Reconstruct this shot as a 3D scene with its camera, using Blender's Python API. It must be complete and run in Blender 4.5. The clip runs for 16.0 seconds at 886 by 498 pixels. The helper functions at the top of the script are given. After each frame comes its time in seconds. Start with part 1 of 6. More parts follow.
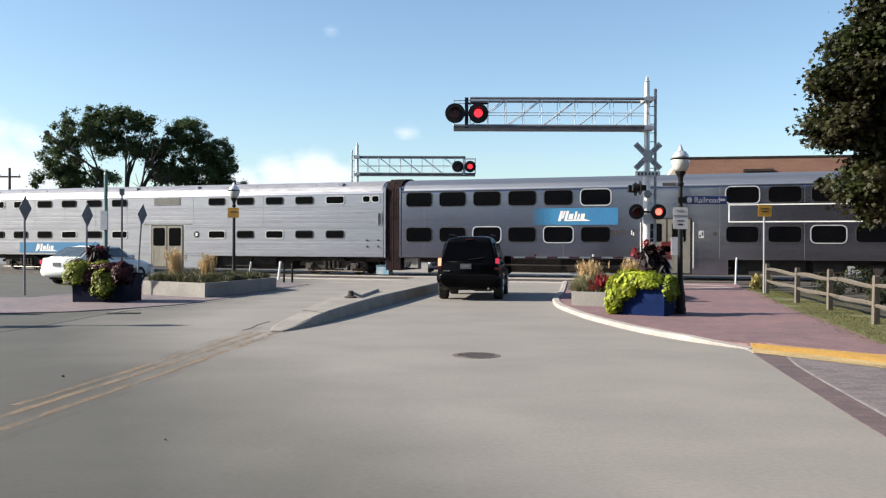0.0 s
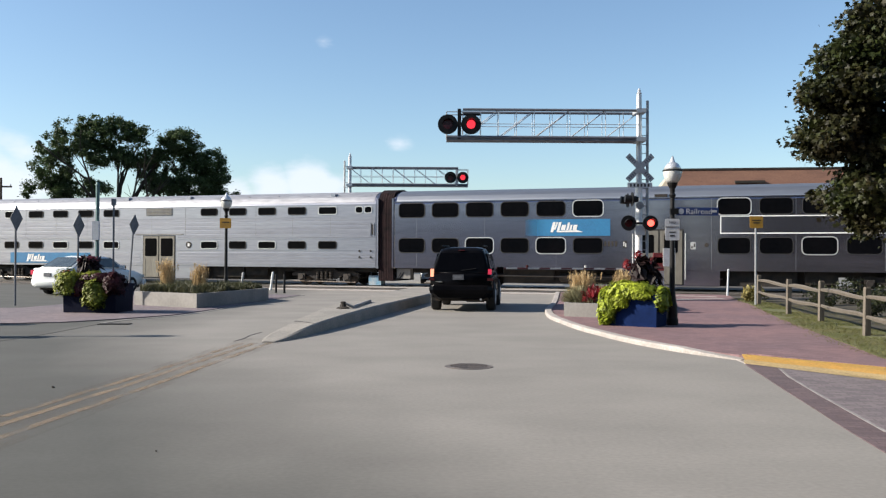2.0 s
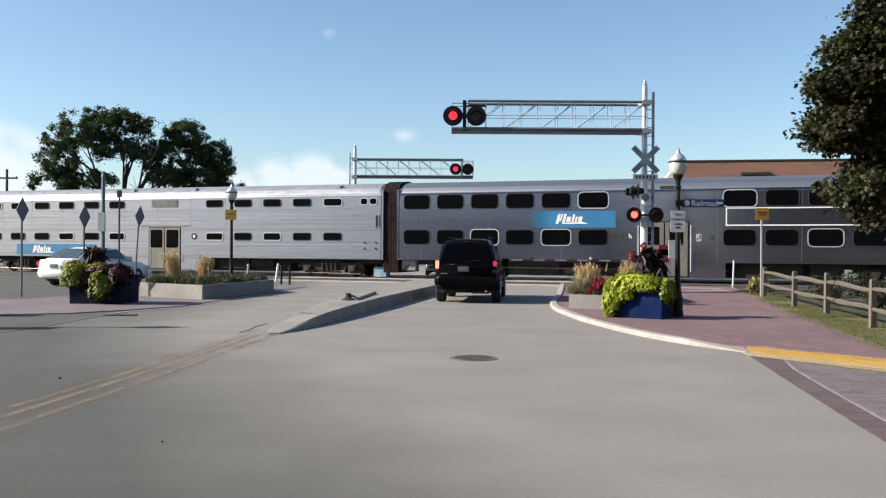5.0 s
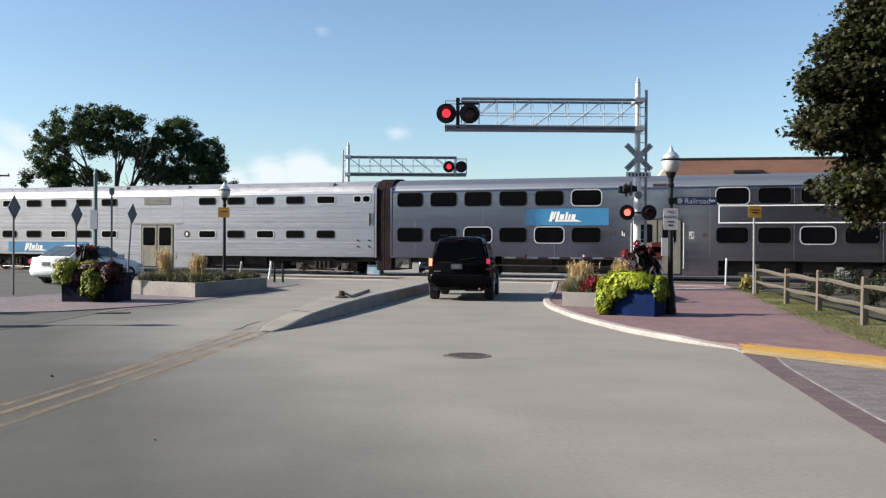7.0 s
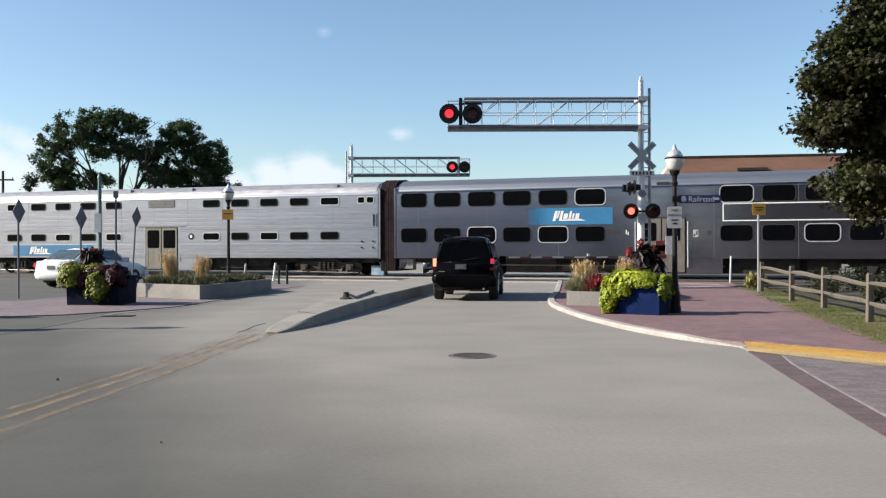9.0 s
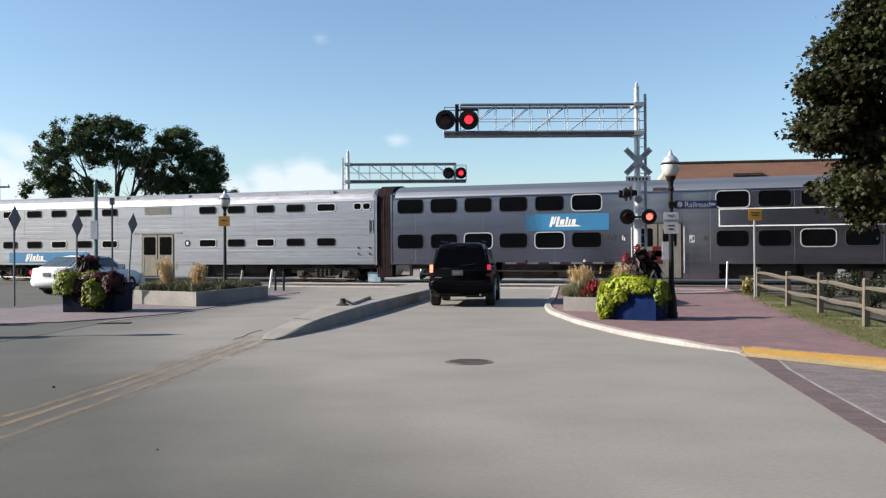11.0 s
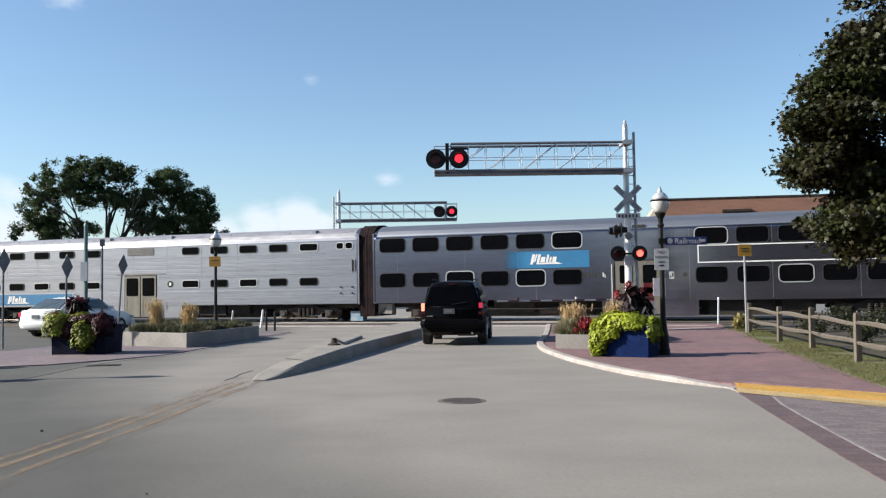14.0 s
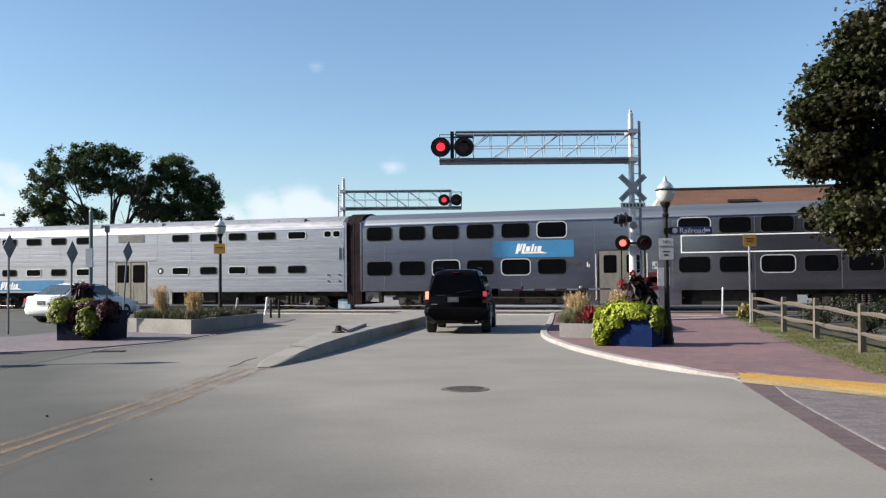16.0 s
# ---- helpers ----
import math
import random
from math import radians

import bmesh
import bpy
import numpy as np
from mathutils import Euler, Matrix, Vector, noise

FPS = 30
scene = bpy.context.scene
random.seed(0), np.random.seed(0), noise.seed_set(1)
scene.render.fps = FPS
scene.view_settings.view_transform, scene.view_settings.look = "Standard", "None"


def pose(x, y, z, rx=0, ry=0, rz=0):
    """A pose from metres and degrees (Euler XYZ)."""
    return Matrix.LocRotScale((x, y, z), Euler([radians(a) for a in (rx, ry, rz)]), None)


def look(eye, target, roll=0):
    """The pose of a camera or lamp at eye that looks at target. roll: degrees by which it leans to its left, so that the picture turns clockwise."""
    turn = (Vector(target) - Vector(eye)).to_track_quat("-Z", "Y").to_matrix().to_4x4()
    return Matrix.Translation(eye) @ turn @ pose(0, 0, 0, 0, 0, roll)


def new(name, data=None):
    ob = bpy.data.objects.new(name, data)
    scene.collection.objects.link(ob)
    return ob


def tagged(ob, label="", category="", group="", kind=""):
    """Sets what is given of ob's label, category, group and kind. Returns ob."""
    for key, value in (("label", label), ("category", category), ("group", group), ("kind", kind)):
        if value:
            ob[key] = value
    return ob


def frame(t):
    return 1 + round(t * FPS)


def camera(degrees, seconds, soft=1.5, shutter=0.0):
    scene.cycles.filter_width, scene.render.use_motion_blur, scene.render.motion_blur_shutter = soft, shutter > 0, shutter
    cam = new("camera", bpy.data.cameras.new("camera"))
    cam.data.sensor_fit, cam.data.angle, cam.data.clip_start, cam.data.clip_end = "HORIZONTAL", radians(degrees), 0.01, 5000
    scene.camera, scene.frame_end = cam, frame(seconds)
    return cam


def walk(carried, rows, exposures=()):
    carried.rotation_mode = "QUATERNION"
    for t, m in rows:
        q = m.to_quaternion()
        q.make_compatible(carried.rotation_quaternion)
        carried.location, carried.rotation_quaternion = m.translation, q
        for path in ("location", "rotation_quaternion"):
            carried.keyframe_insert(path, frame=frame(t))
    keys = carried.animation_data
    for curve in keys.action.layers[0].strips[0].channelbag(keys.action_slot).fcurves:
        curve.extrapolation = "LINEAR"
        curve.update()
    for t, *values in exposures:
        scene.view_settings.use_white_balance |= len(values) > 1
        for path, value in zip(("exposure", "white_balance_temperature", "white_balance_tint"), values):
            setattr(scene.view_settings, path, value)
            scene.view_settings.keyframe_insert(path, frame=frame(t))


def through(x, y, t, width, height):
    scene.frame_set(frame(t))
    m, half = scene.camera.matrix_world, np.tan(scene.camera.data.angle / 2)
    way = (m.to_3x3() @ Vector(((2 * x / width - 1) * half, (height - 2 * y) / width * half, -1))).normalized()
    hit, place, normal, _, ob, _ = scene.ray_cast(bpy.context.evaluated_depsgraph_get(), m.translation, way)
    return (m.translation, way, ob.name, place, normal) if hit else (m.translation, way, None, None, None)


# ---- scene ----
cam = camera(53.34, 16.0, soft=1.25)
PATH = [
    (0.0, pose(0, 0, 1.5, 89.781, -0.184, 0.000)),
    (0.5, pose(0, 0, 1.5, 90.050, -0.229, 0.010)),
    (1.0, pose(0, 0, 1.5, 90.454, -0.578, -0.387)),
    (1.5, pose(0, 0, 1.5, 90.402, -0.349, -0.712)),
    (2.0, pose(0, 0, 1.5, 90.488, -0.279, -0.484)),
    (2.5, pose(0, 0, 1.5, 90.513, -0.088, -0.299)),
    (3.0, pose(0, 0, 1.5, 90.445, -0.178, 0.143)),
    (5.5, pose(0, 0, 1.5, 89.776, -0.304, -0.267)),
    (6.0, pose(0, 0, 1.5, 89.649, -0.276, -0.406)),
    (6.5, pose(0, 0, 1.5, 89.728, -0.463, -0.505)),
    (7.0, pose(0, 0, 1.5, 89.798, -0.313, -0.587)),
    (7.5, pose(0, 0, 1.5, 89.952, -0.085, -0.400)),
    (8.0, pose(0, 0, 1.5, 89.829, -0.063, -0.464)),
    (8.5, pose(0, 0, 1.5, 89.710, 0.057, -0.552)),
    (9.0, pose(0, 0, 1.5, 89.816, 0.176, -0.330)),
    (11.5, pose(0, 0, 1.5, 90.548, 0.473, -0.754)),
    (12.0, pose(0, 0, 1.5, 91.180, 0.417, -1.324)),
    (12.5, pose(0, 0, 1.5, 91.814, 0.690, -1.426)),
    (13.0, pose(0, 0, 1.5, 92.496, 0.719, -0.971)),
    (13.5, pose(0, 0, 1.5, 92.702, 0.788, -0.808)),
    (14.0, pose(0, 0, 1.5, 92.699, 0.851, -1.100)),
    (14.5, pose(0, 0, 1.5, 93.167, 1.027, -1.474)),
    (15.0, pose(0, 0, 1.5, 92.863, 0.644, -1.438)),
    (15.5, pose(0, 0, 1.5, 92.350, 0.604, -1.375)),
    (16.0, pose(0, 0, 1.5, 91.946, 0.514, -0.830)),
]
EXPOSURES = [(0.0, 1.23, 6760, 10), (0.2, 1.19, 6720, 10), (0.45, 1.085, 6640, 10), (9.0, 1.06, 6640, 10), (12.5, 1.05, 6540, 10), (16.0, 1.03, 6480, 10)]
walk(cam, PATH, EXPOSURES)


# ---- light ----
SUN_EL, SUN_AZ = 28.5, -94.0      # degrees; azimuth from +y towards +x
world = bpy.data.worlds.new("sky")
scene.world = world
world.use_nodes = True


def build_world():
    nt = world.node_tree
    nt.nodes.clear()
    N, L = nt.nodes.new, nt.links.new
    out, bg = N("ShaderNodeOutputWorld"), N("ShaderNodeBackground")
    sky = N("ShaderNodeTexSky")
    sky.sky_type, sky.sun_disc = "NISHITA", False
    sky.sun_elevation, sky.sun_rotation = radians(SUN_EL), radians(SUN_AZ)
    sky.air_density, sky.dust_density, sky.ozone_density = 1.0, 0.6, 1.6
    geo = N("ShaderNodeTexCoord")
    # ragged fair-weather clouds low over the horizon
    noi = N("ShaderNodeTexNoise")
    noi.inputs["Scale"].default_value, noi.inputs["Detail"].default_value, noi.inputs["Roughness"].default_value = 15.0, 7.0, 0.55
    mapn = N("ShaderNodeMapping")
    mapn.inputs["Scale"].default_value = (1, 1, 2.2)
    L(geo.outputs["Generated"], mapn.inputs["Vector"])
    L(mapn.outputs["Vector"], noi.inputs["Vector"])
    total = None
    for az, el, wide, tall, amount in CLOUDS:
        d = Vector((math.sin(radians(az)) * math.cos(radians(el)), math.cos(radians(az)) * math.cos(radians(el)), math.sin(radians(el))))
        sub = N("ShaderNodeVectorMath"); sub.operation = "SUBTRACT"
        sub.inputs[1].default_value = d
        L(geo.outputs["Generated"], sub.inputs[0])
        sc = N("ShaderNodeVectorMath"); sc.operation = "MULTIPLY"
        sc.inputs[1].default_value = (1 / wide, 1 / wide, 1 / tall)
        L(sub.outputs[0], sc.inputs[0])
        ln = N("ShaderNodeVectorMath"); ln.operation = "LENGTH"
        L(sc.outputs[0], ln.inputs[0])
        mr = N("ShaderNodeMapRange")
        mr.inputs["From Min"].default_value, mr.inputs["From Max"].default_value = 1.0, 0.0
        mr.inputs["To Min"].default_value, mr.inputs["To Max"].default_value = 0.0, amount
        L(ln.outputs["Value"], mr.inputs["Value"])
        if total is None:
            total = mr.outputs[0]
        else:
            ad = N("ShaderNodeMath"); ad.operation = "MAXIMUM"
            L(total, ad.inputs[0]); L(mr.outputs[0], ad.inputs[1])
            total = ad.outputs[0]
    add = N("ShaderNodeMath"); add.operation = "ADD"
    L(total, add.inputs[0]); L(noi.outputs["Fac"], add.inputs[1])
    ramp = N("ShaderNodeMapRange"); ramp.interpolation_type = "SMOOTHSTEP"
    ramp.inputs["From Min"].default_value, ramp.inputs["From Max"].default_value = 0.74, 1.22
    ramp.inputs["To Max"].default_value = 0.80
    L(add.outputs[0], ramp.inputs["Value"])
    tint = N("ShaderNodeMix"); tint.data_type = "RGBA"; tint.blend_type = "MULTIPLY"
    tint.inputs["Factor"].default_value = 1.0
    tint.inputs[7].default_value = SKY_TINT
    L(sky.outputs[0], tint.inputs[6])
    mix = N("ShaderNodeMix"); mix.data_type = "RGBA"
    mix.inputs[7].default_value = CLOUD_COLOUR
    L(ramp.outputs[0], mix.inputs["Factor"])
    L(tint.outputs[2], mix.inputs[6])
    L(mix.outputs[2], bg.inputs["Color"])
    bg.inputs["Strength"].default_value = SKY_STRENGTH
    L(bg.outputs[0], out.inputs[0])


CLOUDS = [(-26.5, 4.0, 0.10, 0.075, 0.95), (-25.0, 6.0, 0.055, 0.035, 0.75), (-29, 5.6, 0.10, 0.055, 0.9), (-12.6, 3.6, 0.050, 0.042, 0.9), (-10.6, 4.2, 0.050, 0.040, 0.95), (-8.2, 4.6, 0.052, 0.040, 1.0), (-6.9, 4.1, 0.040, 0.038, 0.9),
          (-14.5, 3.8, 0.05, 0.05, 0.8), (-5.6, 2.6, 0.05, 0.030, 0.7), (-2.4, 7.3, 0.030, 0.020, 0.46), (-7.3, 13.6, 0.024, 0.014, 0.30), (-22.0, 17.6, 0.06, 0.030, 0.48), (14, 2.0, 0.1, 0.03, 0.35)]
CLOUD_COLOUR = (5.7, 6.15, 6.9, 1)
SKY_TINT = (0.895, 0.985, 1.055, 1)
SKY_STRENGTH = 0.0785
build_world()
sun = new("sun", bpy.data.lights.new("sun", "SUN"))
sun.data.energy, sun.data.angle, sun.data.color = 5.0, radians(0.53), (1.0, 0.93, 0.83)
sun.matrix_world = look((math.sin(radians(SUN_AZ)) * math.cos(radians(SUN_EL)) * 90, math.cos(radians(SUN_AZ)) * math.cos(radians(SUN_EL)) * 90, math.sin(radians(SUN_EL)) * 90), (0, 0, 0))

# ---- materials ----
def mat(name, colour, rough=0.6, metal=0.0, colour2=None, scale=3.0, fine=40.0, bump=0.15, amount=1.0, stretch=(1, 1, 1), glow=None, glow_power=0.0, random_tint=0.0, spec=0.5, rough_var=0.12, island=0.0, grain=0.5):
    """A surface with variation at two sizes, fine relief and uneven gloss."""
    m = bpy.data.materials.new(name)
    m.use_nodes = True
    nt = m.node_tree
    b = nt.nodes["Principled BSDF"]
    N, L = nt.nodes.new, nt.links.new
    co = N("ShaderNodeTexCoord")
    mp = N("ShaderNodeMapping")
    mp.inputs["Scale"].default_value = stretch
    if metal < 0.3:
        colour = tuple(c * 0.88 for c in colour)
        colour2 = colour2 and tuple(c * 0.88 for c in colour2)
    L(co.outputs["Object"], mp.inputs["Vector"])
    n1, n2 = N("ShaderNodeTexNoise"), N("ShaderNodeTexNoise")
    for n, sc, de in ((n1, scale, 5.0), (n2, fine, 3.0)):
        n.inputs["Scale"].default_value, n.inputs["Detail"].default_value = sc, de
        L(mp.outputs["Vector"], n.inputs["Vector"])
    if colour2 is None:
        colour2 = tuple(c * 0.72 for c in colour)
    mix = N("ShaderNodeMix"); mix.data_type = "RGBA"
    mix.inputs[6].default_value, mix.inputs[7].default_value = (*colour, 1), (*colour2, 1)
    r = N("ShaderNodeMapRange")
    r.inputs["From Min"].default_value, r.inputs["From Max"].default_value = 0.35, 0.68
    r.inputs["To Max"].default_value = amount
    L(n1.outputs["Fac"], r.inputs["Value"])
    L(r.outputs[0], mix.inputs["Factor"])
    mul = N("ShaderNodeMix"); mul.data_type = "RGBA"; mul.blend_type = "MULTIPLY"
    mul.inputs["Factor"].default_value = grain * amount
    grey = N("ShaderNodeMapRange")
    grey.inputs["From Min"].default_value, grey.inputs["From Max"].default_value = 0.3, 0.7
    grey.inputs["To Min"].default_value, grey.inputs["To Max"].default_value = 0.6, 1.3
    L(n2.outputs["Fac"], grey.inputs["Value"])
    L(mix.outputs[2], mul.inputs[6]); L(grey.outputs[0], mul.inputs[7])
    col = mul.outputs[2]
    if random_tint or island:
        hsv = N("ShaderNodeHueSaturation")
        mr = N("ShaderNodeMapRange")
        src = N("ShaderNodeNewGeometry").outputs["Random Per Island"] if island else N("ShaderNodeObjectInfo").outputs["Random"]
        k = island or random_tint
        mr.inputs["To Min"].default_value, mr.inputs["To Max"].default_value = 1 - k, 1 + k
        L(src, mr.inputs["Value"]); L(mr.outputs[0], hsv.inputs["Value"]); L(col, hsv.inputs["Color"])
        col = hsv.outputs[0]
    L(col, b.inputs["Base Color"])
    rr = N("ShaderNodeMapRange")
    rr.inputs["To Min"].default_value, rr.inputs["To Max"].default_value = max(rough - rough_var, 0.02), min(rough + rough_var, 1)
    L(n1.outputs["Fac"], rr.inputs["Value"]); L(rr.outputs[0], b.inputs["Roughness"])
    b.inputs["Metallic"].default_value = metal
    b.inputs["Specular IOR Level"].default_value = spec
    if bump:
        bp = N("ShaderNodeBump")
        bp.inputs["Strength"].default_value, bp.inputs["Distance"].default_value = bump, 0.01
        L(n2.outputs["Fac"], bp.inputs["Height"]); L(bp.outputs[0], b.inputs["Normal"])
    if glow:
        b.inputs["Emission Color"].default_value, b.inputs["Emission Strength"].default_value = (*glow, 1), glow_power
    return m


def leaf_mat(name, colour, colour2, vary=0.35, rough=0.5, through=0.25):
    """Leaves: some light comes through them; every leaf has its own shade."""
    m = mat(name, colour, rough, 0, colour2, scale=1.2, fine=25, bump=0, island=vary, spec=0.22)
    nt = m.node_tree
    b = nt.nodes["Principled BSDF"]
    tr, ms = nt.nodes.new("ShaderNodeBsdfTranslucent"), nt.nodes.new("ShaderNodeMixShader")
    nt.links.new(b.inputs["Base Color"].links[0].from_socket, tr.inputs["Color"])
    ms.inputs[0].default_value = through
    nt.links.new(b.outputs[0], ms.inputs[1]); nt.links.new(tr.outputs[0], ms.inputs[2])
    nt.links.new(ms.outputs[0], nt.nodes["Material Output"].inputs[0])
    return m


def brick_mat(name, c1, c2, joint, wide=0.2, tall=0.1, turn=0.0):
    """Clay pavers with sand joints."""
    m = mat(name, c1, 0.85, 0, c2, scale=0.5, fine=30, bump=0.2)
    nt = m.node_tree
    b = nt.nodes["Principled BSDF"]
    N, L = nt.nodes.new, nt.links.new
    co, mp, br = N("ShaderNodeTexCoord"), N("ShaderNodeMapping"), N("ShaderNodeTexBrick")
    mp.inputs["Rotation"].default_value = (0, 0, radians(turn))
    L(co.outputs["Object"], mp.inputs["Vector"]); L(mp.outputs["Vector"], br.inputs["Vector"])
    br.inputs["Scale"].default_value = 1.0
    br.inputs["Brick Width"].default_value, br.inputs["Row Height"].default_value = wide, tall
    br.inputs["Mortar Size"].default_value, br.inputs["Mortar Smooth"].default_value = 0.006, 0.2
    br.inputs["Color1"].default_value, br.inputs["Color2"].default_value, br.inputs["Mortar"].default_value = (1.15, 1.1, 1.1, 1), (0.75, 0.72, 0.75, 1), (*joint, 1)
    mul = N("ShaderNodeMix"); mul.data_type = "RGBA"; mul.blend_type = "MULTIPLY"
    mul.inputs["Factor"].default_value = 1.0
    L(b.inputs["Base Color"].links[0].from_socket, mul.inputs[6]); L(br.outputs["Color"], mul.inputs[7])
    L(mul.outputs[2], b.inputs["Base Color"])
    return m


M_ROAD = mat("road_concrete", (0.238, 0.223, 0.202), 0.88, 0, (0.190, 0.179, 0.164), scale=0.8, fine=30, bump=0.04, stretch=(0.7, 0.9, 1), amount=0.8, grain=0.28, spec=0.3)


def lane_darkening(m):
    """Darkens the road towards the left and the near end; the change is gradual and ragged."""
    nt = m.node_tree
    b = nt.nodes["Principled BSDF"]
    N, L = nt.nodes.new, nt.links.new
    co, sep, noi, add, mr, mul = N("ShaderNodeTexCoord"), N("ShaderNodeSeparateXYZ"), N("ShaderNodeTexNoise"), N("ShaderNodeMath"), N("ShaderNodeMapRange"), N("ShaderNodeMix")
    L(co.outputs["Object"], sep.inputs[0])
    mp = N("ShaderNodeMapping"); mp.inputs["Scale"].default_value = (0.6, 0.12, 1)
    L(co.outputs["Object"], mp.inputs["Vector"]); L(mp.outputs[0], noi.inputs["Vector"])
    noi.inputs["Scale"].default_value, noi.inputs["Detail"].default_value = 1.0, 6.0
    k = N("ShaderNodeMath"); k.operation = "MULTIPLY"; k.inputs[1].default_value = 2.4
    L(noi.outputs["Fac"], k.inputs[0])
    add.operation = "ADD"
    L(sep.outputs["X"], add.inputs[0]); L(k.outputs[0], add.inputs[1])
    mr.inputs["From Min"].default_value, mr.inputs["From Max"].default_value = 1.6, -1.6
    far = N("ShaderNodeMapRange")
    far.inputs["From Min"].default_value, far.inputs["From Max"].default_value = 3.0, 17.0
    far.inputs["To Min"].default_value, far.inputs["To Max"].default_value = -2.4, 5.0
    L(sep.outputs["Y"], far.inputs["Value"])
    add2 = N("ShaderNodeMath"); add2.operation = "ADD"
    L(add.outputs[0], add2.inputs[0]); L(far.outputs[0], add2.inputs[1])
    L(add2.outputs[0], mr.inputs["Value"])
    mul.data_type, mul.blend_type = "RGBA", "MULTIPLY"
    mul.inputs[7].default_value = (0.35, 0.37, 0.37, 1)
    L(mr.outputs[0], mul.inputs["Factor"])
    L(b.inputs["Base Color"].links[0].from_socket, mul.inputs[6]); L(mul.outputs[2], b.inputs["Base Color"])


lane_darkening(M_ROAD)
M_GRASSGROUND = mat("far_ground", (0.115, 0.12, 0.122), 0.95, 0, (0.165, 0.168, 0.17), scale=0.08, fine=3, bump=0.3)
M_LAWN = mat("lawn_soil", (0.090, 0.100, 0.030), 0.95, 0, (0.125, 0.112, 0.05), scale=0.7, fine=30, bump=0.4)
M_MULCH = mat("dark_mulch", (0.028, 0.021, 0.011), 0.95, 0, (0.048, 0.039, 0.020), scale=1.6, fine=26, bump=0.6)
M_BALLAST = mat("ballast", (0.075, 0.066, 0.057), 0.95, 0, (0.042, 0.037, 0.033), scale=9, fine=30, bump=0.8)
M_PAVER = brick_mat("red_paver", (0.20, 0.118, 0.116), (0.15, 0.098, 0.106), (0.8, 0.75, 0.72), turn=35)
M_PAVER_PLAZA = brick_mat("purplish_paver", (0.185, 0.15, 0.155), (0.14, 0.122, 0.135), (0.8, 0.78, 0.75), turn=20)
M_PAVER_DARK = brick_mat("dark_paver", (0.125, 0.085, 0.085), (0.10, 0.075, 0.08), (0.7, 0.65, 0.6), turn=10)
M_PAVER_GREY = brick_mat("grey_paver", (0.175, 0.15, 0.15), (0.14, 0.12, 0.125), (0.6, 0.6, 0.58), turn=10)
M_ISLAND = mat("island_concrete", (0.27, 0.25, 0.222), 0.88, 0, (0.21, 0.198, 0.18), scale=1.4, fine=25, bump=0.3, spec=0.3)
M_CURB = mat("curb_concrete", (0.38, 0.345, 0.318), 0.85, 0, (0.28, 0.255, 0.235), scale=1.4, fine=25, bump=0.3)
M_CONCRETE = mat("cast_concrete", (0.248, 0.236, 0.220), 0.85, 0, (0.18, 0.171, 0.16), scale=1.0, fine=14, bump=0.15, grain=0.25)
M_YELLOW_LINE = mat("worn_yellow_paint", (0.36, 0.265, 0.175), 0.85, 0, (0.28, 0.215, 0.16), scale=1.6, fine=9, bump=0.05, spec=0.3)


def worn(m, low, high):
    """Paint or stain worn through in patches to the surface below; low and high: how bare it is."""
    nt = m.node_tree
    b = nt.nodes["Principled BSDF"]
    N, L = nt.nodes.new, nt.links.new
    co, mp, n1, r, tr, ms = N("ShaderNodeTexCoord"), N("ShaderNodeMapping"), N("ShaderNodeTexNoise"), N("ShaderNodeMapRange"), N("ShaderNodeBsdfTransparent"), N("ShaderNodeMixShader")
    mp.inputs["Scale"].default_value = (2.5, 0.7, 1)
    n1.inputs["Scale"].default_value, n1.inputs["Detail"].default_value = 2.2, 8.0
    L(co.outputs["Object"], mp.inputs["Vector"]); L(mp.outputs[0], n1.inputs["Vector"])
    r.inputs["From Min"].default_value, r.inputs["From Max"].default_value = 0.36, 0.62
    r.inputs["To Min"].default_value, r.inputs["To Max"].default_value = low, high
    L(n1.outputs["Fac"], r.inputs["Value"]); L(r.outputs[0], ms.inputs[0])
    L(b.outputs[0], ms.inputs[1]); L(tr.outputs[0], ms.inputs[2])
    L(ms.outputs[0], nt.nodes["Material Output"].inputs[0])


worn(M_YELLOW_LINE, 0.55, 0.92)
M_STAIN = mat("brown_road_stain", (0.19, 0.155, 0.128), 0.9, 0, (0.16, 0.135, 0.115), scale=1.6, fine=9, bump=0.0, spec=0.3)
worn(M_STAIN, 0.82, 1.0)

M_TACTILE = mat("yellow_tactile", (0.78, 0.48, 0.11), 0.7, 0, (0.66, 0.45, 0.15), scale=2.0, fine=30, bump=0.3)
M_TACTILE_PALE = mat("faded_yellow_lip", (0.68, 0.52, 0.27), 0.8, 0, (0.55, 0.44, 0.26), scale=2, fine=30, bump=0.2)
M_WHITE_LINE = mat("pale_edging", (0.18, 0.165, 0.16), 0.8, 0, (0.28, 0.265, 0.255), scale=3, fine=20)
M_IRON = mat("cast_iron", (0.10, 0.09, 0.085), 0.65, 0.4, (0.17, 0.14, 0.12), scale=5, fine=50, bump=0.4)
M_STEEL_L = mat("fluted_stainless", (0.368, 0.366, 0.398), 0.34, 0.92, (0.280, 0.280, 0.312), scale=0.8, fine=6, bump=0.04, stretch=(0.25, 1, 2.6), amount=0.7, grain=0.3)
M_FLUTE = mat("weathered_fluting", (0.350, 0.348, 0.378), 0.38, 0.92, (0.228, 0.229, 0.256), scale=0.55, fine=5, bump=0.04, stretch=(0.3, 1, 5.0), amount=0.9, grain=0.35)
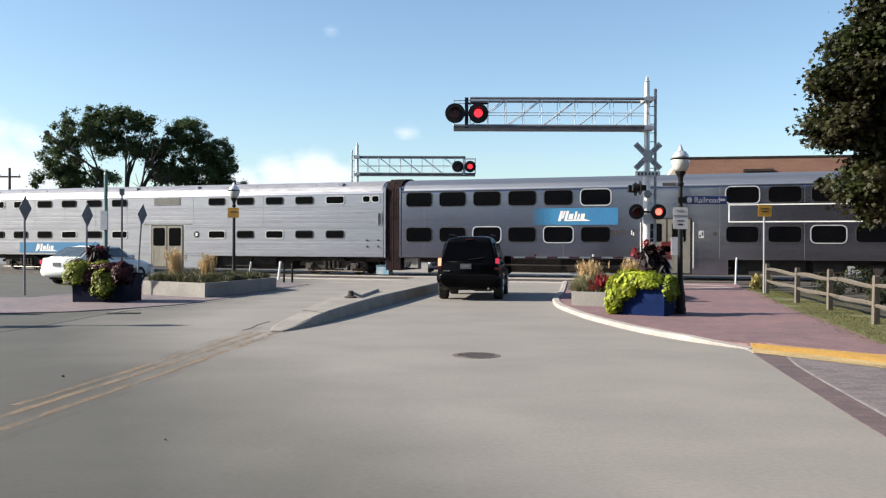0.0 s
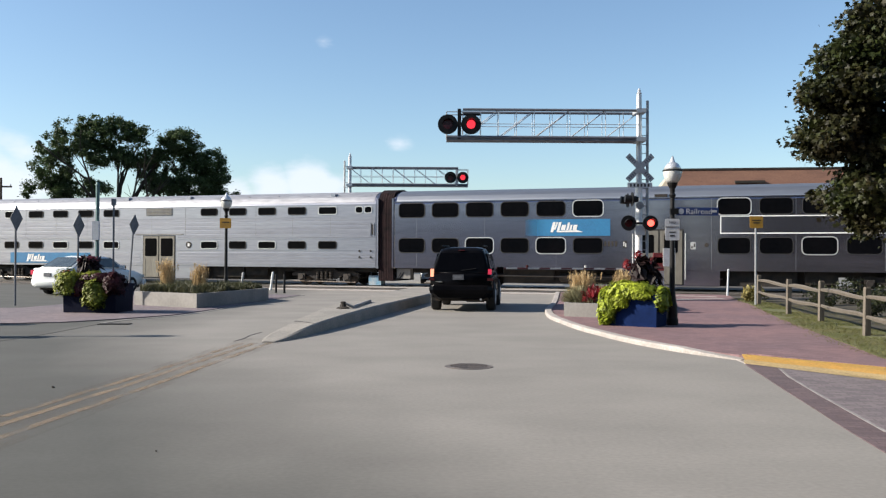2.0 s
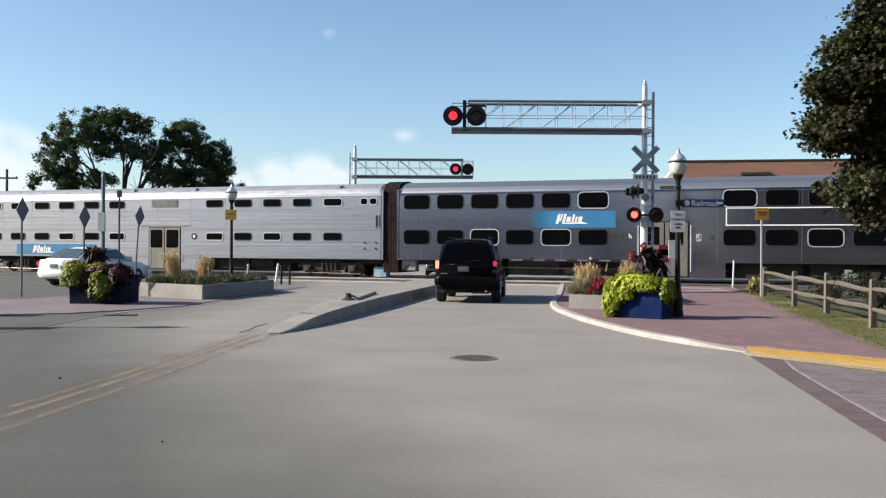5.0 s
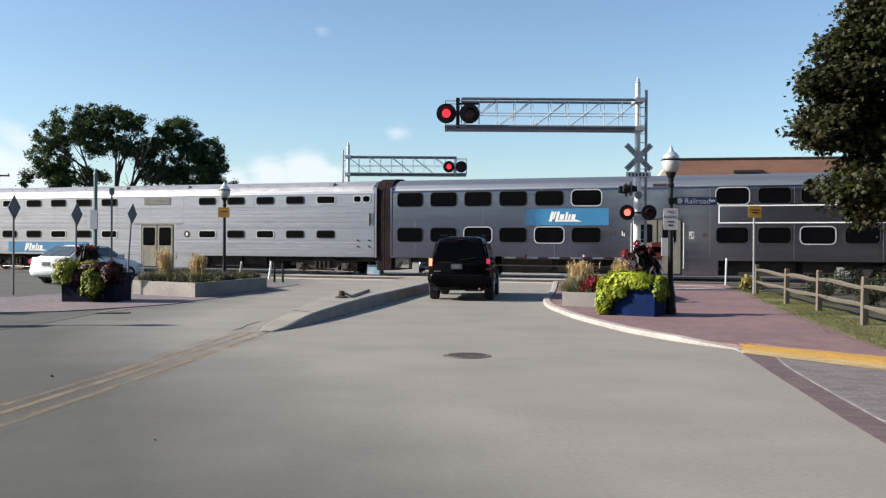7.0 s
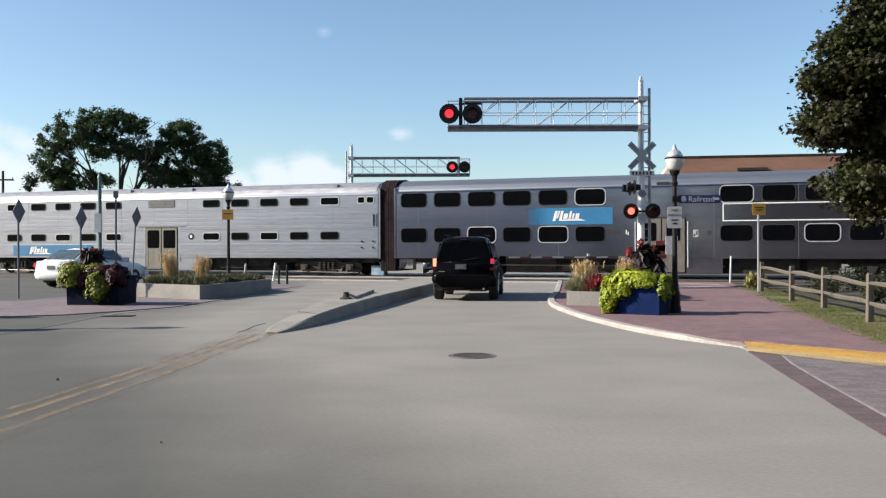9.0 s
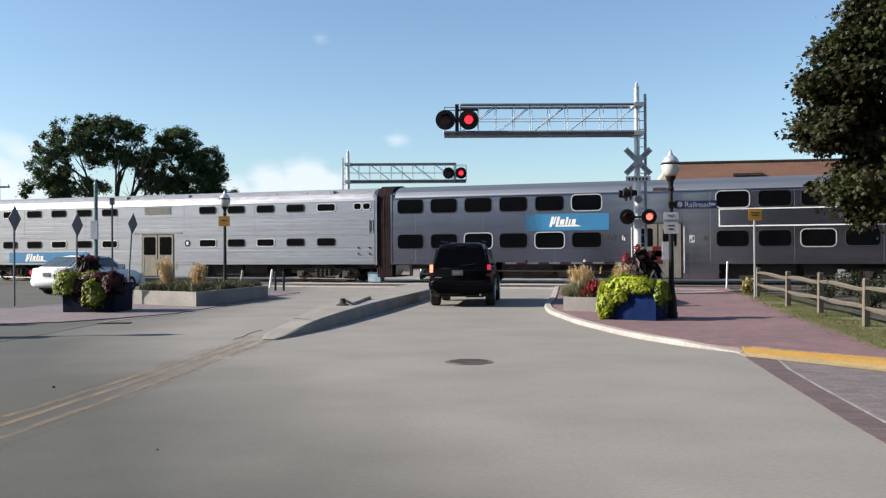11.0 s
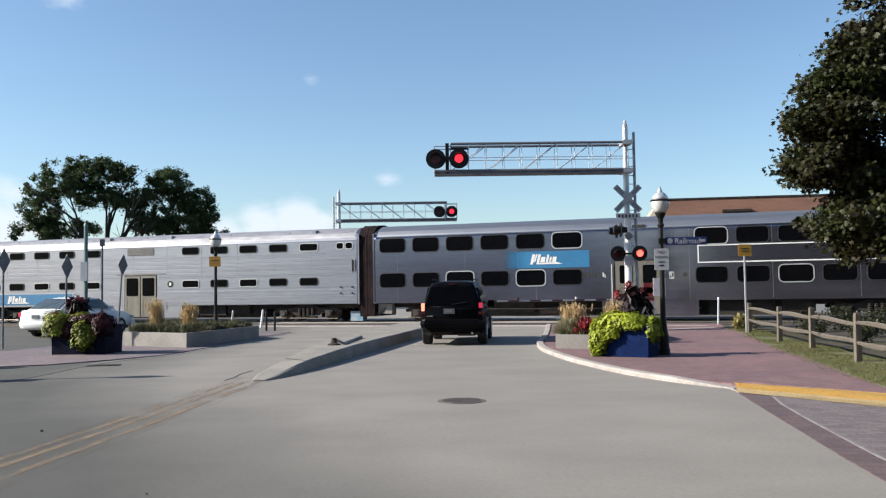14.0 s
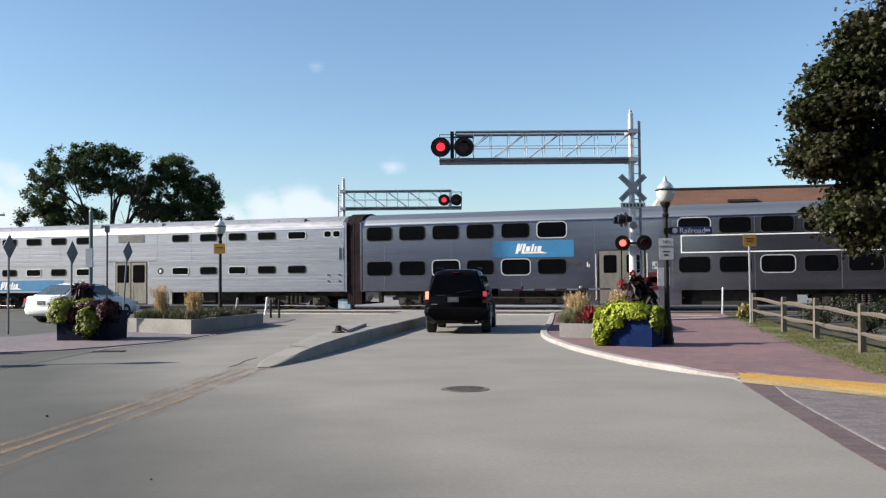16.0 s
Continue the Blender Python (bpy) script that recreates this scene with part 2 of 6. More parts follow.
M_STEEL_R = mat("dull_stainless", (0.290, 0.281, 0.335), 0.17, 0.95, (0.212, 0.206, 0.250), scale=0.9, fine=9, bump=0.03, stretch=(0.2, 1, 3.5), amount=0.8, rough_var=0.04)
M_ROOF_DULL = mat("dull_roof_metal", (0.275, 0.290, 0.318), 0.46, 0.85, (0.225, 0.238, 0.264), scale=0.8, fine=6, stretch=(0.2, 1, 1), bump=0.0, amount=0.6, grain=0.25)
M_ROOF_METAL = mat("train_roof_metal", (0.33, 0.335, 0.36), 0.62, 0.6, (0.24, 0.245, 0.27), scale=0.8, fine=6, stretch=(0.25, 1, 1), bump=0.03)
M_FRAME_LIGHT = mat("bright_window_frame", (0.62, 0.62, 0.61), 0.35, 0.5, scale=2, fine=30, bump=0)
M_RUBBER = mat("black_rubber", (0.018, 0.018, 0.02), 0.75, 0, scale=6, fine=60)
M_DIAPHRAGM = mat("rusty_diaphragm", (0.022, 0.011, 0.012), 0.95, 0, (0.007, 0.005, 0.006), scale=3, fine=14, bump=0.3, spec=0.15)
M_GLASS_DARK = mat("tinted_window", (0.0025, 0.003, 0.004), 0.10, 0, (0.004, 0.004, 0.005), scale=1, fine=6, bump=0, rough_var=0.05, spec=0.03)
M_BLUE = mat("blue_decal", (0.032, 0.185, 0.36), 0.42, 0, (0.026, 0.15, 0.31), scale=1.2, fine=14, bump=0, grain=0.3)
M_BLUE_FADE = mat("fading_blue_decal", (0.032, 0.185, 0.36), 0.42, 0, (0.026, 0.15, 0.31), scale=1.2, fine=14, bump=0, grain=0.3)


def fade_out(m, x0, x1):
    """A printed panel that thins out to bare metal towards one end."""
    nt = m.node_tree
    N, L = nt.nodes.new, nt.links.new
    co, sep, r, tr, ms = N("ShaderNodeTexCoord"), N("ShaderNodeSeparateXYZ"), N("ShaderNodeMapRange"), N("ShaderNodeBsdfTransparent"), N("ShaderNodeMixShader")
    L(co.outputs["Object"], sep.inputs[0]); L(sep.outputs["X"], r.inputs["Value"])
    r.interpolation_type = "SMOOTHSTEP"
    r.inputs["From Min"].default_value, r.inputs["From Max"].default_value = x0, x1
    L(r.outputs[0], ms.inputs[0]); L(tr.outputs[0], ms.inputs[1]); L(nt.nodes["Principled BSDF"].outputs[0], ms.inputs[2])
    L(ms.outputs[0], nt.nodes["Material Output"].inputs[0])


fade_out(M_BLUE_FADE, 6.7, 8.1)
M_WHITE = mat("white_paint", (0.80, 0.80, 0.79), 0.5, 0, (0.70, 0.70, 0.68), scale=3, fine=30, bump=0.05)
M_UNDER = mat("underframe_grime", (0.017, 0.015, 0.014), 0.85, 0.2, (0.05, 0.039, 0.031), scale=3, fine=20, bump=0.4)
M_WHEEL_STEEL = mat("grimy_wheel_steel", (0.075, 0.064, 0.056), 0.5, 0.6, (0.04, 0.034, 0.03), scale=5, fine=30)
M_RAIL = mat("rail_steel", (0.21, 0.185, 0.165), 0.5, 0.8, (0.14, 0.105, 0.08), scale=2, fine=20)
M_TAN_DOOR = mat("door_steel", (0.20, 0.185, 0.155), 0.45, 0.4, (0.145, 0.132, 0.11), scale=1.5, fine=12, stretch=(2, 1, 0.4), bump=0.05)
M_GALV = mat("galvanised_steel", (0.50, 0.52, 0.55), 0.45, 0.55, (0.46, 0.48, 0.50), scale=4, fine=40, bump=0.1)
M_GALV_DARK = mat("weathered_galvanised", (0.33, 0.34, 0.35), 0.55, 0.5, (0.24, 0.245, 0.25), scale=4, fine=40)
M_SLATE = mat("dark_painted_steel", (0.15, 0.16, 0.185), 0.5, 0.3, (0.11, 0.118, 0.135), scale=4, fine=40)
M_SIGN_WHITE = mat("sign_white", (0.66, 0.66, 0.66), 0.45, 0, (0.55, 0.55, 0.55), scale=4, fine=30, bump=0)
M_SIGN_GREY = mat("dull_sign_white", (0.42, 0.43, 0.44), 0.5, 0, (0.33, 0.34, 0.35), scale=4, fine=30, bump=0)
M_SIGN_BACK = mat("sign_back_aluminium", (0.12, 0.13, 0.145), 0.6, 0.3, (0.09, 0.095, 0.11), scale=4, fine=30)
M_SIGN_YELLOW = mat("sign_amber", (0.54, 0.28, 0.03), 0.5, 0, (0.42, 0.215, 0.03), scale=4, fine=30, bump=0)
M_SIGN_BLUE = mat("street_sign_blue", (0.022, 0.052, 0.19), 0.45, 0, scale=4, fine=30, bump=0)
M_BLACK = mat("black_enamel", (0.009, 0.009, 0.010), 0.5, 0, (0.014, 0.014, 0.014), spec=0.2, scale=6, fine=50, bump=0.1)
M_LENS = mat("dark_red_lens", (0.055, 0.006, 0.008), 0.25, 0, scale=6, fine=60, bump=0)
M_LIT = mat("lit_red_lens", (0.6, 0.03, 0.03), 0.4, 0, scale=6, fine=60, bump=0, glow=(1.0, 0.03, 0.05), glow_power=0.75)
M_LIT_LOW = mat("lit_red_lamp", (0.7, 0.05, 0.03), 0.4, 0, scale=6, fine=60, bump=0, glow=(1.0, 0.075, 0.055), glow_power=2.3)
M_RED = mat("red_paint", (0.26, 0.035, 0.035), 0.5, 0, (0.19, 0.03, 0.03), scale=3, fine=30, bump=0.05)
M_GATE_RED = mat("dull_gate_red", (0.09, 0.018, 0.024), 0.55, 0, (0.05, 0.014, 0.018), scale=3, fine=30, bump=0.05)
M_TEAL = mat("teal_pole_paint", (0.09, 0.17, 0.17), 0.5, 0.2, (0.07, 0.13, 0.13), scale=3, fine=30)
M_BRICKWALL = brick_mat("reflection_brick_pale", (0.50, 0.49, 0.51), (0.43, 0.42, 0.44), (1.2, 1.15, 1.1))
M_BRICKWALL_DARK = brick_mat("reflection_brick_dark", (0.085, 0.075, 0.07), (0.06, 0.055, 0.052), (1.2, 1.1, 1.0))
M_GLOBE = mat("frosted_globe", (0.56, 0.57, 0.55), 0.2, 0, (0.47, 0.48, 0.46), scale=3, fine=30, bump=0)
M_CAP = mat("silver_lamp_cap", (0.68, 0.69, 0.70), 0.35, 0.6, scale=3, fine=30, bump=0)
M_CAR_BLACK = mat("black_car_paint", (0.0028, 0.0028, 0.0036), 0.2, 0, (0.005, 0.005, 0.006), scale=1.5, fine=30, bump=0, rough_var=0.06, spec=0.05)
M_CAR_WHITE = mat("white_car_paint", (0.74, 0.77, 0.77), 0.25, 0, (0.68, 0.71, 0.71), scale=1.5, fine=30, bump=0, rough_var=0.06, grain=0.1)
M_PLASTIC = mat("dark_plastic", (0.005, 0.005, 0.006), 0.6, 0, spec=0.2, scale=6, fine=60)
M_CAR_GLASS = mat("car_glass", (0.002, 0.002, 0.0026), 0.08, 0, scale=2, fine=6, bump=0, rough_var=0.04, spec=0.05)
M_CAR_GLASS_L = mat("pale_car_glass", (0.07, 0.09, 0.10), 0.08, 0, scale=2, fine=6, bump=0, rough_var=0.04)
M_TYRE = mat("tyre_rubber", (0.014, 0.014, 0.014), 0.85, 0, (0.03, 0.028, 0.026), scale=6, fine=40)
M_RIM = mat("alloy_rim", (0.50, 0.51, 0.52), 0.35, 0.8, scale=6, fine=40)
M_TAIL = mat("tail_lamp", (0.30, 0.02, 0.04), 0.2, 0, scale=8, fine=60, bump=0, glow=(1.0, 0.06, 0.14), glow_power=0.22)
M_TAIL_LIT = mat("lit_tail_lamp", (0.5, 0.10, 0.06), 0.2, 0, scale=8, fine=60, bump=0, glow=(1.0, 0.36, 0.22), glow_power=0.8)
M_CHROME = mat("chrome", (0.8, 0.8, 0.8), 0.15, 1.0, scale=8, fine=60, bump=0, rough_var=0.05)
M_PLATE = mat("licence_plate", (0.10, 0.105, 0.12), 0.4, 0, scale=10, fine=60, bump=0)
M_PLANTER_BLUE = mat("blue_planter_box", (0.005, 0.019, 0.085), 0.75, 0, (0.003, 0.012, 0.055), scale=2, fine=20, bump=0.1, spec=0.08, grain=0.3)
M_PLANTER_DARK = mat("dark_blue_planter_box", (0.008, 0.011, 0.028), 0.75, 0, (0.005, 0.007, 0.018), scale=2, fine=20, bump=0.1, spec=0.08)
M_SOIL = mat("soil", (0.07, 0.05, 0.035), 0.95, 0, (0.12, 0.09, 0.06), scale=6, fine=40, bump=0.6)
M_WOOD = mat("weathered_rail_wood", (0.145, 0.122, 0.096), 0.85, 0, (0.09, 0.076, 0.06), scale=4, fine=30, stretch=(6, 6, 1), bump=0.5)
M_BARK = mat("bark", (0.038, 0.030, 0.023), 0.95, 0, (0.020, 0.017, 0.014), scale=5, fine=20, stretch=(2, 2, 0.5), bump=0.8)
M_LEAF_FAR = leaf_mat("locust_leaves", (0.064, 0.098, 0.036), (0.044, 0.070, 0.028), 0.45)
M_LEAF_MAPLE = leaf_mat("maple_leaves", (0.024, 0.032, 0.008), (0.025, 0.018, 0.007), 0.7, 0.5, 0.2)
M_LIME = leaf_mat("lime_vine_leaves", (0.34, 0.39, 0.035), (0.15, 0.20, 0.022), 0.5)
M_YGREEN = leaf_mat("yellow_green_leaves", (0.25, 0.27, 0.035), (0.13, 0.16, 0.025), 0.45)
M_CRIMSON = leaf_mat("crimson_leaves", (0.055, 0.010, 0.013), (0.03, 0.009, 0.011), 0.45)
M_REDFLOWER = leaf_mat("red_blooms", (0.24, 0.018, 0.022), (0.13, 0.013, 0.02), 0.4)
M_CANNA = leaf_mat("dark_canna_leaves", (0.022, 0.011, 0.012), (0.016, 0.012, 0.01), 0.4)
M_PINKFLOWER = leaf_mat("dull_pink_blooms", (0.22, 0.05, 0.07), (0.12, 0.03, 0.05), 0.4)
M_STRAW = leaf_mat("straw_grass", (0.58, 0.43, 0.23), (0.44, 0.31, 0.16), 0.25)
M_SAGE = leaf_mat("sage_groundcover", (0.33, 0.31, 0.19), (0.21, 0.20, 0.115), 0.35)
M_GROUNDCOVER = leaf_mat("olive_groundcover", (0.080, 0.082, 0.040), (0.052, 0.054, 0.028), 0.4)
M_GRASSBLADE = leaf_mat("grass_blades", (0.115, 0.125, 0.034), (0.15, 0.135, 0.05), 0.25)
M_YELLOWING = leaf_mat("yellowing_leaves", (0.30, 0.25, 0.09), (0.16, 0.15, 0.05), 0.4)
M_SHRUB = leaf_mat("shrub_leaves", (0.038, 0.044, 0.018), (0.027, 0.032, 0.014), 0.4)
M_ROOF = mat("brown_roof", (0.17, 0.085, 0.055), 0.85, 0, (0.13, 0.065, 0.045), scale=0.6, fine=6, stretch=(1, 1, 4), bump=0.3)
M_BEIGE = mat("beige_wall", (0.46, 0.40, 0.31), 0.85, 0, (0.40, 0.34, 0.26), scale=0.6, fine=8)
M_WOODPOLE = mat("utility_pole_wood", (0.10, 0.075, 0.055), 0.9, 0, scale=3, fine=30, stretch=(4, 4, 0.5))
M_CRACK = mat("dark_joint_dirt", (0.045, 0.042, 0.04), 0.95, 0, scale=4, fine=30)
M_TEXT_DARK = mat("sign_lettering_dark", (0.03, 0.03, 0.032), 0.6, 0, scale=5, fine=30, bump=0)


# ---- building helpers ----
def part(name, bm, material, parent=None, label="", smooth=False, bevel=0.0):
    me = bpy.data.meshes.new(name)
    if bevel:
        bmesh.ops.bevel(bm, geom=[e for e in bm.edges if len(e.link_faces) == 2 and e.calc_face_angle() > 0.5], offset=bevel, segments=2, affect="EDGES", clamp_overlap=True)
    bmesh.ops.recalc_face_normals(bm, faces=bm.faces)
    bm.to_mesh(me)
    bm.free()
    if smooth:
        for p in me.polygons:
            p.use_smooth = True
    me.materials.append(material)
    ob = new(name, me)
    if parent:
        ob.parent = parent
    if label:
        ob["label"] = label
    return ob


def thing(name, m, label, category, group="", kind=""):
    ob = new(name)
    ob.empty_display_size = 0.2
    ob.matrix_world = m
    return tagged(ob, label, category, group, kind)


def box(bm, x0, x1, y0, y1, z0, z1, m=None):
    v = [bm.verts.new((x, y, z)) for z in (z0, z1) for x, y in ((x0, y0), (x1, y0), (x1, y1), (x0, y1))]
    for f in ((0, 3, 2, 1), (4, 5, 6, 7), (0, 1, 5, 4), (1, 2, 6, 5), (2, 3, 7, 6), (3, 0, 4, 7)):
        bm.faces.new([v[i] for i in f])
    if m is not None:
        bmesh.ops.transform(bm, matrix=m, verts=v)
    return bm


def B(*a, m=None):
    return box(bmesh.new(), *a, m=m)


def tube(bm, p0, p1, r0, r1=None, n=12):
    p0, p1 = Vector(p0), Vector(p1)
    r1 = r0 if r1 is None else r1
    q = (p1 - p0).to_track_quat("Z", "Y")
    rings = []
    for p, r in ((p0, r0), (p1, r1)):
        rings.append([bm.verts.new(p + q @ Vector((r * math.cos(2 * math.pi * i / n), r * math.sin(2 * math.pi * i / n), 0))) for i in range(n)])
    for i in range(n):
        bm.faces.new((rings[0][i], rings[0][(i + 1) % n], rings[1][(i + 1) % n], rings[1][i]))
    bm.faces.new(rings[0][::-1])
    bm.faces.new(rings[1])
    return bm


def T(*a, **k):
    return tube(bmesh.new(), *a, **k)


def lathe(bm, profile, n=20, at=(0, 0, 0)):
    """profile: (radius, height) from the bottom up."""
    rings = [[bm.verts.new((at[0] + r * math.cos(2 * math.pi * i / n), at[1] + r * math.sin(2 * math.pi * i / n), at[2] + z)) for i in range(n)] for r, z in profile]
    for a, b in zip(rings, rings[1:]):
        for i in range(n):
            bm.faces.new((a[i], a[(i + 1) % n], b[(i + 1) % n], b[i]))
    bm.faces.new(rings[0][::-1])
    bm.faces.new(rings[-1])
    return bm


def loft(bm, rings, closed=True):
    vs = [[bm.verts.new(p) for p in r] for r in rings]
    n = len(vs[0])
    for a, b in zip(vs, vs[1:]):
        for i in range(n):
            bm.faces.new((a[i], a[(i + 1) % n], b[(i + 1) % n], b[i]))
    if closed:
        bm.faces.new(vs[0][::-1])
        bm.faces.new(vs[-1])
    return bm


def slab(bm, outline, z0, z1):
    """A prism over an outline of (x, y)."""
    return loft(bm, [[(x, y, z0) for x, y in outline], [(x, y, z1) for x, y in outline]])


def sheet(name, outline, z, material, label="", category="", depth=0.05):
    bm = bmesh.new()
    slab(bm, outline, z - depth, z)
    ob = part(name, bm, material)
    return tagged(ob, label, category, kind="structure")


def rounded(w, h, r, n=4):
    """Outline of a rounded rectangle, centred."""
    out = []
    for cx, cy, a0 in ((w / 2 - r, h / 2 - r, 0), (-w / 2 + r, h / 2 - r, 90), (-w / 2 + r, -h / 2 + r, 180), (w / 2 - r, -h / 2 + r, 270)):
        for i in range(n + 1):
            a = radians(a0 + 90 * i / n)
            out.append((cx + r * math.cos(a), cy + r * math.sin(a)))
    return out


def ring_frame(bm, cx, cz, w, h, r, t, y0, y1):
    """A rounded frame standing in the x-z plane, between depths y0 and y1."""
    o, i = rounded(w, h, r), rounded(w - 2 * t, h - 2 * t, max(r - t, 0.01))
    rows = [[(cx + x, y1, cz + z) for x, z in o], [(cx + x, y0, cz + z) for x, z in o], [(cx + x, y0, cz + z) for x, z in i], [(cx + x, y1, cz + z) for x, z in i]]
    return loft(bm, rows, closed=False)


def plate_xz(bm, cx, cz, w, h, r, y0, y1):
    o = rounded(w, h, r)
    return loft(bm, [[(cx + x, y1, cz + z) for x, z in o], [(cx + x, y0, cz + z) for x, z in o]])


def lettering(name, words, size, material, parent, m, label=""):
    cu = bpy.data.curves.new(name, "FONT")
    cu.body, cu.size, cu.align_x, cu.align_y, cu.extrude = words, size, "CENTER", "CENTER", 0.001
    ob = new(name, cu)
    cu.materials.append(material)
    ob.parent = parent
    ob.matrix_local = m
    if label:
        ob["label"] = label
    return ob


def leaves_mesh(name, centres, size, material, parent=None, label="", flat=0.5, long=1.0, seed=1, droop=0.0):
    """Many small folded leaves, one pair of triangles each, at the given centres."""
    rng = np.random.default_rng(seed)
    c = np.asarray(centres, float)
    n = len(c)
    nor = rng.normal(size=(n, 3)); nor[:, 2] = np.abs(nor[:, 2]) + flat
    nor /= np.linalg.norm(nor, axis=1)[:, None]
    a = rng.normal(size=(n, 3)); a[:, 2] -= droop
    a -= (a * nor).sum(1)[:, None] * nor
    a /= np.linalg.norm(a, axis=1)[:, None]
    b = np.cross(nor, a)
    s = (size * rng.uniform(0.6, 1.35, n))[:, None]
    tip, left, right, base = c + a * s * long, c + b * s * 0.5 + nor * s * 0.14, c - b * s * 0.5 + nor * s * 0.14, c - a * s * 0.55 * long
    verts = np.stack([base, right, tip, left], 1).reshape(-1, 3)
    faces = (np.arange(n)[:, None] * 4 + np.array([[0, 1, 2]])).tolist() + (np.arange(n)[:, None] * 4 + np.array([[0, 2, 3]])).tolist()
    me = bpy.data.meshes.new(name)
    me.from_pydata(verts.tolist(), [], faces)
    me.materials.append(material)
    ob = new(name, me)
    if parent:
        ob.parent = parent
    if label:
        ob["label"] = label
    return ob


LOBES = ((1.0, 0.0), (0.52, 0.20), (0.62, 0.62), (0.12, 0.36), (-0.22, 0.62), (-0.36, 0.16), (-0.36, -0.16), (-0.22, -0.62), (0.12, -0.36), (0.62, -0.62), (0.52, -0.20))


def lobed_leaves_mesh(name, centres, size, material, parent, seed=1):
    """Palmate leaves, a fan of triangles each, hanging outwards and cupped."""
    rng = np.random.default_rng(seed)
    c = np.asarray(centres, float)
    n = len(c)
    nor = rng.normal(size=(n, 3)) * 0.75 + np.array((-0.35, -0.35, 0.75))
    nor /= np.linalg.norm(nor, axis=1)[:, None]
    a = rng.normal(size=(n, 3)); a[:, 2] -= 1.3
    a -= (a * nor).sum(1)[:, None] * nor
    a /= np.linalg.norm(a, axis=1)[:, None]
    b = np.cross(nor, a)
    s = (size * rng.uniform(0.55, 1.3, n))[:, None]
    rim = [c + a * s * u + b * s * v - nor * s * 0.16 * (u * u + v * v) for u, v in LOBES]
    k = len(LOBES)
    verts = np.stack([c] + rim, 1).reshape(-1, 3)
    base = np.arange(n)[:, None] * (k + 1)
    faces = np.concatenate([base + np.array([[0, i + 1, (i + 1) % k + 1]]) for i in range(k)])
    me = bpy.data.meshes.new(name)
    me.from_pydata(verts.tolist(), [], faces.tolist())
    me.materials.append(material)
    ob = new(name, me)
    ob.parent = parent
    return ob


def blades_mesh(name, roots, tips, width, material, parent=None, label="", seed=2):
    """Grass blades or stems from root to tip, bent once."""
    rng = np.random.default_rng(seed)
    r, t = np.asarray(roots, float), np.asarray(tips, float)
    n = len(r)
    mid = (r + t) / 2; mid[:, :2] = r[:, :2] * 0.72 + t[:, :2] * 0.28
    ang = rng.uniform(0, 2 * np.pi, n)
    w = np.stack([np.cos(ang), np.sin(ang), np.zeros(n)], 1) * (width * rng.uniform(0.6, 1.3, n))[:, None]
    verts = np.stack([r - w, r + w, mid + w, mid - w, t], 1).reshape(-1, 3)
    k = np.arange(n)[:, None] * 5
    faces = (k + np.array([[0, 1, 2, 3]])).tolist() + (k + np.array([[3, 2, 4]])).tolist()
    me = bpy.data.meshes.new(name)
    me.from_pydata(verts.tolist(), [], faces)
    me.materials.append(material)
    ob = new(name, me)
    if parent:
        ob.parent = parent
    if label:
        ob["label"] = label
    return ob


def blob_points(n, centre, radii, seed=3, shell=0.5, floor=None):
    """Points in an uneven ellipsoid, most near its skin."""
    rng = np.random.default_rng(seed)
    d = rng.normal(size=(n, 3)); d /= np.linalg.norm(d, axis=1)[:, None]
    r = rng.uniform(shell, 1.0, n) ** 0.6
    wob = np.array([1.3 * noise.noise(Vector(v) * 1.6 + Vector((seed, 0, 0))) + 0.8 * noise.noise(Vector(v) * 4.1 + Vector((0, seed, 0))) for v in d])
    p = np.asarray(centre) + d * (r * (1 + 0.3 * wob))[:, None] * np.asarray(radii)
    if floor is not None:
        p = p[p[:, 2] > floor]
    return p

# ---- ground, road, pavements ----
CURB = [(4.9, 36.0), (4.3, 32.0), (3.6, 27.5), (3.06, 24.5), (2.84, 22.6), (2.78, 21.2), (2.83, 19.9), (2.94, 18.2), (3.15, 16.75), (3.40, 15.4), (3.77, 14.2), (4.09, 13.5), (4.46, 12.85)]
WALK_EDGE = [(10.6, 31.2), (9.6, 26.5), (8.2, 20.9), (7.28, 16.4), (6.6, 13.3), (6.2, 11.3)]
RIGHT_EDGE = [(4.37, 12.45), (4.19, 11.35), (3.94, 9.81), (3.77, 8.71), (3.61, 7.75), (3.48, 6.83), (3.3, 4.0), (3.2, -12.0)]
WALK_Z = 0.06


def build_ground():
    bm = bmesh.new()
    box(bm, -1500, 1500, -600, 2400, -0.3, -0.04)
    tagged(part("ground", bm, M_GRASSGROUND), "grey bare earth and gravel reaching to the horizon", "ground", kind="structure")
    # the road and the lot beside it
    road = [(-70, -12), (3.2, -12)] + RIGHT_EDGE[::-1][1:] + [(4.46, 12.85)] + CURB[::-1][1:] + [(5.2, 39.4), (-20, 46.9), (-70, 63)]
    sheet("road", road, 0.0, M_ROAD, "pale worn concrete road leading up to the crossing", "road", 0.06)
    far = [(-8.0, 48.5), (6.5, 43.5), (14, 120), (2, 120)]
    sheet("road_beyond", far, 0.0, M_ROAD, "pale road going on beyond the tracks", "road", 0.06)


def offset_line(line, d):
    out = []
    for i, (x, y) in enumerate(line):
        a, b = line[max(i - 1, 0)], line[min(i + 1, len(line) - 1)]
        tx, ty = b[0] - a[0], b[1] - a[1]
        k = math.hypot(tx, ty)
        out.append((x - ty / k * d, y + tx / k * d))
    return out


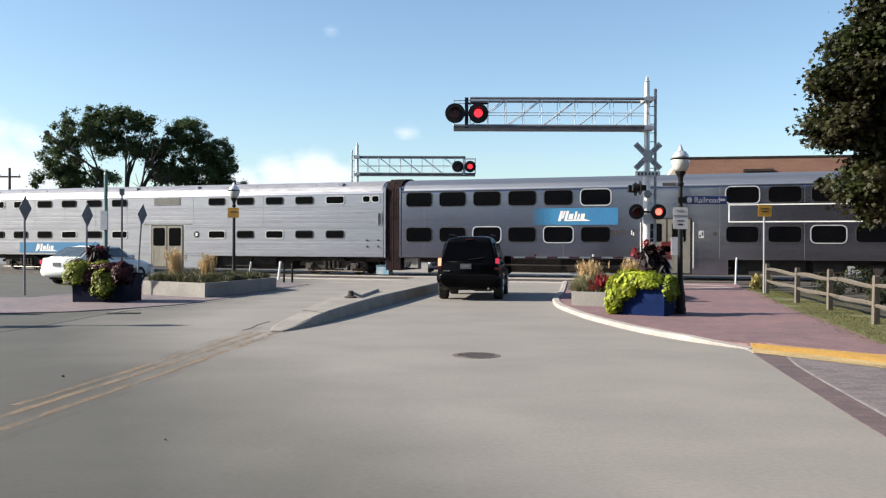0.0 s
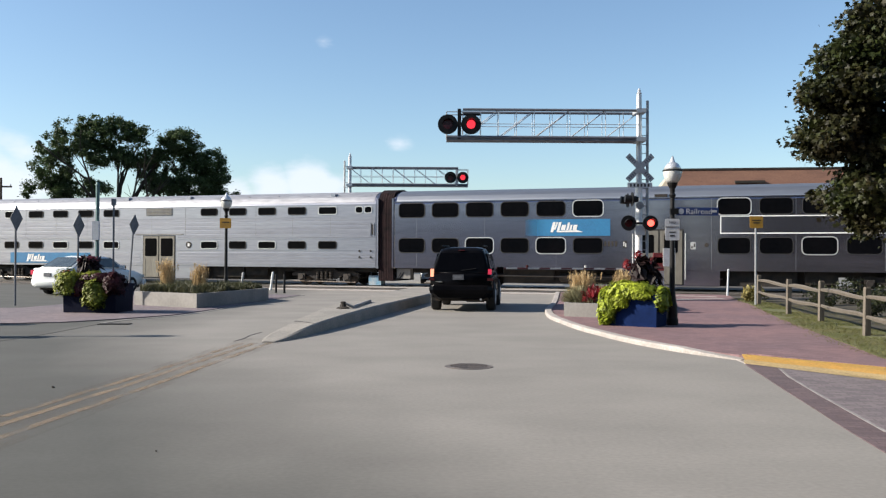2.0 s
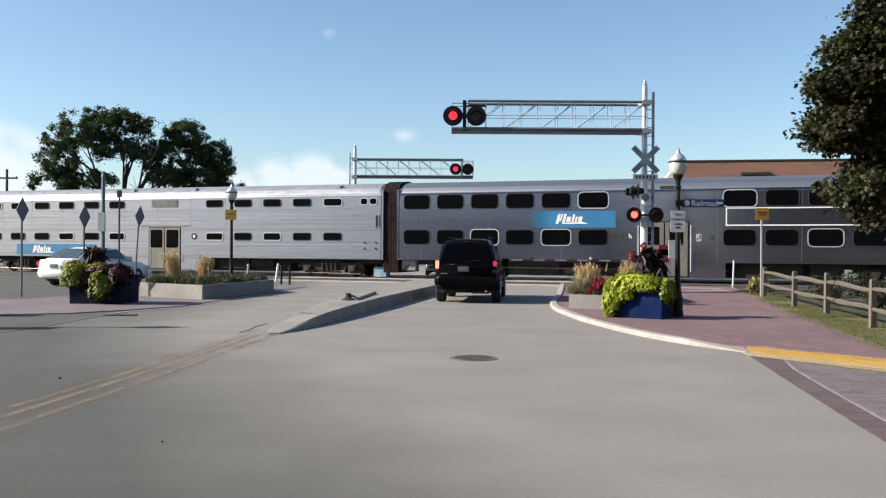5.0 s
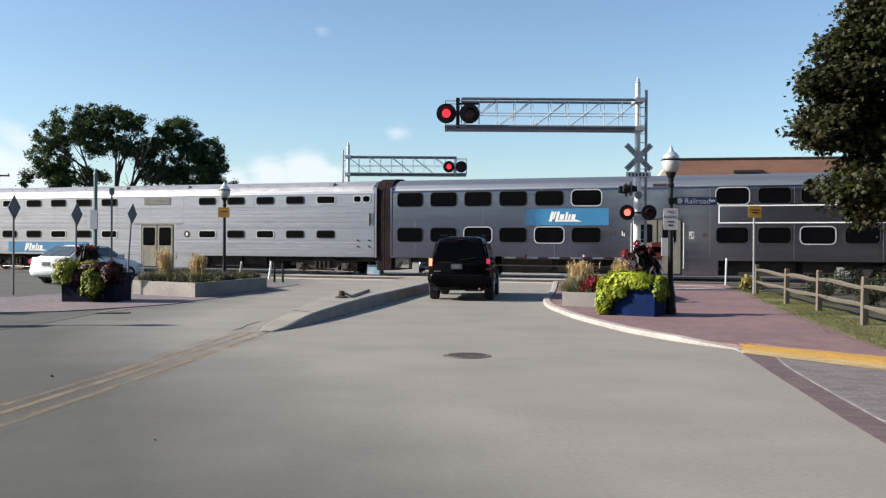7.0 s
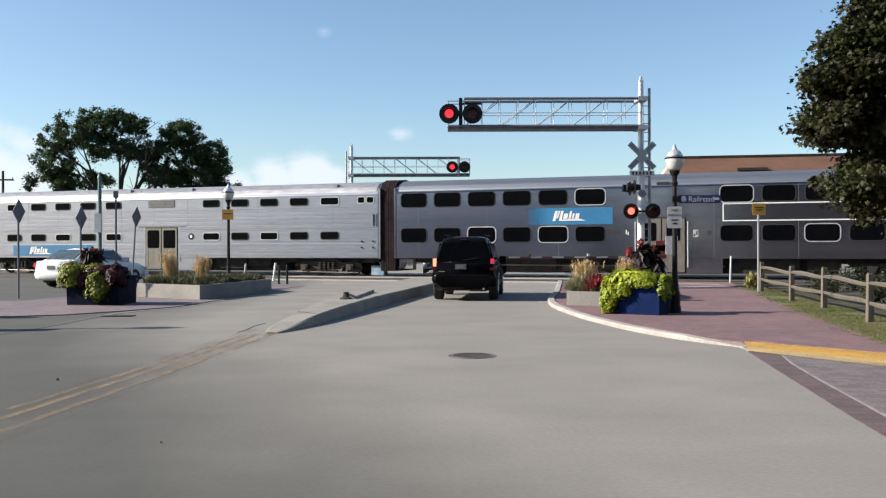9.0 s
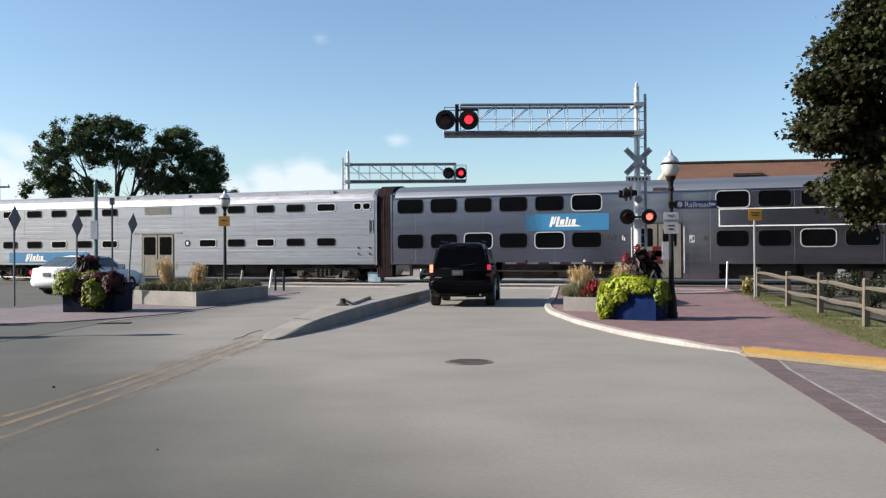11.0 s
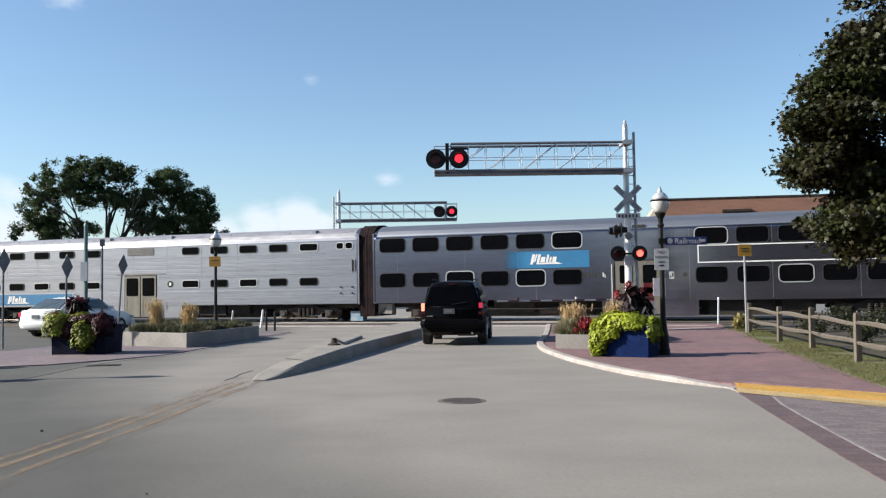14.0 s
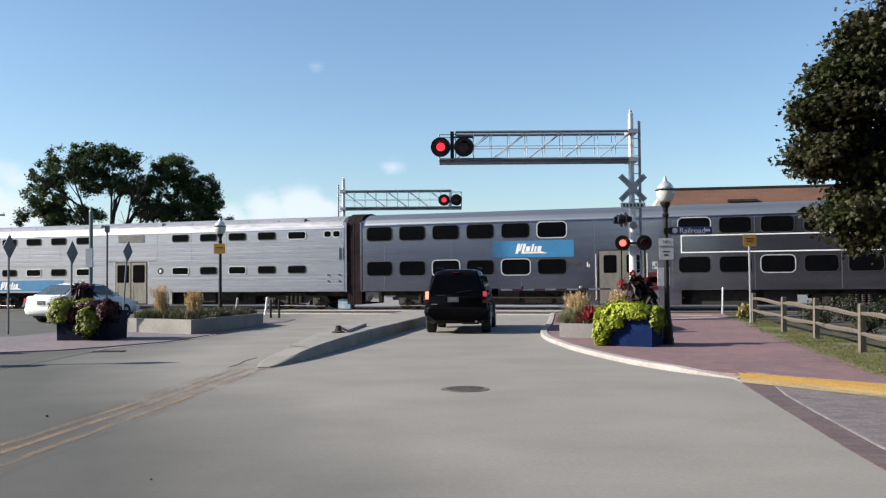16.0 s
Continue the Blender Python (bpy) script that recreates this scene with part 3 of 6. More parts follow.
def smooth_line(line, steps=5):
    out = []
    for i in range(len(line) - 1):
        p = [Vector(line[min(max(j, 0), len(line) - 1)]) for j in (i - 1, i, i + 1, i + 2)]
        for k in range(steps):
            t = k / steps
            out.append(tuple(0.5 * ((2 * p[1]) + (p[2] - p[0]) * t + (2 * p[0] - 5 * p[1] + 4 * p[2] - p[3]) * t * t + (3 * p[1] - p[0] - 3 * p[2] + p[3]) * t ** 3)))
    return out + [line[-1]]


def curb_strip(name, line, wide, z0, z1, material, label):
    """A kerb with a rounded top edge, its road face on the line."""
    prof = [(0.0, z0), (0.0, z1 - 0.03), (0.012, z1 - 0.008), (0.04, z1), (wide, z1), (wide, z0)]
    rows = []
    offs = [offset_line(line, d) for d, _ in prof]
    for i in range(len(line)):
        low = min(1.0, 0.18 + (len(line) - 1 - i) * 0.09)      # the kerb runs out to the dropped end
        rows.append([(offs[k][i][0], offs[k][i][1], prof[k][1] * low if prof[k][1] > 0 else prof[k][1]) for k in range(len(prof))])
    bm = bmesh.new()
    loft(bm, rows)
    return tagged(part(name, bm, material), label, "kerb", kind="structure")


def build_right_side():
    line = smooth_line(CURB)
    inner = offset_line(line, 0.17)
    curb_strip("curb", line, 0.17, -0.05, 0.085, M_CURB, "pale rounded concrete kerb curving round the corner")
    walk_poly = inner + [(4.72, 13.35), (6.25, 11.4)] + WALK_EDGE[::-1][1:] + [(11.4, 34.2), (5.2, 36.3)]
    sheet("pavement", walk_poly, WALK_Z, M_PAVER, "reddish brown clay paver pavement", "pavement", 0.1)
    # tactile strip at the dropped kerb, tilted down to the crossing
    bm = bmesh.new()
    a, aq, ae = Vector((4.58, 13.15)), Vector((4.45, 12.67)), Vector((4.37, 12.45))      # upper edge, lip, foot at the kerb
    run = (Vector((3.54, -3.87)), Vector((3.09, -4.13)), Vector((2.91, -4.34)))
    rows = [[(*(p + r * k), z) for p, r, z in zip((a, aq, ae), run, (0.066, 0.040, 0.009))] for k in (0, 1)]
    v = [[bm.verts.new(c) for c in r] for r in rows]
    bm.faces.new((v[0][0], v[1][0], v[1][1], v[0][1]))
    bmesh.ops.solidify(bm, geom=bm.faces[:], thickness=0.05)
    strip = tagged(part("tactile_strip", bm, M_TACTILE), "yellow tactile paving strip at the dropped kerb", "tactile paving", kind="structure")
    # truncated domes on it
    dm = bmesh.new()
    lathe(dm, [(0.015, 0), (0.012, 0.002), (0.007, 0.003)], 8)
    me = bpy.data.meshes.new("dome"); dm.to_mesh(me); dm.free(); me.materials.append(M_TACTILE)
    for i in range(30):
        for j in range(5):
            k, u = 0.02 + i * 0.0145, 0.12 + j * 0.18
            p = (a + run[0] * k).lerp(aq + run[1] * k, u)
            o = new("dome", me)
            o.parent = strip
            o.location = (p.x, p.y, 0.064 - 0.026 * u)
    bm = bmesh.new()
    for r0, r1 in ((rows[0], rows[1]),):
        f = [bm.verts.new(c) for c in (r0[1], r1[1], r1[2], r0[2])]
        bm.faces.new(f)
    bmesh.ops.solidify(bm, geom=bm.faces[:], thickness=0.05)
    tagged(part("ramp_edge", bm, M_TACTILE_PALE), "pale faded yellow lip of the dropped kerb", "kerb", kind="structure")
    sheet("kerb_end", [(4.40, 12.46), (4.42, 12.98), (4.74, 13.38), (4.95, 12.7)], 0.006, M_CURB, "flush concrete at the end of the kerb", "kerb", 0.04)
    # paver apron of the side crossing
    e0, e1 = ae, ae + run[2]
    edge = [(e0.x + 0.01, e0.y - 0.02)] + RIGHT_EDGE[1:]
    inner_edge = [(4.66, 11.95), (4.44, 11.07), (4.20, 9.68), (4.06, 8.77), (3.88, 7.61), (3.66, 4.0), (3.56, -12.0)]
    sheet("apron_band", edge + inner_edge[::-1], 0.007, M_PAVER_DARK, "dark brown paver band edging the side crossing", "pavement", 0.04)
    line2 = [(x + 0.035, y) for x, y in inner_edge]
    sheet("edging_strip", inner_edge + line2[::-1], 0.011, M_WHITE_LINE, "pale narrow concrete edging between pavers", "edging", 0.04)
    sheet("side_crossing", line2 + [(14, -12), (14, 5), (e1.x, e1.y)], 0.006, M_PAVER_GREY, "greyish brown paver side crossing", "pavement", 0.04)
    for pts in ([(6.9, 32.6), (9.2, 33.5), (10.4, 32.6), (10.3, 32.2), (9.2, 33.0), (7.0, 32.2)], [(6.9, 29.9), (8.4, 30.5), (10.2, 31.3), (10.2, 30.9), (8.5, 30.1), (7.0, 29.5)]):
        sheet("edging_band", pts, WALK_Z + 0.006, M_CURB, "pale concrete band across the pavers by the track", "edging", 0.03)
    # lawn beyond the pavement
    sheet("lawn", WALK_EDGE + [(8.6, 8.6), (60, 8.6), (60, 12), (14, 30.9)], 0.07, M_LAWN, "sparse dry lawn beside the pavement", "lawn", 0.15)
    sheet("mulch_bed", [(10.6, 27.4), (9.55, 22.6), (9.3, 20.0), (8.7, 16.2), (8.3, 13.2), (60, 9.5), (60, 13), (14, 31.2), (11.2, 30.9)], 0.085, M_MULCH, "dark mulch bed between fence and track", "planting bed", 0.15)
    rng = np.random.default_rng(5)
    pts = []
    while len(pts) < 42000:
        x, y = rng.uniform(6.4, 11.2), rng.uniform(12, 31)
        k = 0
        for (x0, y0), (x1, y1) in zip(WALK_EDGE, WALK_EDGE[1:]):
            if y1 <= y <= y0:
                k = x1 + (x0 - x1) * (y - y1) / (y0 - y1)
        if k and x > k - 0.03 + 0.15 * rng.normal() and noise.noise((x * 0.8, y * 0.8, 3)) > -0.25:
            pts.append((x, y, 0.07))
    r = np.array(pts)
    t = r + np.c_[rng.normal(0, 0.04, (len(r), 2)), rng.uniform(0.010, 0.035, len(r))]
    tagged(blades_mesh("grass", r, t, 0.0042, M_GRASSBLADE), "short patchy dry grass", "grass", kind="stuff")


def build_median():
    right = [(-2.78, 15.25), (-2.60, 15.75), (-2.32, 17.2), (-1.90, 19.5), (-1.44, 22.0), (-0.90, 25.0), (-0.17, 29.1), (0.35, 32.0), (0.75, 34.3)]
    left = [(-2.98, 15.25), (-3.03, 15.9), (-2.88, 17.8), (-2.74, 20.2), (-2.60, 22.4), (-2.30, 25.4), (-1.90, 28.9), (-1.40, 32.2), (-0.95, 34.9)]
    tall = [0.02, 0.07, 0.18, 0.24, 0.27, 0.27, 0.27, 0.27, 0.27]
    hs = [h for _, h in smooth_line([(i, h) for i, h in enumerate(tall)], 4)]
    rs, ls = smooth_line(right, 4), smooth_line(left, 4)
    bm = bmesh.new()
    rings = []
    for a, b, h in zip(ls, rs, hs):
        w = Vector(b) - Vector(a)
        k = 0.05 / w.length
        rings.append([(a[0] - 0.03, a[1], -0.05), (a[0], a[1], h * 0.8), (a[0] + w.x * k, a[1], h), (b[0] - w.x * k, b[1], h), (b[0], b[1], h * 0.86), (b[0] + 0.04, b[1], -0.05)])
    loft(bm, rings)
    tagged(part("median_island", bm, M_ISLAND), "raised pale concrete median island with a tapered nose", "median", kind="structure")
    # thin dark line across the nose
    a, b = Vector(rings[8][2]), Vector(rings[8][3])
    n, up = Vector((0.02, 0.05, 0.004)), Vector((0, 0, 0.004))
    mid = a.lerp(b, 0.45) + Vector((0, 0.03, 0.001))
    bm = bmesh.new()
    top = [bm.verts.new(v + up) for v in (a, mid, b, b + n * 0.5, mid + n, a + n)]
    bm.faces.new(top)
    tagged(part("median_line", bm, M_CRACK), "thin dark line across the median nose", "crack", kind="structure")
    # broken sign base lying on the island
    st = thing("sign_stump", pose(-2.18, 20.9, 0.255, 0, 0, 12), "broken rusty sign base bolted to the median", "sign base")
    bm = bmesh.new(); lathe(bm, [(0.16, 0), (0.15, 0.03), (0.085, 0.05), (0.06, 0.13), (0.07, 0.15), (0.05, 0.17)], 12)
    part("socket", bm, M_UNDER, st)
    bm = T((0.04, 0, 0.13), (0.24, 0.1, 0.03), 0.03); tube(bm, (0.24, 0.1, 0.03), (0.98, 2.5, 0.05), 0.042)
    part("bent_post", bm, M_CURB, st, "pale bent plastic post lying flat")


def build_markings():
    def stripe(name, p, q, w, mat_, label, z=0.004):
        p, q = Vector(p), Vector(q)
        n = (q - p).normalized().orthogonal() * w / 2
        bm = bmesh.new()
        slab(bm, [tuple(v) for v in (p - n, q - n, q + n, p + n)], z - 0.003, z)
        return tagged(part(name, bm, mat_), label, "road marking", kind="structure")
    for p, q in (((-3.62, 6.6), (-3.25, 10.3)), ((-3.25, 10.3), (-2.84, 15.3)), ((-3.92, 6.9), (-3.50, 10.6)), ((-3.50, 10.6), (-3.08, 15.2)),
                 ((-3.98, 8.2), (-3.72, 10.4)), ((-3.72, 10.4), (-3.30, 15.1)), ((-4.4, 2.0), (-3.92, 6.9)), ((-4.0, 2.0), (-3.62, 6.6))):
        stripe("yellow_line", p, q, 0.095, M_YELLOW_LINE, "faded double yellow centre line on concrete")
    for p, q in (((-4.15, 2.0), (-3.48, 10.3)), ((-3.48, 10.3), (-3.02, 16.0))):
        stripe("centre_stain", p, q, 0.85, M_STAIN, "faint brown stain along the worn centre line", 0.002)
    # manhole in the lane
    mh = thing("manhole_cover", pose(0.46, 12.04, 0.001), "round dark cast iron manhole cover in the road", "manhole")
    bm = bmesh.new(); lathe(bm, [(0.33, -0.03), (0.33, 0.005), (0.30, 0.006)], 32); part("ring", bm, M_IRON, mh)
    bm = bmesh.new(); lathe(bm, [(0.285, -0.02), (0.285, 0.009), (0.275, 0.011)], 32)
    for i in range(-4, 5):
        w = math.sqrt(max(0.26 ** 2 - (i * 0.055) ** 2, 0))
        box(bm, -w, w, i * 0.055 - 0.012, i * 0.055 + 0.012, 0.010, 0.016)
    part("lid", bm, M_IRON, mh)
    dg = thing("drain_grate", pose(-6.93, 19.15, 0.012, 0, 0, 6), "dark iron drain grate at the pavement edge", "drain")
    bm = B(-0.33, 0.33, -0.15, 0.15, -0.05, 0.004)
    for i in range(7):
        box(bm, -0.29 + i * 0.09, -0.25 + i * 0.09, -0.12, 0.12, 0.003, 0.010)
    part("grate", bm, M_CRACK, dg)


def build_stones():
    for i, (x, y) in enumerate(((-4.30, 9.98), (-2.12, 6.75))):
        th = thing("stone", pose(x, y, 0.0, 0, 0, 40 * i), "small dark stone lying on the road", "stone", "road stones")
        bm = bmesh.new()
        bmesh.ops.create_icosphere(bm, subdivisions=2, radius=(0.018, 0.009)[i])
        for v in bm.verts:
            v.co *= 1 + 0.4 * noise.noise(v.co * 55 + Vector((i, 0, 0)))
            v.co.z = max(v.co.z * 0.7 + 0.010, 0.0)
        part("pebble", bm, M_UNDER, th)


def build_left_side():
    plaza = [(-40, 17.2), (-12, 18.5), (-9.4, 19.0), (-8.2, 19.5), (-7.4, 20.5), (-6.5, 22.0), (-6.1, 24.5), (-5.75, 28.6), (-5.1, 33.5), (-13, 36), (-10.6, 29.6), (-11.5, 24.6), (-40, 22.5)]
    sheet("plaza_pavement", plaza, 0.022, M_PAVER_PLAZA, "purplish clay paver pavement at the corner", "pavement", 0.06)
    line = [(-8.6, 4.0), (-7.75, 13.5), (-7.38, 16.6), (-7.30, 19.0), (-7.05, 20.4), (-6.30, 22.0), (-5.95, 24.5), (-5.60, 28.6), (-4.95, 33.5)]
    ls = smooth_line(line, 4)
    sheet("gutter_strip", ls[13:] + offset_line(ls, 0.12)[13:][::-1], 0.008, M_CONCRETE, "worn grey flush concrete kerb along the pavers", "kerb", 0.05)
    near = ls[4:16]
    sheet("gutter_joint", offset_line(near, -0.045) + near[::-1], 0.004, M_CRACK, "dark dirt-filled joint along the kerb", "joint", 0.02)
    crack = [(-3.53, 15.45), (-3.47, 16.0), (-3.50, 16.6), (-3.41, 17.3)]
    sheet("road_crack", crack + [(x + 0.035, y - 0.02) for x, y in crack[::-1]], 0.004, M_CRACK, "dark ragged crack in the concrete road", "crack", 0.02)
    # raised bed with grasses
    bed("raised_bed", [(-8.95, 26.3), (-6.68, 24.75), (-5.55, 29.4), (-7.3, 32.0), (-9.6, 31.2)], 0.022, 0.40, "long low concrete raised bed with dry planting")
    for x, y, r in ((-8.5, 26.7, 0.40), (-7.9, 26.4, 0.36), (-7.3, 26.0, 0.38), (-6.9, 26.6, 0.34), (-6.6, 27.5, 0.38), (-6.4, 28.6, 0.40), (-6.2, 29.4, 0.36), (-7.6, 27.6, 0.40)):
        mound(x, y, 0.34, r, 0.30, M_GROUNDCOVER, "low dark olive mound of fine foliage")
    for i, (x, y, h) in enumerate(((-8.35, 27.6, 1.05), (-7.2, 27.0, 0.9))):
        grass_clump((x, y, 0.36), h, 0.26, 20 + i, True)


def bed(name, outline, z0, h, label):
    th = thing(name, pose(outline[1][0], outline[1][1], z0), label, "planter")
    ox, oy = outline[1]
    out = [(x - ox, y - oy) for x, y in outline]
    cx, cy = sum(p[0] for p in out) / len(out), sum(p[1] for p in out) / len(out)
    inn = [(x + (cx - x) * 0.2 / math.hypot(x - cx, y - cy), y + (cy - y) * 0.2 / math.hypot(x - cx, y - cy)) for x, y in out]
    bm = bmesh.new()
    loft(bm, [[(x, y, 0) for x, y in out], [(x, y, h) for x, y in out], [(x, y, h) for x, y in inn], [(x, y, h - 0.1) for x, y in inn]], closed=False)
    part("wall", bm, M_CONCRETE, th, bevel=0.012)
    bm = bmesh.new(); slab(bm, inn, 0.0, h - 0.07); part("soil", bm, M_SOIL, th)
    rng = np.random.default_rng(len(name) + int(ox * 10) % 50)
    pts = []
    n = len(inn)
    area = abs(sum(inn[i][0] * inn[(i + 1) % n][1] - inn[(i + 1) % n][0] * inn[i][1] for i in range(n))) / 2
    xs, ys = [p[0] for p in inn], [p[1] for p in inn]
    want = int(area * 520)
    while len(pts) < want:
        x, y = rng.uniform(min(xs), max(xs)), rng.uniform(min(ys), max(ys))
        ins = False
        for i in range(n):
            (xa, ya), (xb, yb) = inn[i], inn[i - 1]
            if (ya > y) != (yb > y) and x < (xb - xa) * (y - ya) / (yb - ya) + xa:
                ins = not ins
        if ins:
            pts.append((x, y, h - 0.07))
    r = np.array(pts)
    hh = np.array([0.12 + 0.22 * max(0, 0.5 + noise.noise((p[0] * 1.3, p[1] * 1.3, 7))) for p in pts])
    t = r + np.c_[rng.normal(0, 0.09, (len(r), 2)), hh * rng.uniform(0.6, 1.2, len(r))]
    c = blades_mesh("groundcover", r, t, 0.014, M_GROUNDCOVER, th, "dark olive tufted groundcover")
    return th


def mound(x, y, z, r, h, leaf=None, label="soft grey-green mound of fine foliage"):
    """A soft mound of fine grey-green blades."""
    th = thing("groundcover_mound", pose(x, y, z), label, "plant", "bed mounds")
    rng = np.random.default_rng(int(abs(x * 97 + y * 13)))
    n = 1500
    a, q = rng.uniform(0, 2 * np.pi, n), np.sqrt(rng.uniform(0, 1, n))
    root = np.c_[np.cos(a) * q * r * 0.55, np.sin(a) * q * r * 0.55, np.zeros(n)]
    tip = np.c_[np.cos(a) * q * r * 1.25, np.sin(a) * q * r * 1.25, h * np.sqrt(np.maximum(1.05 - q * q, 0.05)) * rng.uniform(0.65, 1.1, n)]
    tip[:, :2] += rng.normal(0, 0.03, (n, 2))
    blades_mesh("foliage", root, tip, 0.009, leaf or M_SAGE, th)
    return th


def grass_clump(at, h, rad, seed, upright=False):
    th = thing("ornamental_grass", pose(*at), "clump of straw-coloured ornamental feather grass", "grass", "ornamental grasses")
    rng = np.random.default_rng(seed)
    n = 420
    r = np.c_[rng.normal(0, rad * 0.28, (n, 2)), np.zeros(n)]
    t = np.c_[r[:, :2] * 1.0 + rng.normal(0, rad * 0.42, (n, 2)), h * rng.uniform(0.55, 1.0, n)]
    blades_mesh("stalks", r, t, 0.008, M_STRAW, th, seed=seed)
    pl = t[rng.choice(n, 170)]
    pts = np.concatenate([pl + np.c_[np.zeros((170, 2)), -rng.uniform(0, 0.28 * h, 170)] for _ in range(5)])
    leaves_mesh("plumes", pts + rng.normal(0, 0.010, pts.shape), 0.019, M_STRAW, th, "feathery straw plumes", flat=0.0, long=3.4, seed=seed, droop=-6)
    m = 260
    r2 = np.c_[rng.normal(0, rad * 0.4, (m, 2)), np.zeros(m)]
    t2 = np.c_[r2[:, :2] * 2.2 + rng.normal(0, 0.08, (m, 2)), h * rng.uniform(0.2, 0.45, m)]
    blades_mesh("blades", r2, t2, 0.008, M_SAGE, th, "greenish basal blades", seed=seed + 1)
    return th


def flower_box(name, m, w, d, h, box_mat, label, seed, lime, lay):
    """A square planter box with overflowing plants; lay lists (kind, x, y, z, rx, ry, rz, count)."""
    th = thing(name, m, label, "planter")
    bm = bmesh.new()
    k = 0.98
    loft(bm, [[(x * w / 2 * k, y * d / 2 * k, 0) for x, y in ((-1, -1), (1, -1), (1, 1), (-1, 1))], [(x * w / 2, y * d / 2, h) for x, y in ((-1, -1), (1, -1), (1, 1), (-1, 1))]])
    part("box", bm, box_mat, th, bevel=0.02)
    bm = bmesh.new()
    for x0, x1, y0, y1 in ((-w / 2 - 0.03, w / 2 + 0.03, -d / 2 - 0.03, -d / 2 + 0.05), (-w / 2 - 0.03, w / 2 + 0.03, d / 2 - 0.05, d / 2 + 0.03), (-w / 2 - 0.03, -w / 2 + 0.05, -d / 2 + 0.05, d / 2 - 0.05), (w / 2 - 0.05, w / 2 + 0.03, -d / 2 + 0.05, d / 2 - 0.05)):
        box(bm, x0, x1, y0, y1, h - 0.06, h + 0.01)
    part("rim", bm, box_mat, th)
    part("soil", B(-w / 2 + 0.06, w / 2 - 0.06, -d / 2 + 0.06, d / 2 - 0.06, h, h + 0.02), M_SOIL, th)
    mats = {"vine": (lime, 0.066), "crimson": (M_CRIMSON, 0.07), "bloom": (M_REDFLOWER, 0.04), "canna": (M_CANNA, 0.17), "pink": (M_PINKFLOWER, 0.055)}
    names = {"vine": "vine", "crimson": "coleus", "bloom": "flowering_top", "canna": "dark_foliage", "pink": "flowering_top"}
    for i, (kind, x, y, z, rx, ry, rz, count) in enumerate(lay):
        mt, size = mats[kind]
        p = blob_points(count, (x, y, z), (rx, ry, rz), seed + i, 0.55)
        leaves_mesh(names[kind], p, size, mt, th, flat=0.3, long=1.8 if kind == "canna" else 1.0, seed=seed + i, droop=1.0 if kind == "vine" else (-2.0 if kind == "canna" else 0))
    return th


# ---- the train ----
TRAIN = (-2.45, 42.79, 0.0)
TRAIN_TURN = -18.992
HALF = 12.95


def wall_ring(x, lo):
    prof = [(0, lo), (0, 4.02), (0.05, 4.2), (0.16, 4.36), (0.4, 4.52), (0.8, 4.65), (1.55, 4.72)]
    pts = prof + [(3.1 - y, z) for y, z in prof[::-1][1:]]
    return [(x, y, z) for y, z in pts]


def bogie(parent, cx):
    """A cast side frame dipping between the axles, with journal boxes, coil springs, brake shoes and four wheels."""
    bm = bmesh.new()
    for y0, y1 in ((0.30, 0.46), (2.64, 2.80)):
        top = [(-1.85, 0.62), (-1.55, 0.74), (-0.75, 0.72), (-0.45, 0.86), (0.45, 0.86), (0.75, 0.72), (1.55, 0.74), (1.85, 0.62)]
        low = [(1.80, 0.50), (1.0, 0.54), (0.6, 0.36), (-0.6, 0.36), (-1.0, 0.54), (-1.80, 0.50)]
        loft(bm, [[(cx + x, y, z) for x, z in top + low] for y in (y0, y1)])
    b = part("bogie", bm, M_UNDER, parent, "dark grimy bogie frame")
    bm = bmesh.new()
    box(bm, cx - 0.35, cx + 0.35, 0.50, 2.60, 0.42, 0.80)
    box(bm, cx - 0.55, cx + 0.55, 0.22, 0.42, 0.22, 0.32)
    part("bolster", bm, M_UNDER, b)
    for dx in (-1.25, 1.25):
        bm = B(cx + dx - 0.19, cx + dx + 0.19, 0.16, 0.32, 0.32, 0.62)
        tube(bm, (cx + dx, 0.10, 0.47), (cx + dx, 0.17, 0.47), 0.13, n=14)
        part("journal_box", bm, M_WHEEL_STEEL, b, bevel=0.02)
        part("brake_shoe", B(cx + dx * 0.58 - 0.05, cx + dx * 0.58 + 0.05, 0.55, 0.75, 0.25, 0.66), M_WHEEL_STEEL, b)
    for dx in (-0.36, -0.12, 0.12, 0.36):
        bm = bmesh.new()
        for k in range(5):
            lathe(bm, [(0.075, 0.34 + k * 0.08), (0.105, 0.36 + k * 0.08), (0.105, 0.38 + k * 0.08), (0.075, 0.40 + k * 0.08)], 10, (cx + dx, 0.24, 0))
        part("spring", bm, M_WHEEL_STEEL, b)
    part("brake_rod", T((cx - 1.7, 0.22, 0.24), (cx + 1.7, 0.22, 0.20), 0.025, n=6), M_RAIL, b)
    for dx in (-1.25, 1.25):
        for y0, y1, s in ((0.72, 0.86, -1), (2.24, 2.38, 1)):
            bm = bmesh.new()
            n = 28
            prof = [(0.18, -0.04), (0.36, 0.02), (0.40, -0.02), (0.43, -0.01), (0.43, 0.12), (0.18, 0.10)]
            loft(bm, [[(cx + dx + a * math.cos(2 * math.pi * k / n), y0 + c, 0.48 + a * math.sin(2 * math.pi * k / n)) for a, c in prof] for k in range(n + 1)], closed=False)
            tube(bm, (cx + dx, y0 - 0.05, 0.48), (cx + dx, y1 + 0.05, 0.48), 0.185, n=16)
            part("wheel", bm, M_WHEEL_STEEL, b)
        part("axle", T((cx + dx, 0.3, 0.48), (cx + dx, 2.8, 0.48), 0.08, n=10), M_WHEEL_STEEL, b)
    return b


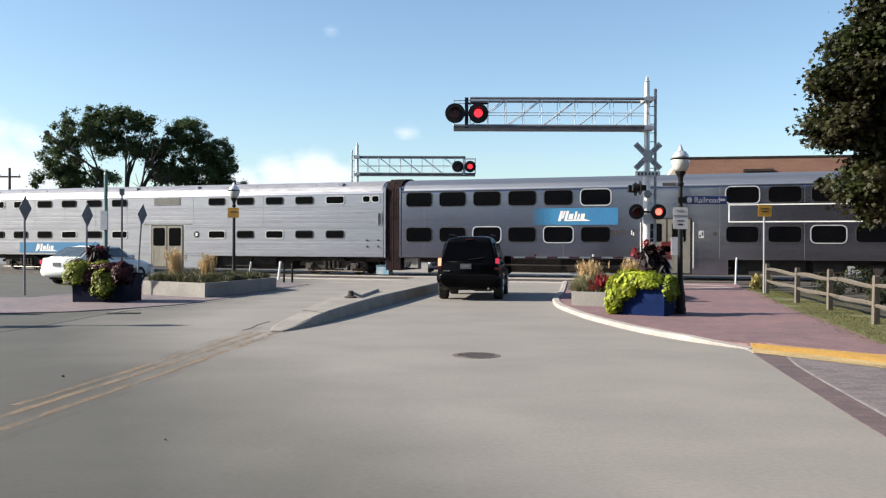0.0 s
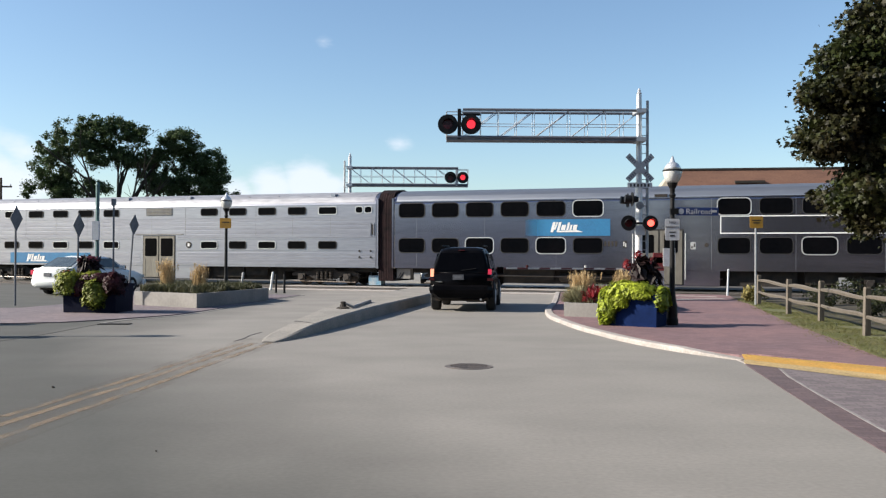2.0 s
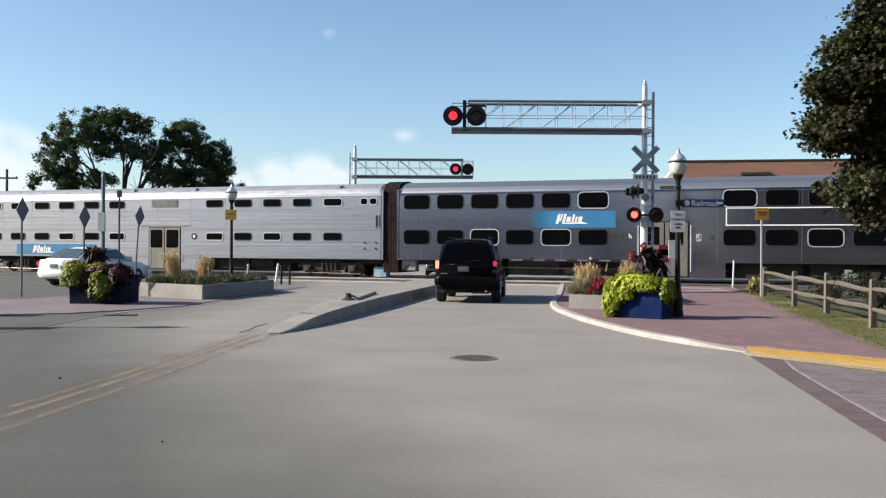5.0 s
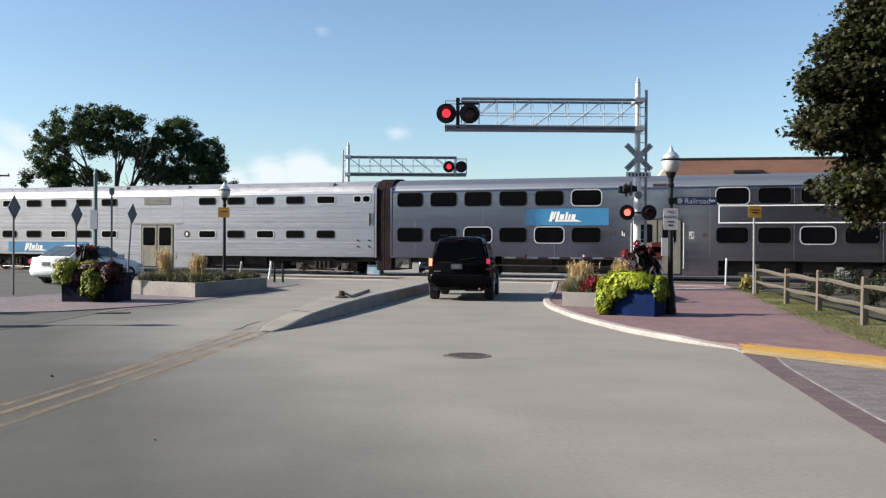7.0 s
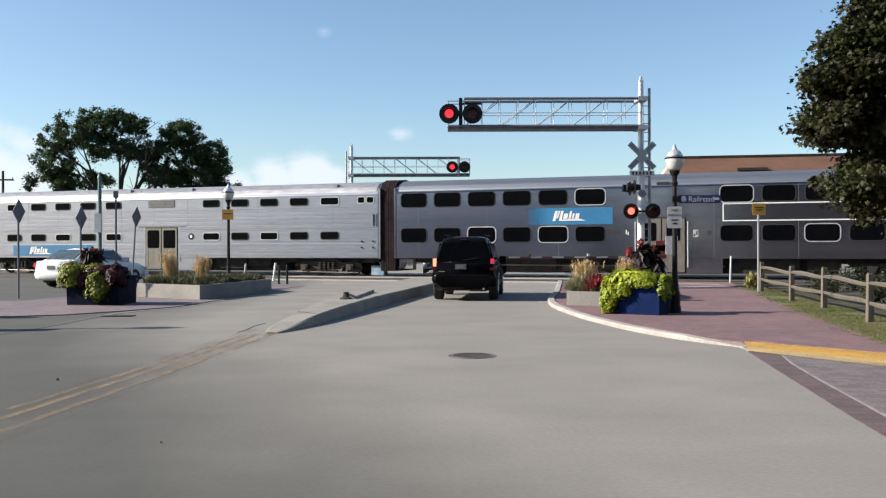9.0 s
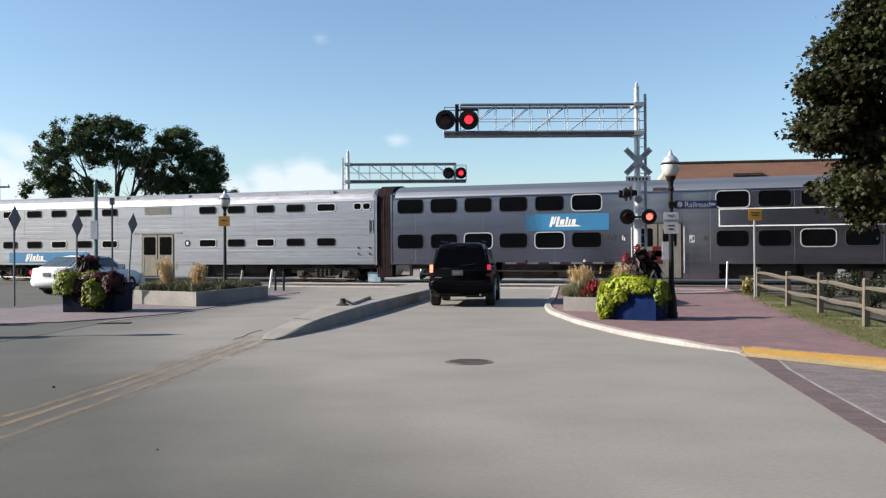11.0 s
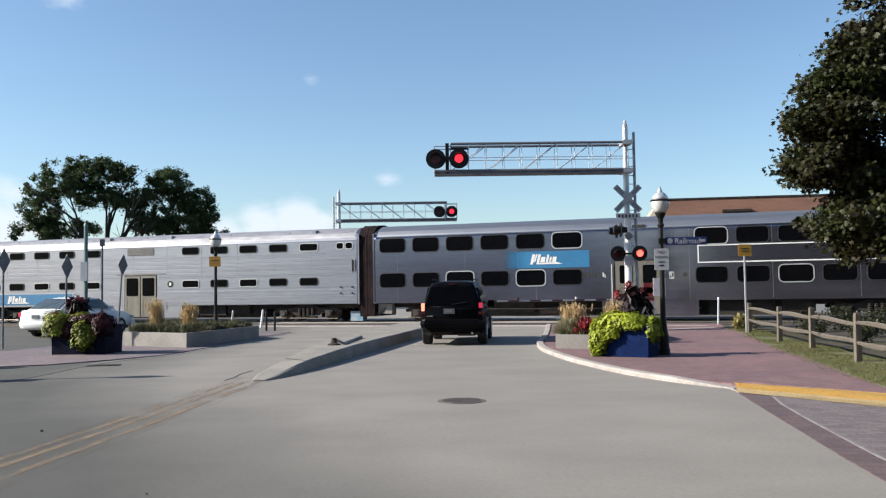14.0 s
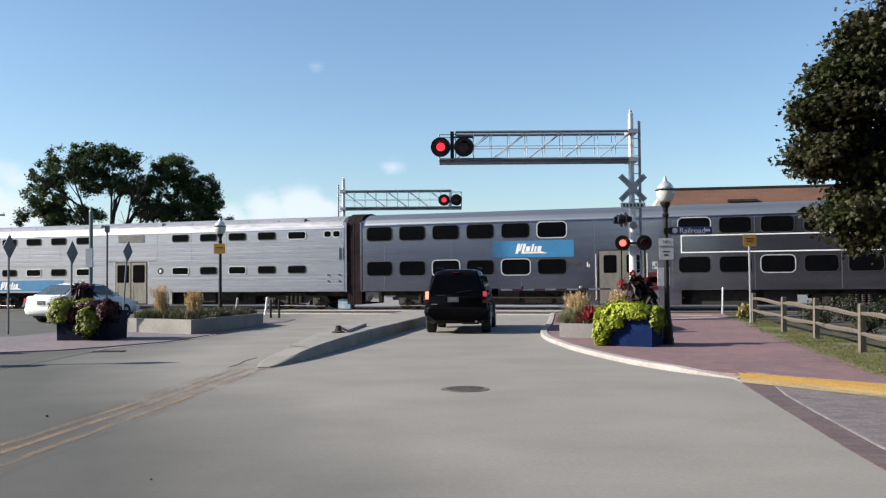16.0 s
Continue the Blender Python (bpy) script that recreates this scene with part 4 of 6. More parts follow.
def window(parent, cx, cz, w, h, framed, deep=0.0):
    bm = bmesh.new()
    k = 0.20 if h > 0.5 else 0.12
    plate_xz(bm, cx, cz, w - 0.04, h - 0.04, k - 0.01, -0.010, 0.02)
    p = part("window", bm, M_GLASS_DARK, parent)
    bm = bmesh.new()
    t = (0.042 if h > 0.5 else 0.04) if framed else 0.035
    e = (0.055 if h > 0.5 else 0.02) if framed else 0
    ring_frame(bm, cx, cz, w + e, h + e, k + e * 0.5, t, -0.028, 0.01)
    part("frame", bm, M_FRAME_LIGHT if framed else M_RUBBER, p)


def bellows(x0, x1):
    """A folded rubber tunnel with a rounded top, sagging unevenly."""
    bm = bmesh.new()
    o = [(y, z) for y, z in ((0.10, 0.30), (0.06, 1.2), (0.05, 3.6), (0.10, 4.25), (0.32, 4.58), (0.8, 4.76), (1.55, 4.82), (2.3, 4.76), (2.78, 4.58), (3.0, 4.25), (3.05, 3.6), (3.04, 1.2), (3.0, 0.30))]
    n = 6
    rings = []
    for k in range(n + 1):
        dip = 0.010 if k % 2 else 0.0
        rings.append([(x0 + (x1 - x0) * k / n + 0.012 * noise.noise((y * 3, z * 2, k)), y + (dip if y < 1.5 else -dip), z - (dip if z > 4 else 0)) for y, z in o])
    return loft(bm, rings)


def train_car(name, centre, steel, label):
    th = thing(name, pose(*TRAIN, 0, 0, TRAIN_TURN), label, "train car", "train")
    a, b = centre - HALF + 0.38, centre + HALF - 0.38
    bm = bmesh.new()
    loft(bm, [[(x, y if e == 0 else 0.04 + y * 0.974, z if e == 0 else z - 0.01 * (z > 4)) for x, y, z in wall_ring(s, 0.93)] for s, e in ((a, 1), (a + 0.12, 0), (b - 0.12, 0), (b, 1))])
    part("body", bm, steel, th)
    bm = B(a + 5.4, b - 5.4, 0.60, 2.50, 0.27, 0.93)
    box(bm, a + 0.3, a + 5.4, 0.60, 2.50, 0.70, 0.93); box(bm, b - 5.4, b - 0.3, 0.60, 2.50, 0.70, 0.93)
    part("underframe", bm, M_UNDER, th, "dark grimy underframe")
    return th, a, b


def build_left_car():
    c = -HALF
    th, a, b = train_car("passenger_car", c, M_STEEL_L, "bright fluted stainless steel double-deck railway carriage with small windows")
    # fluting: narrow ribs between the window rows and along the letterboard
    for z0, z1, step in ((1.10, 1.72, 0.16), (2.50, 3.36, 0.21)):
        z = z0
        while z < z1:
            for s0, s1 in ((a + 0.15, c - 1.15), (c + 1.15, b - 0.15)) if z < 2.62 else ((a + 0.15, b - 0.15),):
                bm = bmesh.new()
                loft(bm, [[(s, -0.001, z - 0.49 * step), (s, -0.003, z - 0.38 * step), (s, -0.0032, z + 0.38 * step), (s, -0.001, z + 0.49 * step)] for s in (s0, s1)])
                part("flute", bm, M_FLUTE, th)
            z += step
    for z in (4.03, 3.44, 2.36, 1.78, 0.98):
        for x0, x1 in ((a + 0.1, b - 0.1),) if z > 2.6 else ((a + 0.1, c - 1.04), (c + 1.04, b - 0.1)):
            part("belt_rail", B(x0, x1, -0.014, 0.0, z - 0.016, z + 0.016), M_STEEL_L, th)
    for s in np.arange(a + 1.6, b - 0.5, 2.1):
        part("seam", B(s - 0.006, s + 0.006, -0.006, 0.01, 2.5, 4.0), M_CONCRETE, th)
    roof = bmesh.new()
    ring = lambda x: [(x, y - 0.0, z + 0.012) for y, z in ((0.02, 4.12), (0.06, 4.22), (0.17, 4.38), (0.4, 4.535), (0.8, 4.665), (1.55, 4.735), (2.3, 4.665), (2.7, 4.535), (2.93, 4.38), (3.04, 4.22), (3.08, 4.12))]
    loft(roof, [ring(a + 0.2), ring(b - 0.2)])
    for s in np.arange(a + 0.8, b, 1.7):
        box(roof, s, s + 0.05, 0.3, 2.8, 4.5, 4.53)
    part("roof", roof, M_ROOF_METAL, th)
    for s in (-2.9, -11.3, -15.2):
        part("roof_vent", B(s - 0.12, s + 0.12, 0.22, 0.5, 4.36, 4.6), M_STEEL_L, th)
    # windows: rows above and below; some have bright emergency frames
    for i in range(6):
        for sgn in (-1, 1):
            s = c + sgn * (3.07 + 1.70 * i)
            if abs(s - c) > 11.9:
                continue
            up_framed = i == 4
            lo_framed = i in (0, 2)
            if i < 5:
                window(th, s, 3.75, 1.02, 0.40, up_framed)
                window(th, s, 2.04, 1.02, 0.40, lo_framed)
            elif sgn < 0:
                window(th, s, 2.04, 1.02, 0.40, False)
                window(th, s, 3.75, 1.02, 0.40, True)
    for s in (-1.38, -0.90):
        window(th, s, 3.77, 0.42, 0.34, True)
    # middle doors
    part("door_header", B(c - 1.5, c + 1.5, -0.03, 0.0, 2.58, 2.62), M_CONCRETE, th)
    bm = bmesh.new(); box(bm, c - 1.02, c + 1.02, -0.004, 0.02, 0.30, 2.55); part("doorway", bm, M_RUBBER, th)
    for sgn in (-1, 1):
        x0, x1 = (c - 0.97, c - 0.03) if sgn < 0 else (c + 0.03, c + 0.97)
        d = part("door", B(x0, x1, -0.03, -0.006, 0.34, 2.50), M_TAN_DOOR, th, "dull tan steel sliding door", bevel=0.01)
        bm = bmesh.new(); plate_xz(bm, (x0 + x1) / 2, 1.92, 0.74, 0.95, 0.08, -0.036, -0.02); part("pane", bm, M_GLASS_DARK, d)
        part("rib", B(x0 + 0.1, x0 + 0.14, -0.04, -0.02, 0.4, 1.35), M_TAN_DOOR, d)
    bm = bmesh.new(); plate_xz(bm, c, 3.79, 1.65, 0.40, 0.03, -0.02, 0.02); v = part("vent_panel", bm, M_UNDER_GREY, th, "louvred vent panel over the doors")
    for k in range(5):
        part("louvre", B(c - 0.78, c + 0.78, -0.035, -0.015, 3.62 + k * 0.075, 3.655 + k * 0.075), M_TAN_DOOR, v)
    # low skirt round the doors
    bm = bmesh.new()
    box(bm, c - 2.1, c - 1.03, 0.0, 0.12, 0.30, 0.95); box(bm, c + 1.03, c + 2.55, 0.0, 0.12, 0.30, 0.95); box(bm, c - 2.1, c + 2.55, 2.98, 3.1, 0.3, 0.95)
    box(bm, c - 1.03, c + 1.03, 0.02, 0.12, 0.3, 0.95)
    part("skirt", bm, M_STEEL_L, th)
    bm = T((c + 1.84, -0.02, 2.05), (c + 1.84, 0.0, 2.05), 0.17, n=24); part("emblem", bm, M_UNDER, th, "small round dark emblem")
    bm = bmesh.new()
    box(bm, c + 1.78, c + 1.9, -0.026, -0.018, 1.97, 2.13)
    part("emblem_mark", bm, M_WHITE, th)
    # blue panel with a white mark
    part("decal", B(-22.9, -17.4, -0.016, -0.005, 1.04, 1.62), M_BLUE, th, "blue panel with a slanted white mark")
    white_mark(th, -21.0, 1.33, 1.5, 0.42)
    # car end: corner post, grab irons and door pocket
    bm = bmesh.new()
    box(bm, b - 0.05, b + 0.02, -0.03, 0.25, 0.9, 4.3)
    box(bm, -0.78, -0.74, -0.05, 0.0, 2.5, 3.1); box(bm, -0.6, -0.56, -0.05, 0.0, 2.5, 3.1)
    part("corner_post", bm, M_STEEL_L, th)
    bm = bmesh.new(); box(bm, -0.70, -0.62, -0.03, 0.0, 2.55, 3.05); part("marker_lamp", bm, M_UNDER, th)
    for s in (-1.35, -0.75):
        for z in (1.45, 1.75):
            part("grab_iron", T((s, -0.05, z), (s, 0, z), 0.045, n=10), M_UNDER, th)
    for s0, s1, z0 in ((-16.9, -15.2, 0.35), (-9.8, -8.0, 0.4), (-7.9, -6.6, 0.5), (-19.9, -17.2, 0.45)):
        part("equipment_box", B(s0, s1, 0.35, 2.75, z0, 0.93), M_UNDER, th, bevel=0.03)
    bogie(th, -3.35)
    bogie(th, -22.6)
    part("diaphragm", bellows(b, 0.0), M_DIAPHRAGM, th, "dark rust-brown diaphragm between the carriages")
    bm = bmesh.new(); box(bm, -1.0, -0.35, 0.35, 0.9, 0.08, 0.55); part("step_box", bm, M_BLUE_FADED, th, "faded blue step box", bevel=0.02)
    part("coupler", T((b - 0.2, 1.55, 0.75), (0.0, 1.55, 0.75), 0.12), M_UNDER, th)
    part("hose", T((-0.3, 0.4, 0.85), (-0.05, 0.4, 0.3), 0.03, n=8), M_UNDER, th)
    return th


M_BLUE_FADED = mat("faded_blue_box", (0.10, 0.24, 0.36), 0.6, 0, (0.30, 0.34, 0.36), scale=4, fine=30)


def white_mark(parent, s, z, w, h):
    """A slanted white operator mark as plain shapes: leaning bars with a long swoosh."""
    bm = bmesh.new()
    def quad(x0, x1, z0, z1, lean=0.12):
        pts = [(x0, z0), (x1, z0), (x1 + lean, z1), (x0 + lean, z1)]
        loft(bm, [[(s + x, -0.030, z + zz) for x, zz in pts], [(s + x, -0.012, z + zz) for x, zz in pts]])
    k = w / 1.5
    quad(-0.75 * k, -0.62 * k, -h / 2, h / 2); quad(-0.58 * k, -0.50 * k, -h * 0.25, h / 2); quad(-0.46 * k, -0.34 * k, -h / 2, h / 2)
    quad(-0.26 * k, -0.06 * k, -h * 0.3, h * 0.22, 0.06); quad(0.0, 0.10 * k, -h * 0.3, h * 0.45, 0.08); quad(0.15 * k, 0.24 * k, -h * 0.3, h * 0.22, 0.06); quad(0.30 * k, 0.48 * k, -h * 0.3, h * 0.22, 0.05)
    pts = [(-0.34 * k, -h * 0.5), (0.8 * k, -h * 0.5), (0.52 * k, -h * 0.3), (-0.3 * k, -h * 0.36)]
    loft(bm, [[(s + x, -0.031, z + zz) for x, zz in pts], [(s + x, -0.012, z + zz) for x, zz in pts]])
    part("operator_mark", bm, M_WHITE, parent, "slanted white operator mark")


def build_right_car():
    c = HALF
    th, a, b = train_car("passenger_car", c, M_STEEL_R, "dull grey stainless steel double-deck railway carriage with large windows")
    roof = bmesh.new()
    ring = lambda x: [(x, y, z + 0.012) for y, z in ((0.0, 4.08), (0.05, 4.22), (0.16, 4.38), (0.4, 4.535), (0.8, 4.665), (1.55, 4.735), (2.3, 4.665), (2.7, 4.535), (2.94, 4.38), (3.05, 4.22), (3.1, 4.08))]
    loft(roof, [ring(a + 0.2), ring(b - 0.2)])
    part("roof", roof, M_ROOF_DULL, th)
    part("gutter", B(a + 0.1, b - 0.1, -0.03, 0.0, 4.10, 4.14), M_STEEL_R, th)
    for z in (3.22, 2.44, 1.52, 1.10, 2.84):
        for x0, x1 in ((a + 0.1, b - 0.1),) if z > 2.8 else ((a + 0.1, c - 1.06), (c + 1.06, b - 0.1)):
            part("belt_rail", B(x0, x1, -0.0035, 0.0, z - 0.012, z + 0.012), M_STEEL_R, th)
    for s in np.arange(a + 1.25, b - 0.5, 3.38):
        part("seam", B(s - 0.006, s + 0.006, -0.005, 0.01, 1.0, 4.08), M_UNDER_GREY, th)
    for i in range(6):
        for sgn in (-1, 1):
            s = c + sgn * (3.12 + 1.69 * i)
            up = (i == 0) if sgn < 0 else (i in (0, 4))
            lo = i in (1, 3) if sgn < 0 else i in (2, 5)
            window(th, s, 3.70, 1.36, 0.72, up)
            window(th, s, 2.02, 1.36, 0.73, lo)
    # doors in the middle
    part("doorway", B(c - 1.05, c + 1.05, -0.004, 0.02, 0.30, 2.75), M_RUBBER, th)
    for sgn in (-1, 1):
        x0, x1 = (c - 0.98, c - 0.03) if sgn < 0 else (c + 0.03, c + 0.98)
        d = part("door", B(x0, x1, -0.03, -0.006, 0.34, 2.68), M_TAN_DOOR, th, "dull tan steel sliding door", bevel=0.01)
        bm = bmesh.new(); plate_xz(bm, (x0 + x1) / 2, 2.10, 0.58, 0.80, 0.08, -0.036, -0.02); part("pane", bm, M_GLASS_DARK, d)
    for s in (c - 1.12, c + 1.12):
        part("handrail", T((s, -0.06, 0.55), (s, -0.06, 2.55), 0.025, n=8), M_FRAME_LIGHT, th, "bright vertical handrail")
    bm = bmesh.new()
    box(bm, c - 1.6, c - 1.06, 0.0, 0.12, 0.26, 0.95); box(bm, c + 1.06, c + 2.55, 0.0, 0.12, 0.26, 0.95); box(bm, c - 1.06, c + 1.06, 0.02, 0.12, 0.26, 0.95); box(bm, c - 1.6, c + 2.55, 2.98, 3.1, 0.26, 0.95)
    part("skirt", bm, M_STEEL_R, th)
    bm = bmesh.new(); plate_xz(bm, c + 1.44, 2.02, 0.22, 0.32, 0.04, -0.010, 0.0); sg = part("access_sign", bm, M_SIGN_GREY, th)
    bm = bmesh.new(); box(bm, c + 1.36, c + 1.42, -0.013, -0.010, 1.90, 2.0); box(bm, c + 1.46, c + 1.52, -0.013, -0.010, 1.96, 2.12); part("pictogram", bm, M_UNDER, sg)
    bm = bmesh.new(); plate_xz(bm, c - 1.48, 2.08, 0.18, 0.30, 0.03, -0.010, 0.0); nt = part("notice", bm, M_UNDER, th)
    bm = bmesh.new(); box(bm, c - 1.54, c - 1.50, -0.013, -0.010, 2.0, 2.2); box(bm, c - 1.46, c - 1.42, -0.013, -0.010, 1.97, 2.12); part("pictogram", bm, M_WHITE, nt)
    bm = bmesh.new(); tube(bm, (c + 2.0, -0.02, 2.05), (c + 2.0, 0, 2.05), 0.09, n=14); part("port", bm, M_UNDER, th)
    # number panel as plain bars
    bm = bmesh.new()
    for k in range(4):
        box(bm, 10.56 + k * 0.16, 10.66 + k * 0.16, -0.010, -0.002, 1.99, 2.22)
    part("number_bars", bm, M_UNDER, th, "dark number bars")
    part("decal", B(6.95, 10.83, -0.016, -0.004, 2.46, 3.22), M_BLUE_FADE, th, "blue panel with a slanted white mark")
    white_mark(th, 8.85, 2.86, 1.45, 0.46)
    # white outlined band on the far half
    bm = bmesh.new()
    for x0, x1, z0, z1 in ((15.5, 24.6, 3.26, 3.31), (15.5, 24.6, 2.53, 2.58), (15.5, 15.55, 2.58, 3.26), (24.55, 24.6, 2.58, 3.26)):
        box(bm, x0, x1, -0.014, -0.004, z0, z1)
    part("outline_band", bm, M_WHITE, th, "thin white painted outline")
    part("letter_band", B(15.56, 24.54, -0.010, -0.002, 2.59, 3.25), M_STEEL_R, th)
    # dark slot of the roof hatch above the doors
    bm = bmesh.new(); box(bm, 12.75, 13.3, 0.0, 0.06, 4.16, 4.28); part("roof_hatch", bm, M_UNDER, th)
    for s0, s1, z0 in ((11.4, 11.9, 0.3), (15.9, 18.6, 0.28), (6.6, 8.2, 0.45), (18.9, 20.2, 0.4)):
        part("equipment_box", B(s0, s1, 0.35, 2.75, z0, 0.93), M_UNDER, th, bevel=0.03)
    part("brake_pipe", T((5.6, 0.30, 0.62), (15.6, 0.30, 0.58), 0.028, n=8), M_RAIL, th, "pale grimy brake pipe")
    for s0, s1 in ((8.5, 9.7), (9.95, 10.9)):
        bm = bmesh.new(); tube(bm, (s0, 0.55, 0.55), (s1, 0.55, 0.55), 0.2, n=16); tube(bm, (s0 - 0.05, 0.55, 0.55), (s1 + 0.05, 0.55, 0.55), 0.13, n=16)
        part("air_tank", bm, M_WHEEL_STEEL, th, "rusty brown air tank")
    part("battery_box", B(12.1, 12.7, 0.30, 0.8, 0.42, 0.9), M_CONCRETE, th, "pale grimy battery box", bevel=0.02)
    bm = bmesh.new()
    box(bm, 0.52, 1.22, 0.25, 0.7, 0.42, 0.9)
    part("brake_gear", bm, M_CONCRETE, th, "pale grimy brake gear box")
    for k in range(3):      # slack hoses between the cars
        bm = bmesh.new()
        x0, x1, drop = 0.10 + 0.16 * k, 0.75 + 0.14 * k, 0.40 - 0.07 * k
        pts = [(x0 + (x1 - x0) * u / 8, 0.20 + 0.05 * k, 0.72 - drop * math.sin(math.pi * u / 8)) for u in range(9)]
        for p, q in zip(pts, pts[1:]):
            tube(bm, p, q, 0.024, n=8)
        part("air_hose", bm, M_RUBBER, th, "slack black air hose")
    bogie(th, 3.35 + 0.4)
    bogie(th, 22.6)
    part("diaphragm", bellows(0.015, a), M_DIAPHRAGM, th, "dark rust-brown diaphragm between the carriages")
    bm = bmesh.new(); box(bm, a - 0.02, a + 0.06, -0.03, 0.2, 0.95, 4.3); part("corner_post", bm, M_STEEL_R, th)
    return th


M_UNDER_GREY = mat("grey_lettering", (0.16, 0.17, 0.19), 0.6, 0, scale=4, fine=30, bump=0)


def build_track():
    m = pose(*TRAIN, 0, 0, TRAIN_TURN)
    bm = bmesh.new()
    for x0, x1 in ((-120, -5.2), (9.8, 120)):
        loft(bm, [[(x, -5.6, -0.1), (x, -4.8, 0.02), (x, 12.5, 0.02), (x, 13.5, -0.1)] for x in (x0, x1)])
    ob = part("track_bed", bm, M_BALLAST); ob.matrix_world = m
    tagged(ob, "grey brown stone ballast under the track", "ballast", kind="structure")
    for y in (-3.51, -1.99, 0.79, 2.31):
        bm = bmesh.new()
        prof = [(-0.07, -0.06), (0.07, -0.06), (0.015, -0.03), (0.015, 0.03), (0.036, 0.035), (0.036, 0.05), (-0.036, 0.05), (-0.036, 0.035), (-0.015, 0.03), (-0.015, -0.03)]
        loft(bm, [[(x, y + a, z) for a, z in prof] for x in (-120, 120)])
        ob = part("rail", bm, M_RAIL); ob.matrix_world = m
        tagged(ob, "worn bright-topped steel rail", "rail", kind="structure")
    for y0, y1, mt, lab in ((-4.9, -3.58, M_CURB, "pale concrete panel beside the rails of the crossing"), (-3.44, -2.06, M_CRACK, "dark rubber panel between the rails of the crossing"), (-1.92, -0.62, M_CURB, "pale concrete panel beside the rails of the crossing"),
                            (-0.55, 0.72, M_CURB, "pale concrete panel beside the rails of the crossing"), (0.9, 2.2, M_CURB, "concrete panel between the rails of the crossing"), (2.4, 3.6, M_CURB, "pale concrete panel beside the rails of the crossing")):
        bm = bmesh.new(); box(bm, -5.2, 9.8, y0, y1, -0.12, 0.022)
        ob = part("crossing_panel", bm, mt); ob.matrix_world = m
        tagged(ob, lab, "crossing panel", kind="structure")


# ---- crossing signals ----
def signal_pair(parent, name, x, y, z, gap, r, lit_mat, label=""):
    """Two red lamps with black backgrounds and visors on one bracket; the lit lens is its own part."""
    pr = part(name, T((x - gap / 2, y + 0.12, z), (x + gap / 2, y + 0.12, z), 0.035, n=8), M_BLACK, parent, label or "pair of red flashing crossing lamps")
    for sx in (-gap / 2, gap / 2):
        bm = T((x + sx, y, z), (x + sx, y + 0.025, z), r, n=28)
        tube(bm, (x + sx, y + 0.02, z), (x + sx, y + 0.2, z), r * 0.5, r * 0.42, n=16)
        part("background", bm, M_BLACK, pr, "round black lamp background")
        part("lens", T((x + sx, y - 0.02, z), (x + sx, y + 0.005, z), r * 0.50, n=24), M_LENS, pr, "dark red lens")
        bm = bmesh.new()
        n = 14
        rows = []
        for rr in (r * 0.54, r * 0.52):
            rows.append(([(x + sx + rr * math.cos(math.pi * (0.0 + k / n * 1.0)), y, z + rr * math.sin(math.pi * k / n)) for k in range(n + 1)],
                         [(x + sx + rr * math.cos(math.pi * (0.0 + k / n * 1.0)), y - 0.26 * math.sin(math.pi * k / n) ** 0.7 - 0.02, z + rr * math.sin(math.pi * k / n)) for k in range(n + 1)]))
        vs = [[bm.verts.new(p) for p in line] for pair in rows for line in pair]
        for p, q in ((0, 1), (1, 3), (3, 2)):
            for k in range(n):
                bm.faces.new((vs[p][k], vs[p][k + 1], vs[q][k + 1], vs[q][k]))
        part("visor", bm, M_BLACK, pr, "short black hood")
    lamp = part("lit_lens", T((0, -0.045, 0), (0, -0.024, 0), r * 0.43, n=24), lit_mat, pr, "glowing red lens")
    lamp.location = (x + gap / 2, y, z)
    FLASHERS.append((lamp, x, y, z, gap / 2))
    return pr


FLASHERS = []


